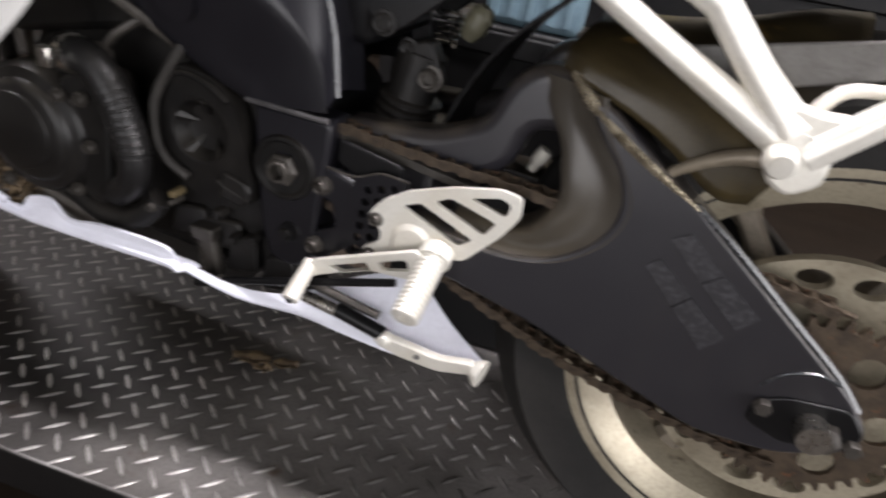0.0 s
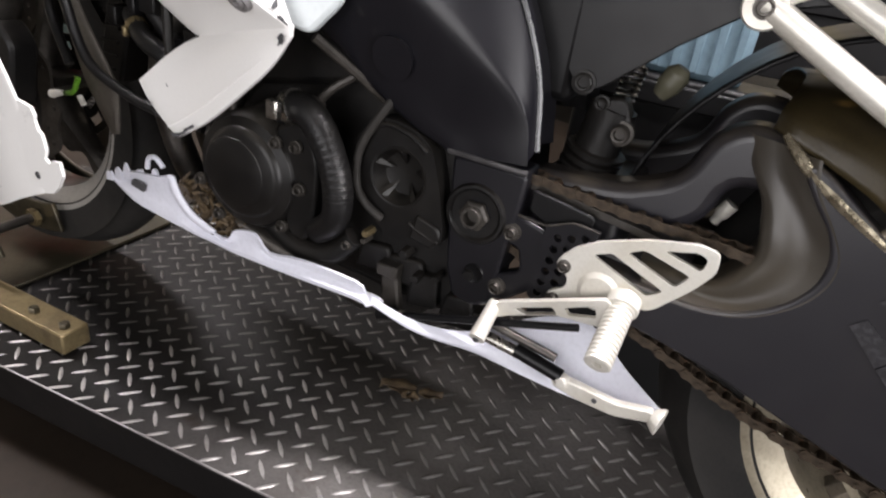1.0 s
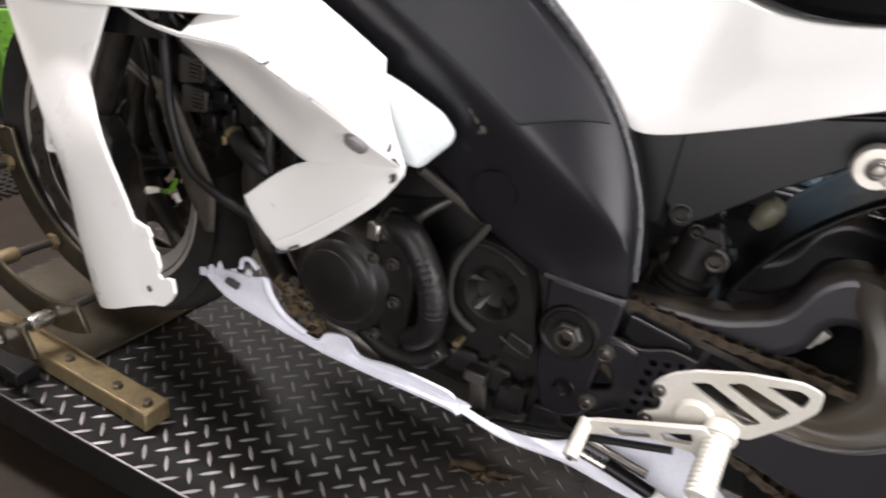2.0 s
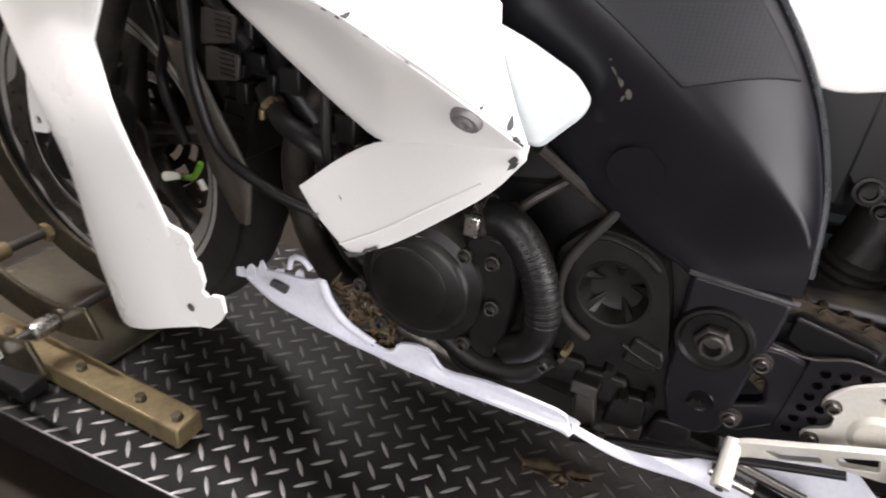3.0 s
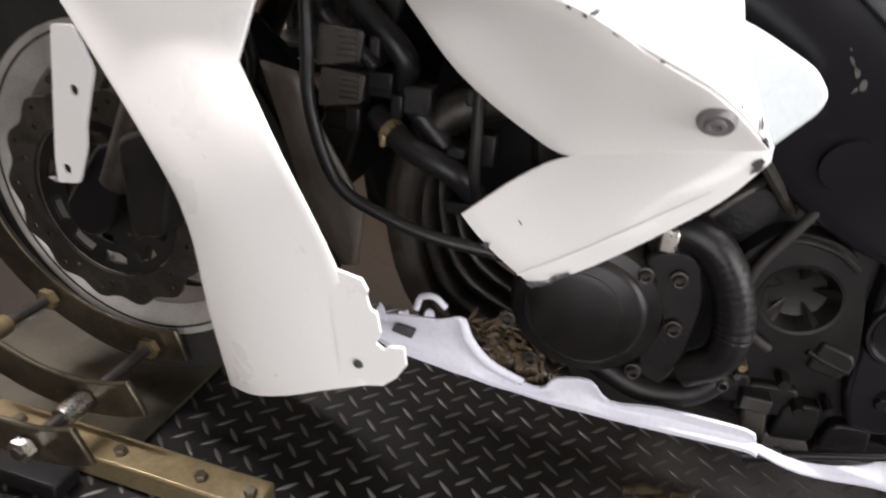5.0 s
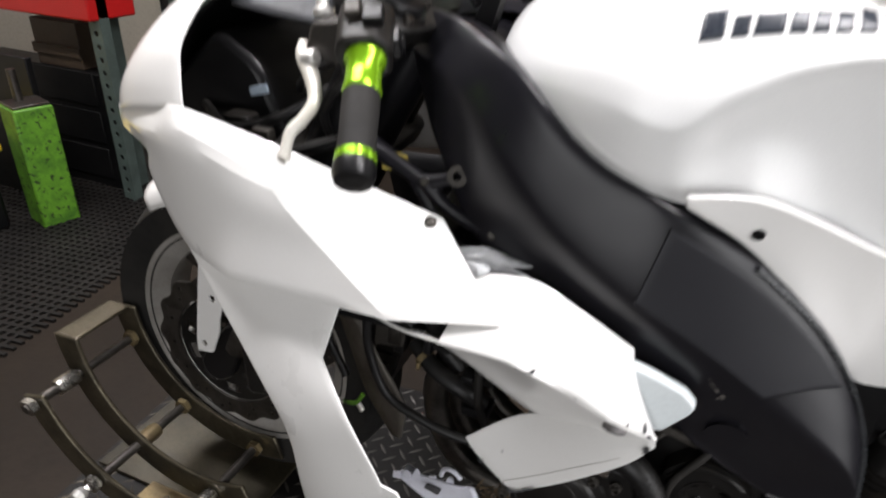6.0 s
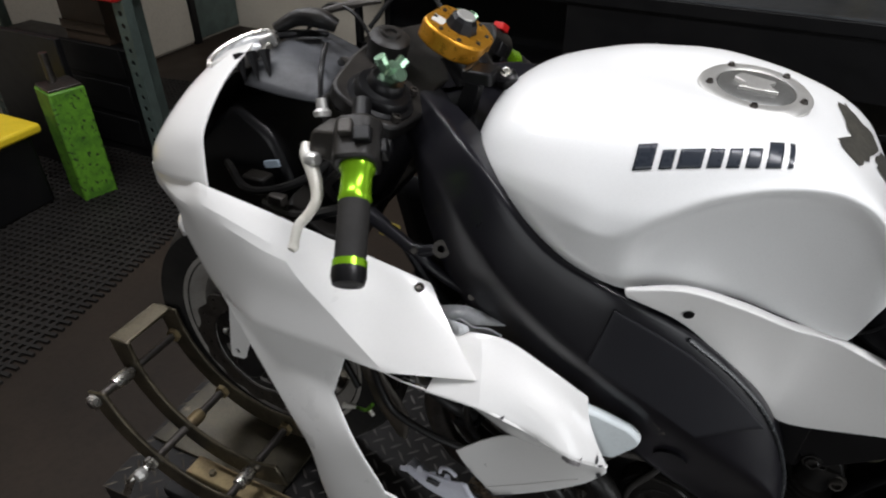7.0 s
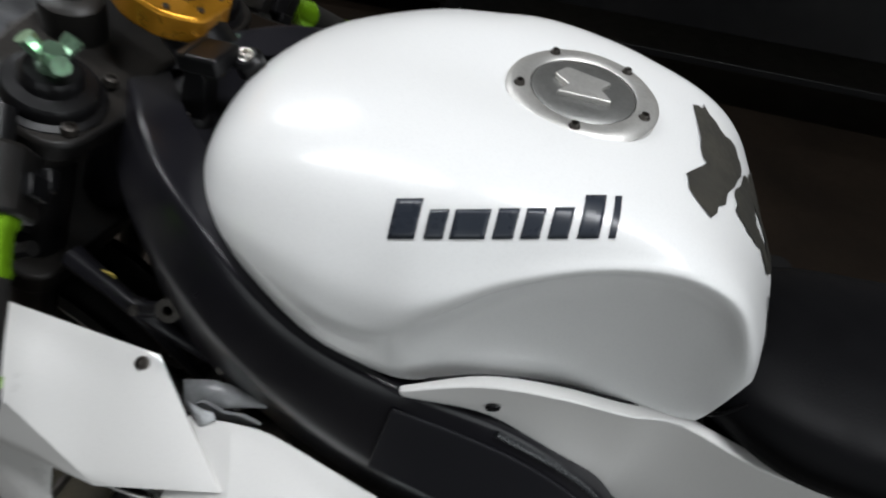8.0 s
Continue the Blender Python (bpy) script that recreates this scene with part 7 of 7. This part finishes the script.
part("handle_knob", turned([(0, 0.012), (0.010, 0.010), (0.014, 0), (0.010, -0.010), (0, -0.012)], hd + V(0.004, -0.02, 0.004), (0, 1, 0), 18), CAPM, vise)
part("base_sheet", box(-1.0, -0.632, -0.158, 0.22, 0.0025, 0.0085), surface("greasy_base_sheet", (0.075, 0.065, 0.043), 0.36, 0.5, (0.03, 0.026, 0.018), 0.85, 9, 160, 0.2, wear=(0.2, 0.175, 0.12), wear_at=0.68), vise, bevel=0.002)
part("base_bar", box(-0.84, -0.412, -0.212, -0.165, 0.004, 0.040), BRASS, vise, "yellowed steel channel on the deck", bevel=0.003)
part("base_bar", box(-0.86, -0.66, -0.262, -0.222, 0.004, 0.030), BLACKP, vise, bevel=0.003)
for x in (-0.78, -0.62, -0.50, -0.43):
    part("bar_bolt", turned([(0, 0.008), (0.007, 0.008), (0.0085, 0.006), (0.0085, 0), (0, 0)], (x, -0.192, 0.040), (0, 0, 1), 6), CHOCK, vise)
part("far_jaw", arc_plate(0.092, 184, 294), CHOCK, vise, bevel=0.0025)

# ---- dry leaves on the deck ----


def leaf(x, y, size, seed):
    rng = random.Random(seed)
    bm = bmesh.new()
    mid = [V(x + (k - 3) * size * 0.3, y + (k - 3) * size * 0.12, 0.004 + 0.004 * rng.random()) for k in range(7)]
    for s in (-1, 1):
        prev = None
        for k, c in enumerate(mid):
            w = size * (0.25 + 0.55 * math.sin(math.pi * k / 6)) * rng.uniform(0.6, 1.2)
            e = bm.verts.new(c + V(-0.3 * w * s, w * s * 0.9, rng.uniform(0.001, 0.012)))
            m = bm.verts.new(c)
            if prev:
                bm.faces.new((prev[0], m, e, prev[1]))
            prev = (m, e)
    ob = part("leaf", bm, LEAF, solid=0.0006)
    return tagged(ob, "crumpled dry brown leaf on the checker plate", "leaf", "fallen leaves")


leaf(0.048, 0.021, 0.030, 1)
leaf(0.100, 0.032, 0.020, 2)
leaf(0.076, 0.008, 0.014, 5)


def debris(x, y, z, count, seed):
    """A little heap of dry leaf bits and twigs."""
    rng = random.Random(seed)
    bm = bmesh.new()
    for k in range(count):
        c = V(x + rng.uniform(-0.022, 0.022), y + rng.uniform(-0.008, 0.008), z + rng.uniform(-0.02, 0.02))
        a, b = V(rng.uniform(-1, 1), rng.uniform(-0.6, 0.6), rng.uniform(-1, 1)).normalized(), V(rng.uniform(-1, 1), rng.uniform(-1, 1), rng.uniform(-1, 1)).normalized()
        l, w = rng.uniform(0.004, 0.012), rng.uniform(0.0015, 0.005)
        bm.faces.new([bm.verts.new(c + p) for p in (-a * l, b * w, a * l, -b * w)])
    return tagged(part("leaf_litter", bm, LEAF, solid=0.0005, smooth=0), "brown dry leaf bits caught in the belly pan", "leaf litter", kind="stuff")


debris(-0.115, -0.166, 0.306, 70, 6)
debris(-0.140, -0.168, 0.318, 70, 7)
debris(-0.165, -0.168, 0.336, 60, 8)

# ---- along the front wall: bench, jack post, cabinets ----
bench = thing("workbench", "red-topped workbench on perforated grey steel legs", "workbench", at=(-2.6, 1.5, FLOOR))


def local(bm, ob):
    return moved(bm, Matrix.Translation(-ob.location))


def put(name, bm, material, parent, label="", **more):
    return part(name, local(bm, parent), material, parent, label, **more)


put("bench_top", box(-3.3, -2.2, 1.02, 1.24, 0.59, 0.86), RED, bench, "red painted bench front", bevel=0.008)


def leg_post(x, y, top):
    holes = [circ(x + 0.03, FLOOR + 0.05 + 0.05 * k, 0.011) for k in range(int((top - FLOOR - 0.08) / 0.05))]
    bm = slab([(x, FLOOR), (x + 0.06, FLOOR), (x + 0.06, top), (x, top)], y, y + 0.004, holes)
    slab([(x + 0.056, FLOOR), (x + 0.06, FLOOR), (x + 0.06, top), (x + 0.056, top)], y + 0.004, y + 0.045, bm=bm)
    return bm


put("bench_leg", leg_post(-2.26, 1.06, 1.6), GALV, bench, "grey-green perforated steel post")
put("bench_leg", leg_post(-3.28, 1.06, 0.59), GALV, bench, "grey-green perforated steel post")
put("bench_leg", leg_post(-2.36, 1.19, 0.59), GALV, bench, "grey-green perforated steel post")
put("bench_leg", leg_post(-3.28, 1.19, 0.59), GALV, bench, "grey-green perforated steel post")
put("back_panel", box(-3.3, -2.28, 1.2, 1.24, 0.862, 1.5), BLACKP, bench)
cab = thing("tool_cabinet", "black steel tool cabinet under the bench", "cabinet", at=(-2.6, 1.3, FLOOR))
put("body", box(-3.1, -2.33, 1.12, 1.26, FLOOR, 0.36), BLACKP, cab, bevel=0.01)
for k in range(3):
    put("drawer", box(-3.06, -2.37, 1.112, 1.12, FLOOR + 0.05 + 0.165 * k, FLOOR + 0.19 + 0.165 * k), BLACKP, cab, bevel=0.004)
DARKWOOD = surface("dark_brown_wood", (0.055, 0.036, 0.022), 0.6, 0, (0.03, 0.02, 0.013), 0.6, 6, 90, 0.1)
crate_w = thing("wooden_box", "dark brown wooden box on the black tool cabinet", "box", at=(-2.56, 1.19, 0.36))
part("box_body", box(-0.13, 0.13, -0.06, 0.06, 0.0, 0.19), DARKWOOD, crate_w, bevel=0.004)
for s_ in (-1, 1):
    part("box_slat", box(-0.135, 0.135, s_ * 0.065 - 0.006, s_ * 0.065 + 0.006, 0.05, 0.09), DARKWOOD, crate_w, bevel=0.002)
post = thing("jack_post", "scuffed lime green square jack post with a steel pin", "jack post", at=(-2.352, 0.792, FLOOR))
pm = pose(0, 0, 0, 0, 0, -17)
part("post_body", moved(box(-0.07, 0.07, -0.07, 0.07, 0.0, 0.475), pm), LIME, post, bevel=0.008)
part("post_cap", moved(box(-0.064, 0.064, -0.064, 0.064, 0.475, 0.485), pm), DARKST, post, bevel=0.003)
part("post_pin", pipe([(-0.03, 0, 0.483), (-0.03, 0, 0.60)], 0.016, 14), DARKST, post, "dull steel pin")
tote = thing("storage_tote", "black plastic tote with a yellow lid", "tote", at=(-2.5, 0.4, FLOOR))
put("tote_body", box(-2.92, -2.42, 0.24, 0.66, FLOOR, 0.15), BLACKP, tote, bevel=0.02)
put("tote_lid", box(-2.95, -2.39, 0.21, 0.69, 0.152, 0.192), YELLOW, tote, "bright yellow lid", bevel=0.012)
brd = thing("leaning_board", "black board leaning in front of the wall", "board", at=(-2.75, 0.95, FLOOR))
put("board", box(-2.95, -2.45, 0.90, 0.93, FLOOR, 0.45), BLACKP, brd, bevel=0.004)
pan_l = thing("wall_panel", "beige wall panel with a dark upright joint", "panel", at=(-3.38, 2.2, FLOOR))
put("panel", box(-3.398, -3.375, 1.95, 2.52, FLOOR + 0.02, 1.4), WALLP, pan_l, bevel=0.004)
put("panel_joint", box(-3.398, -3.36, 2.525, 2.575, FLOOR, 1.6), BLACKP, pan_l, bevel=0.003)
put("panel", box(-3.398, -3.375, 2.58, 2.98, FLOOR + 0.02, 1.4), GALV, pan_l, bevel=0.004)

rack = thing("storage_rack", "black steel storage rack along the beige wall", "rack", at=(-1.6, 2.75, FLOOR))
for x in (-2.1, -0.82):
    for y in (2.56, 2.92):
        put("rack_post", box(x, x + 0.04, y, y + 0.04, FLOOR, 1.7), BLACKP, rack, bevel=0.003)
for z in (0.0, 0.4, 0.8, 1.2, 1.62):
    put("rack_shelf", box(-2.1, -0.78, 2.56, 2.96, z, z + 0.03), BLACKP, rack, bevel=0.003)
put("rack_back", box(-2.1, -0.78, 2.965, 2.985, FLOOR + 0.02, 1.65), BLACKP, rack)
# ---- drain mat on the floor ----
mat_ob = thing("drain_mat", "black perforated rubber drain mat on the concrete", "mat", at=(-2.5, 0.7, FLOOR))


def mat_mesh():
    bm = bmesh.new()
    x0, x1, y0, y1, st = -3.2, -1.80, -0.6, 2.0, 0.030
    for i in range(int((y1 - y0) / st)):
        box(x0, x1, y0 + i * st, y0 + i * st + 0.012, FLOOR, FLOOR + 0.010, bm)
    for i in range(int((x1 - x0) / st)):
        box(x0 + i * st, x0 + i * st + 0.012, y0, y1, FLOOR, FLOOR + 0.0094, bm)
    return moved(bm, Matrix.Translation((-2.5, 0.7, 0)) @ pose(0, 0, 0, 0, 0, 8) @ Matrix.Translation((2.5, -0.7, 0)))


tagged(put("mat_ribs", mat_mesh(), MATR, mat_ob, smooth=0), kind="stuff")

# ---- behind the bike: dark bench with a ribbed top, posts, bins ----
rear = thing("parts_bench", "black steel bench with a ribbed rubber top", "bench", at=(0.3, 2.4, FLOOR))
put("bench_slab", box(-0.70, 1.9, 2.03, 2.85, 0.54, 0.598), BLACKP, rear, bevel=0.006)
put("front_apron", box(-0.69, 1.89, 2.05, 2.08, 0.30, 0.54), BLACKP, rear, bevel=0.004)
for k in range(30):
    put("rubber_rib", box(-0.68, 1.88, 2.04 + 0.027 * k, 2.053 + 0.027 * k, 0.598, 0.608), GRATE, rear, smooth=0)
for x in (-0.66, 1.80):
    for y in (2.09, 2.76):
        put("bench_leg", box(x, x + 0.06, y, y + 0.06, FLOOR, 0.54), BLACKP, rear, bevel=0.003)
put("back_shelf", box(-0.68, 1.88, 2.2, 2.8, 0.1, 0.13), BLACKP, rear, bevel=0.003)
for k, (x, y, m) in enumerate([(0.45, 2.55, YELLOW)]):
    yp = thing("yellow_stand", "yellow painted steel stand on the bench", "stand", "", at=(x, y, 0.606))
    part("tube", pipe([(0, 0, 0.0), (0, 0, 0.42)], 0.03, 16), m, yp)
    part("foot", turned([(0, 0.012), (0.05, 0.012), (0.06, 0.0), (0, 0)], (0, 0, 0), (0, 0, 1), 20), m, yp)
for k, (x, w, h) in enumerate([(0.22, 0.16, 0.12), (0.68, 0.22, 0.16), (1.0, 0.18, 0.1)]):
    bx = thing("card_box", "brown cardboard box on the dark bench", "box", "boxes on the bench", at=(x, 2.62, 0.606))
    part("carton", box(-w / 2, w / 2, -0.1, 0.1, 0, h), CARD, bx, bevel=0.004)
# made-up black box: carries the canister and blacks out gaps behind the shock
crate = thing("dark_backing_box", "tall black box added on the lift deck to darken the gaps", "crate", at=(0.39, 0.29, 0.0025))
part("backing_body", box(-0.22, 0.22, -0.05, 0.05, 0.0, 0.52), BLACKP, crate, bevel=0.006)
part("backing_rim", box(-0.225, 0.225, -0.055, 0.055, 0.48, 0.512), BLACKP, crate, bevel=0.004)
jug = thing("plastic_canister", "pale blue ribbed plastic canister on the added black box", "canister", at=(0.318, 0.29, 0.5225))
part("canister_body", box(-0.066, 0.066, -0.035, 0.035, 0.0, 0.12), BLUE, jug, bevel=0.01)
for k in range(5):
    part("canister_rib", box(-0.058 + 0.026 * k, -0.047 + 0.026 * k, -0.039, -0.034, 0.010, 0.110), BLUE, jug, bevel=0.0015)
part("canister_cap", pipe([(0.04, 0, 0.12), (0.04, 0, 0.14)], 0.018, 18), BLACKP, jug)
line = setting("floor_line", box(0.74, 1.3, 1.31, 1.36, FLOOR, FLOOR + 0.003), LINEP, "worn yellow line painted on the floor", "floor marking")
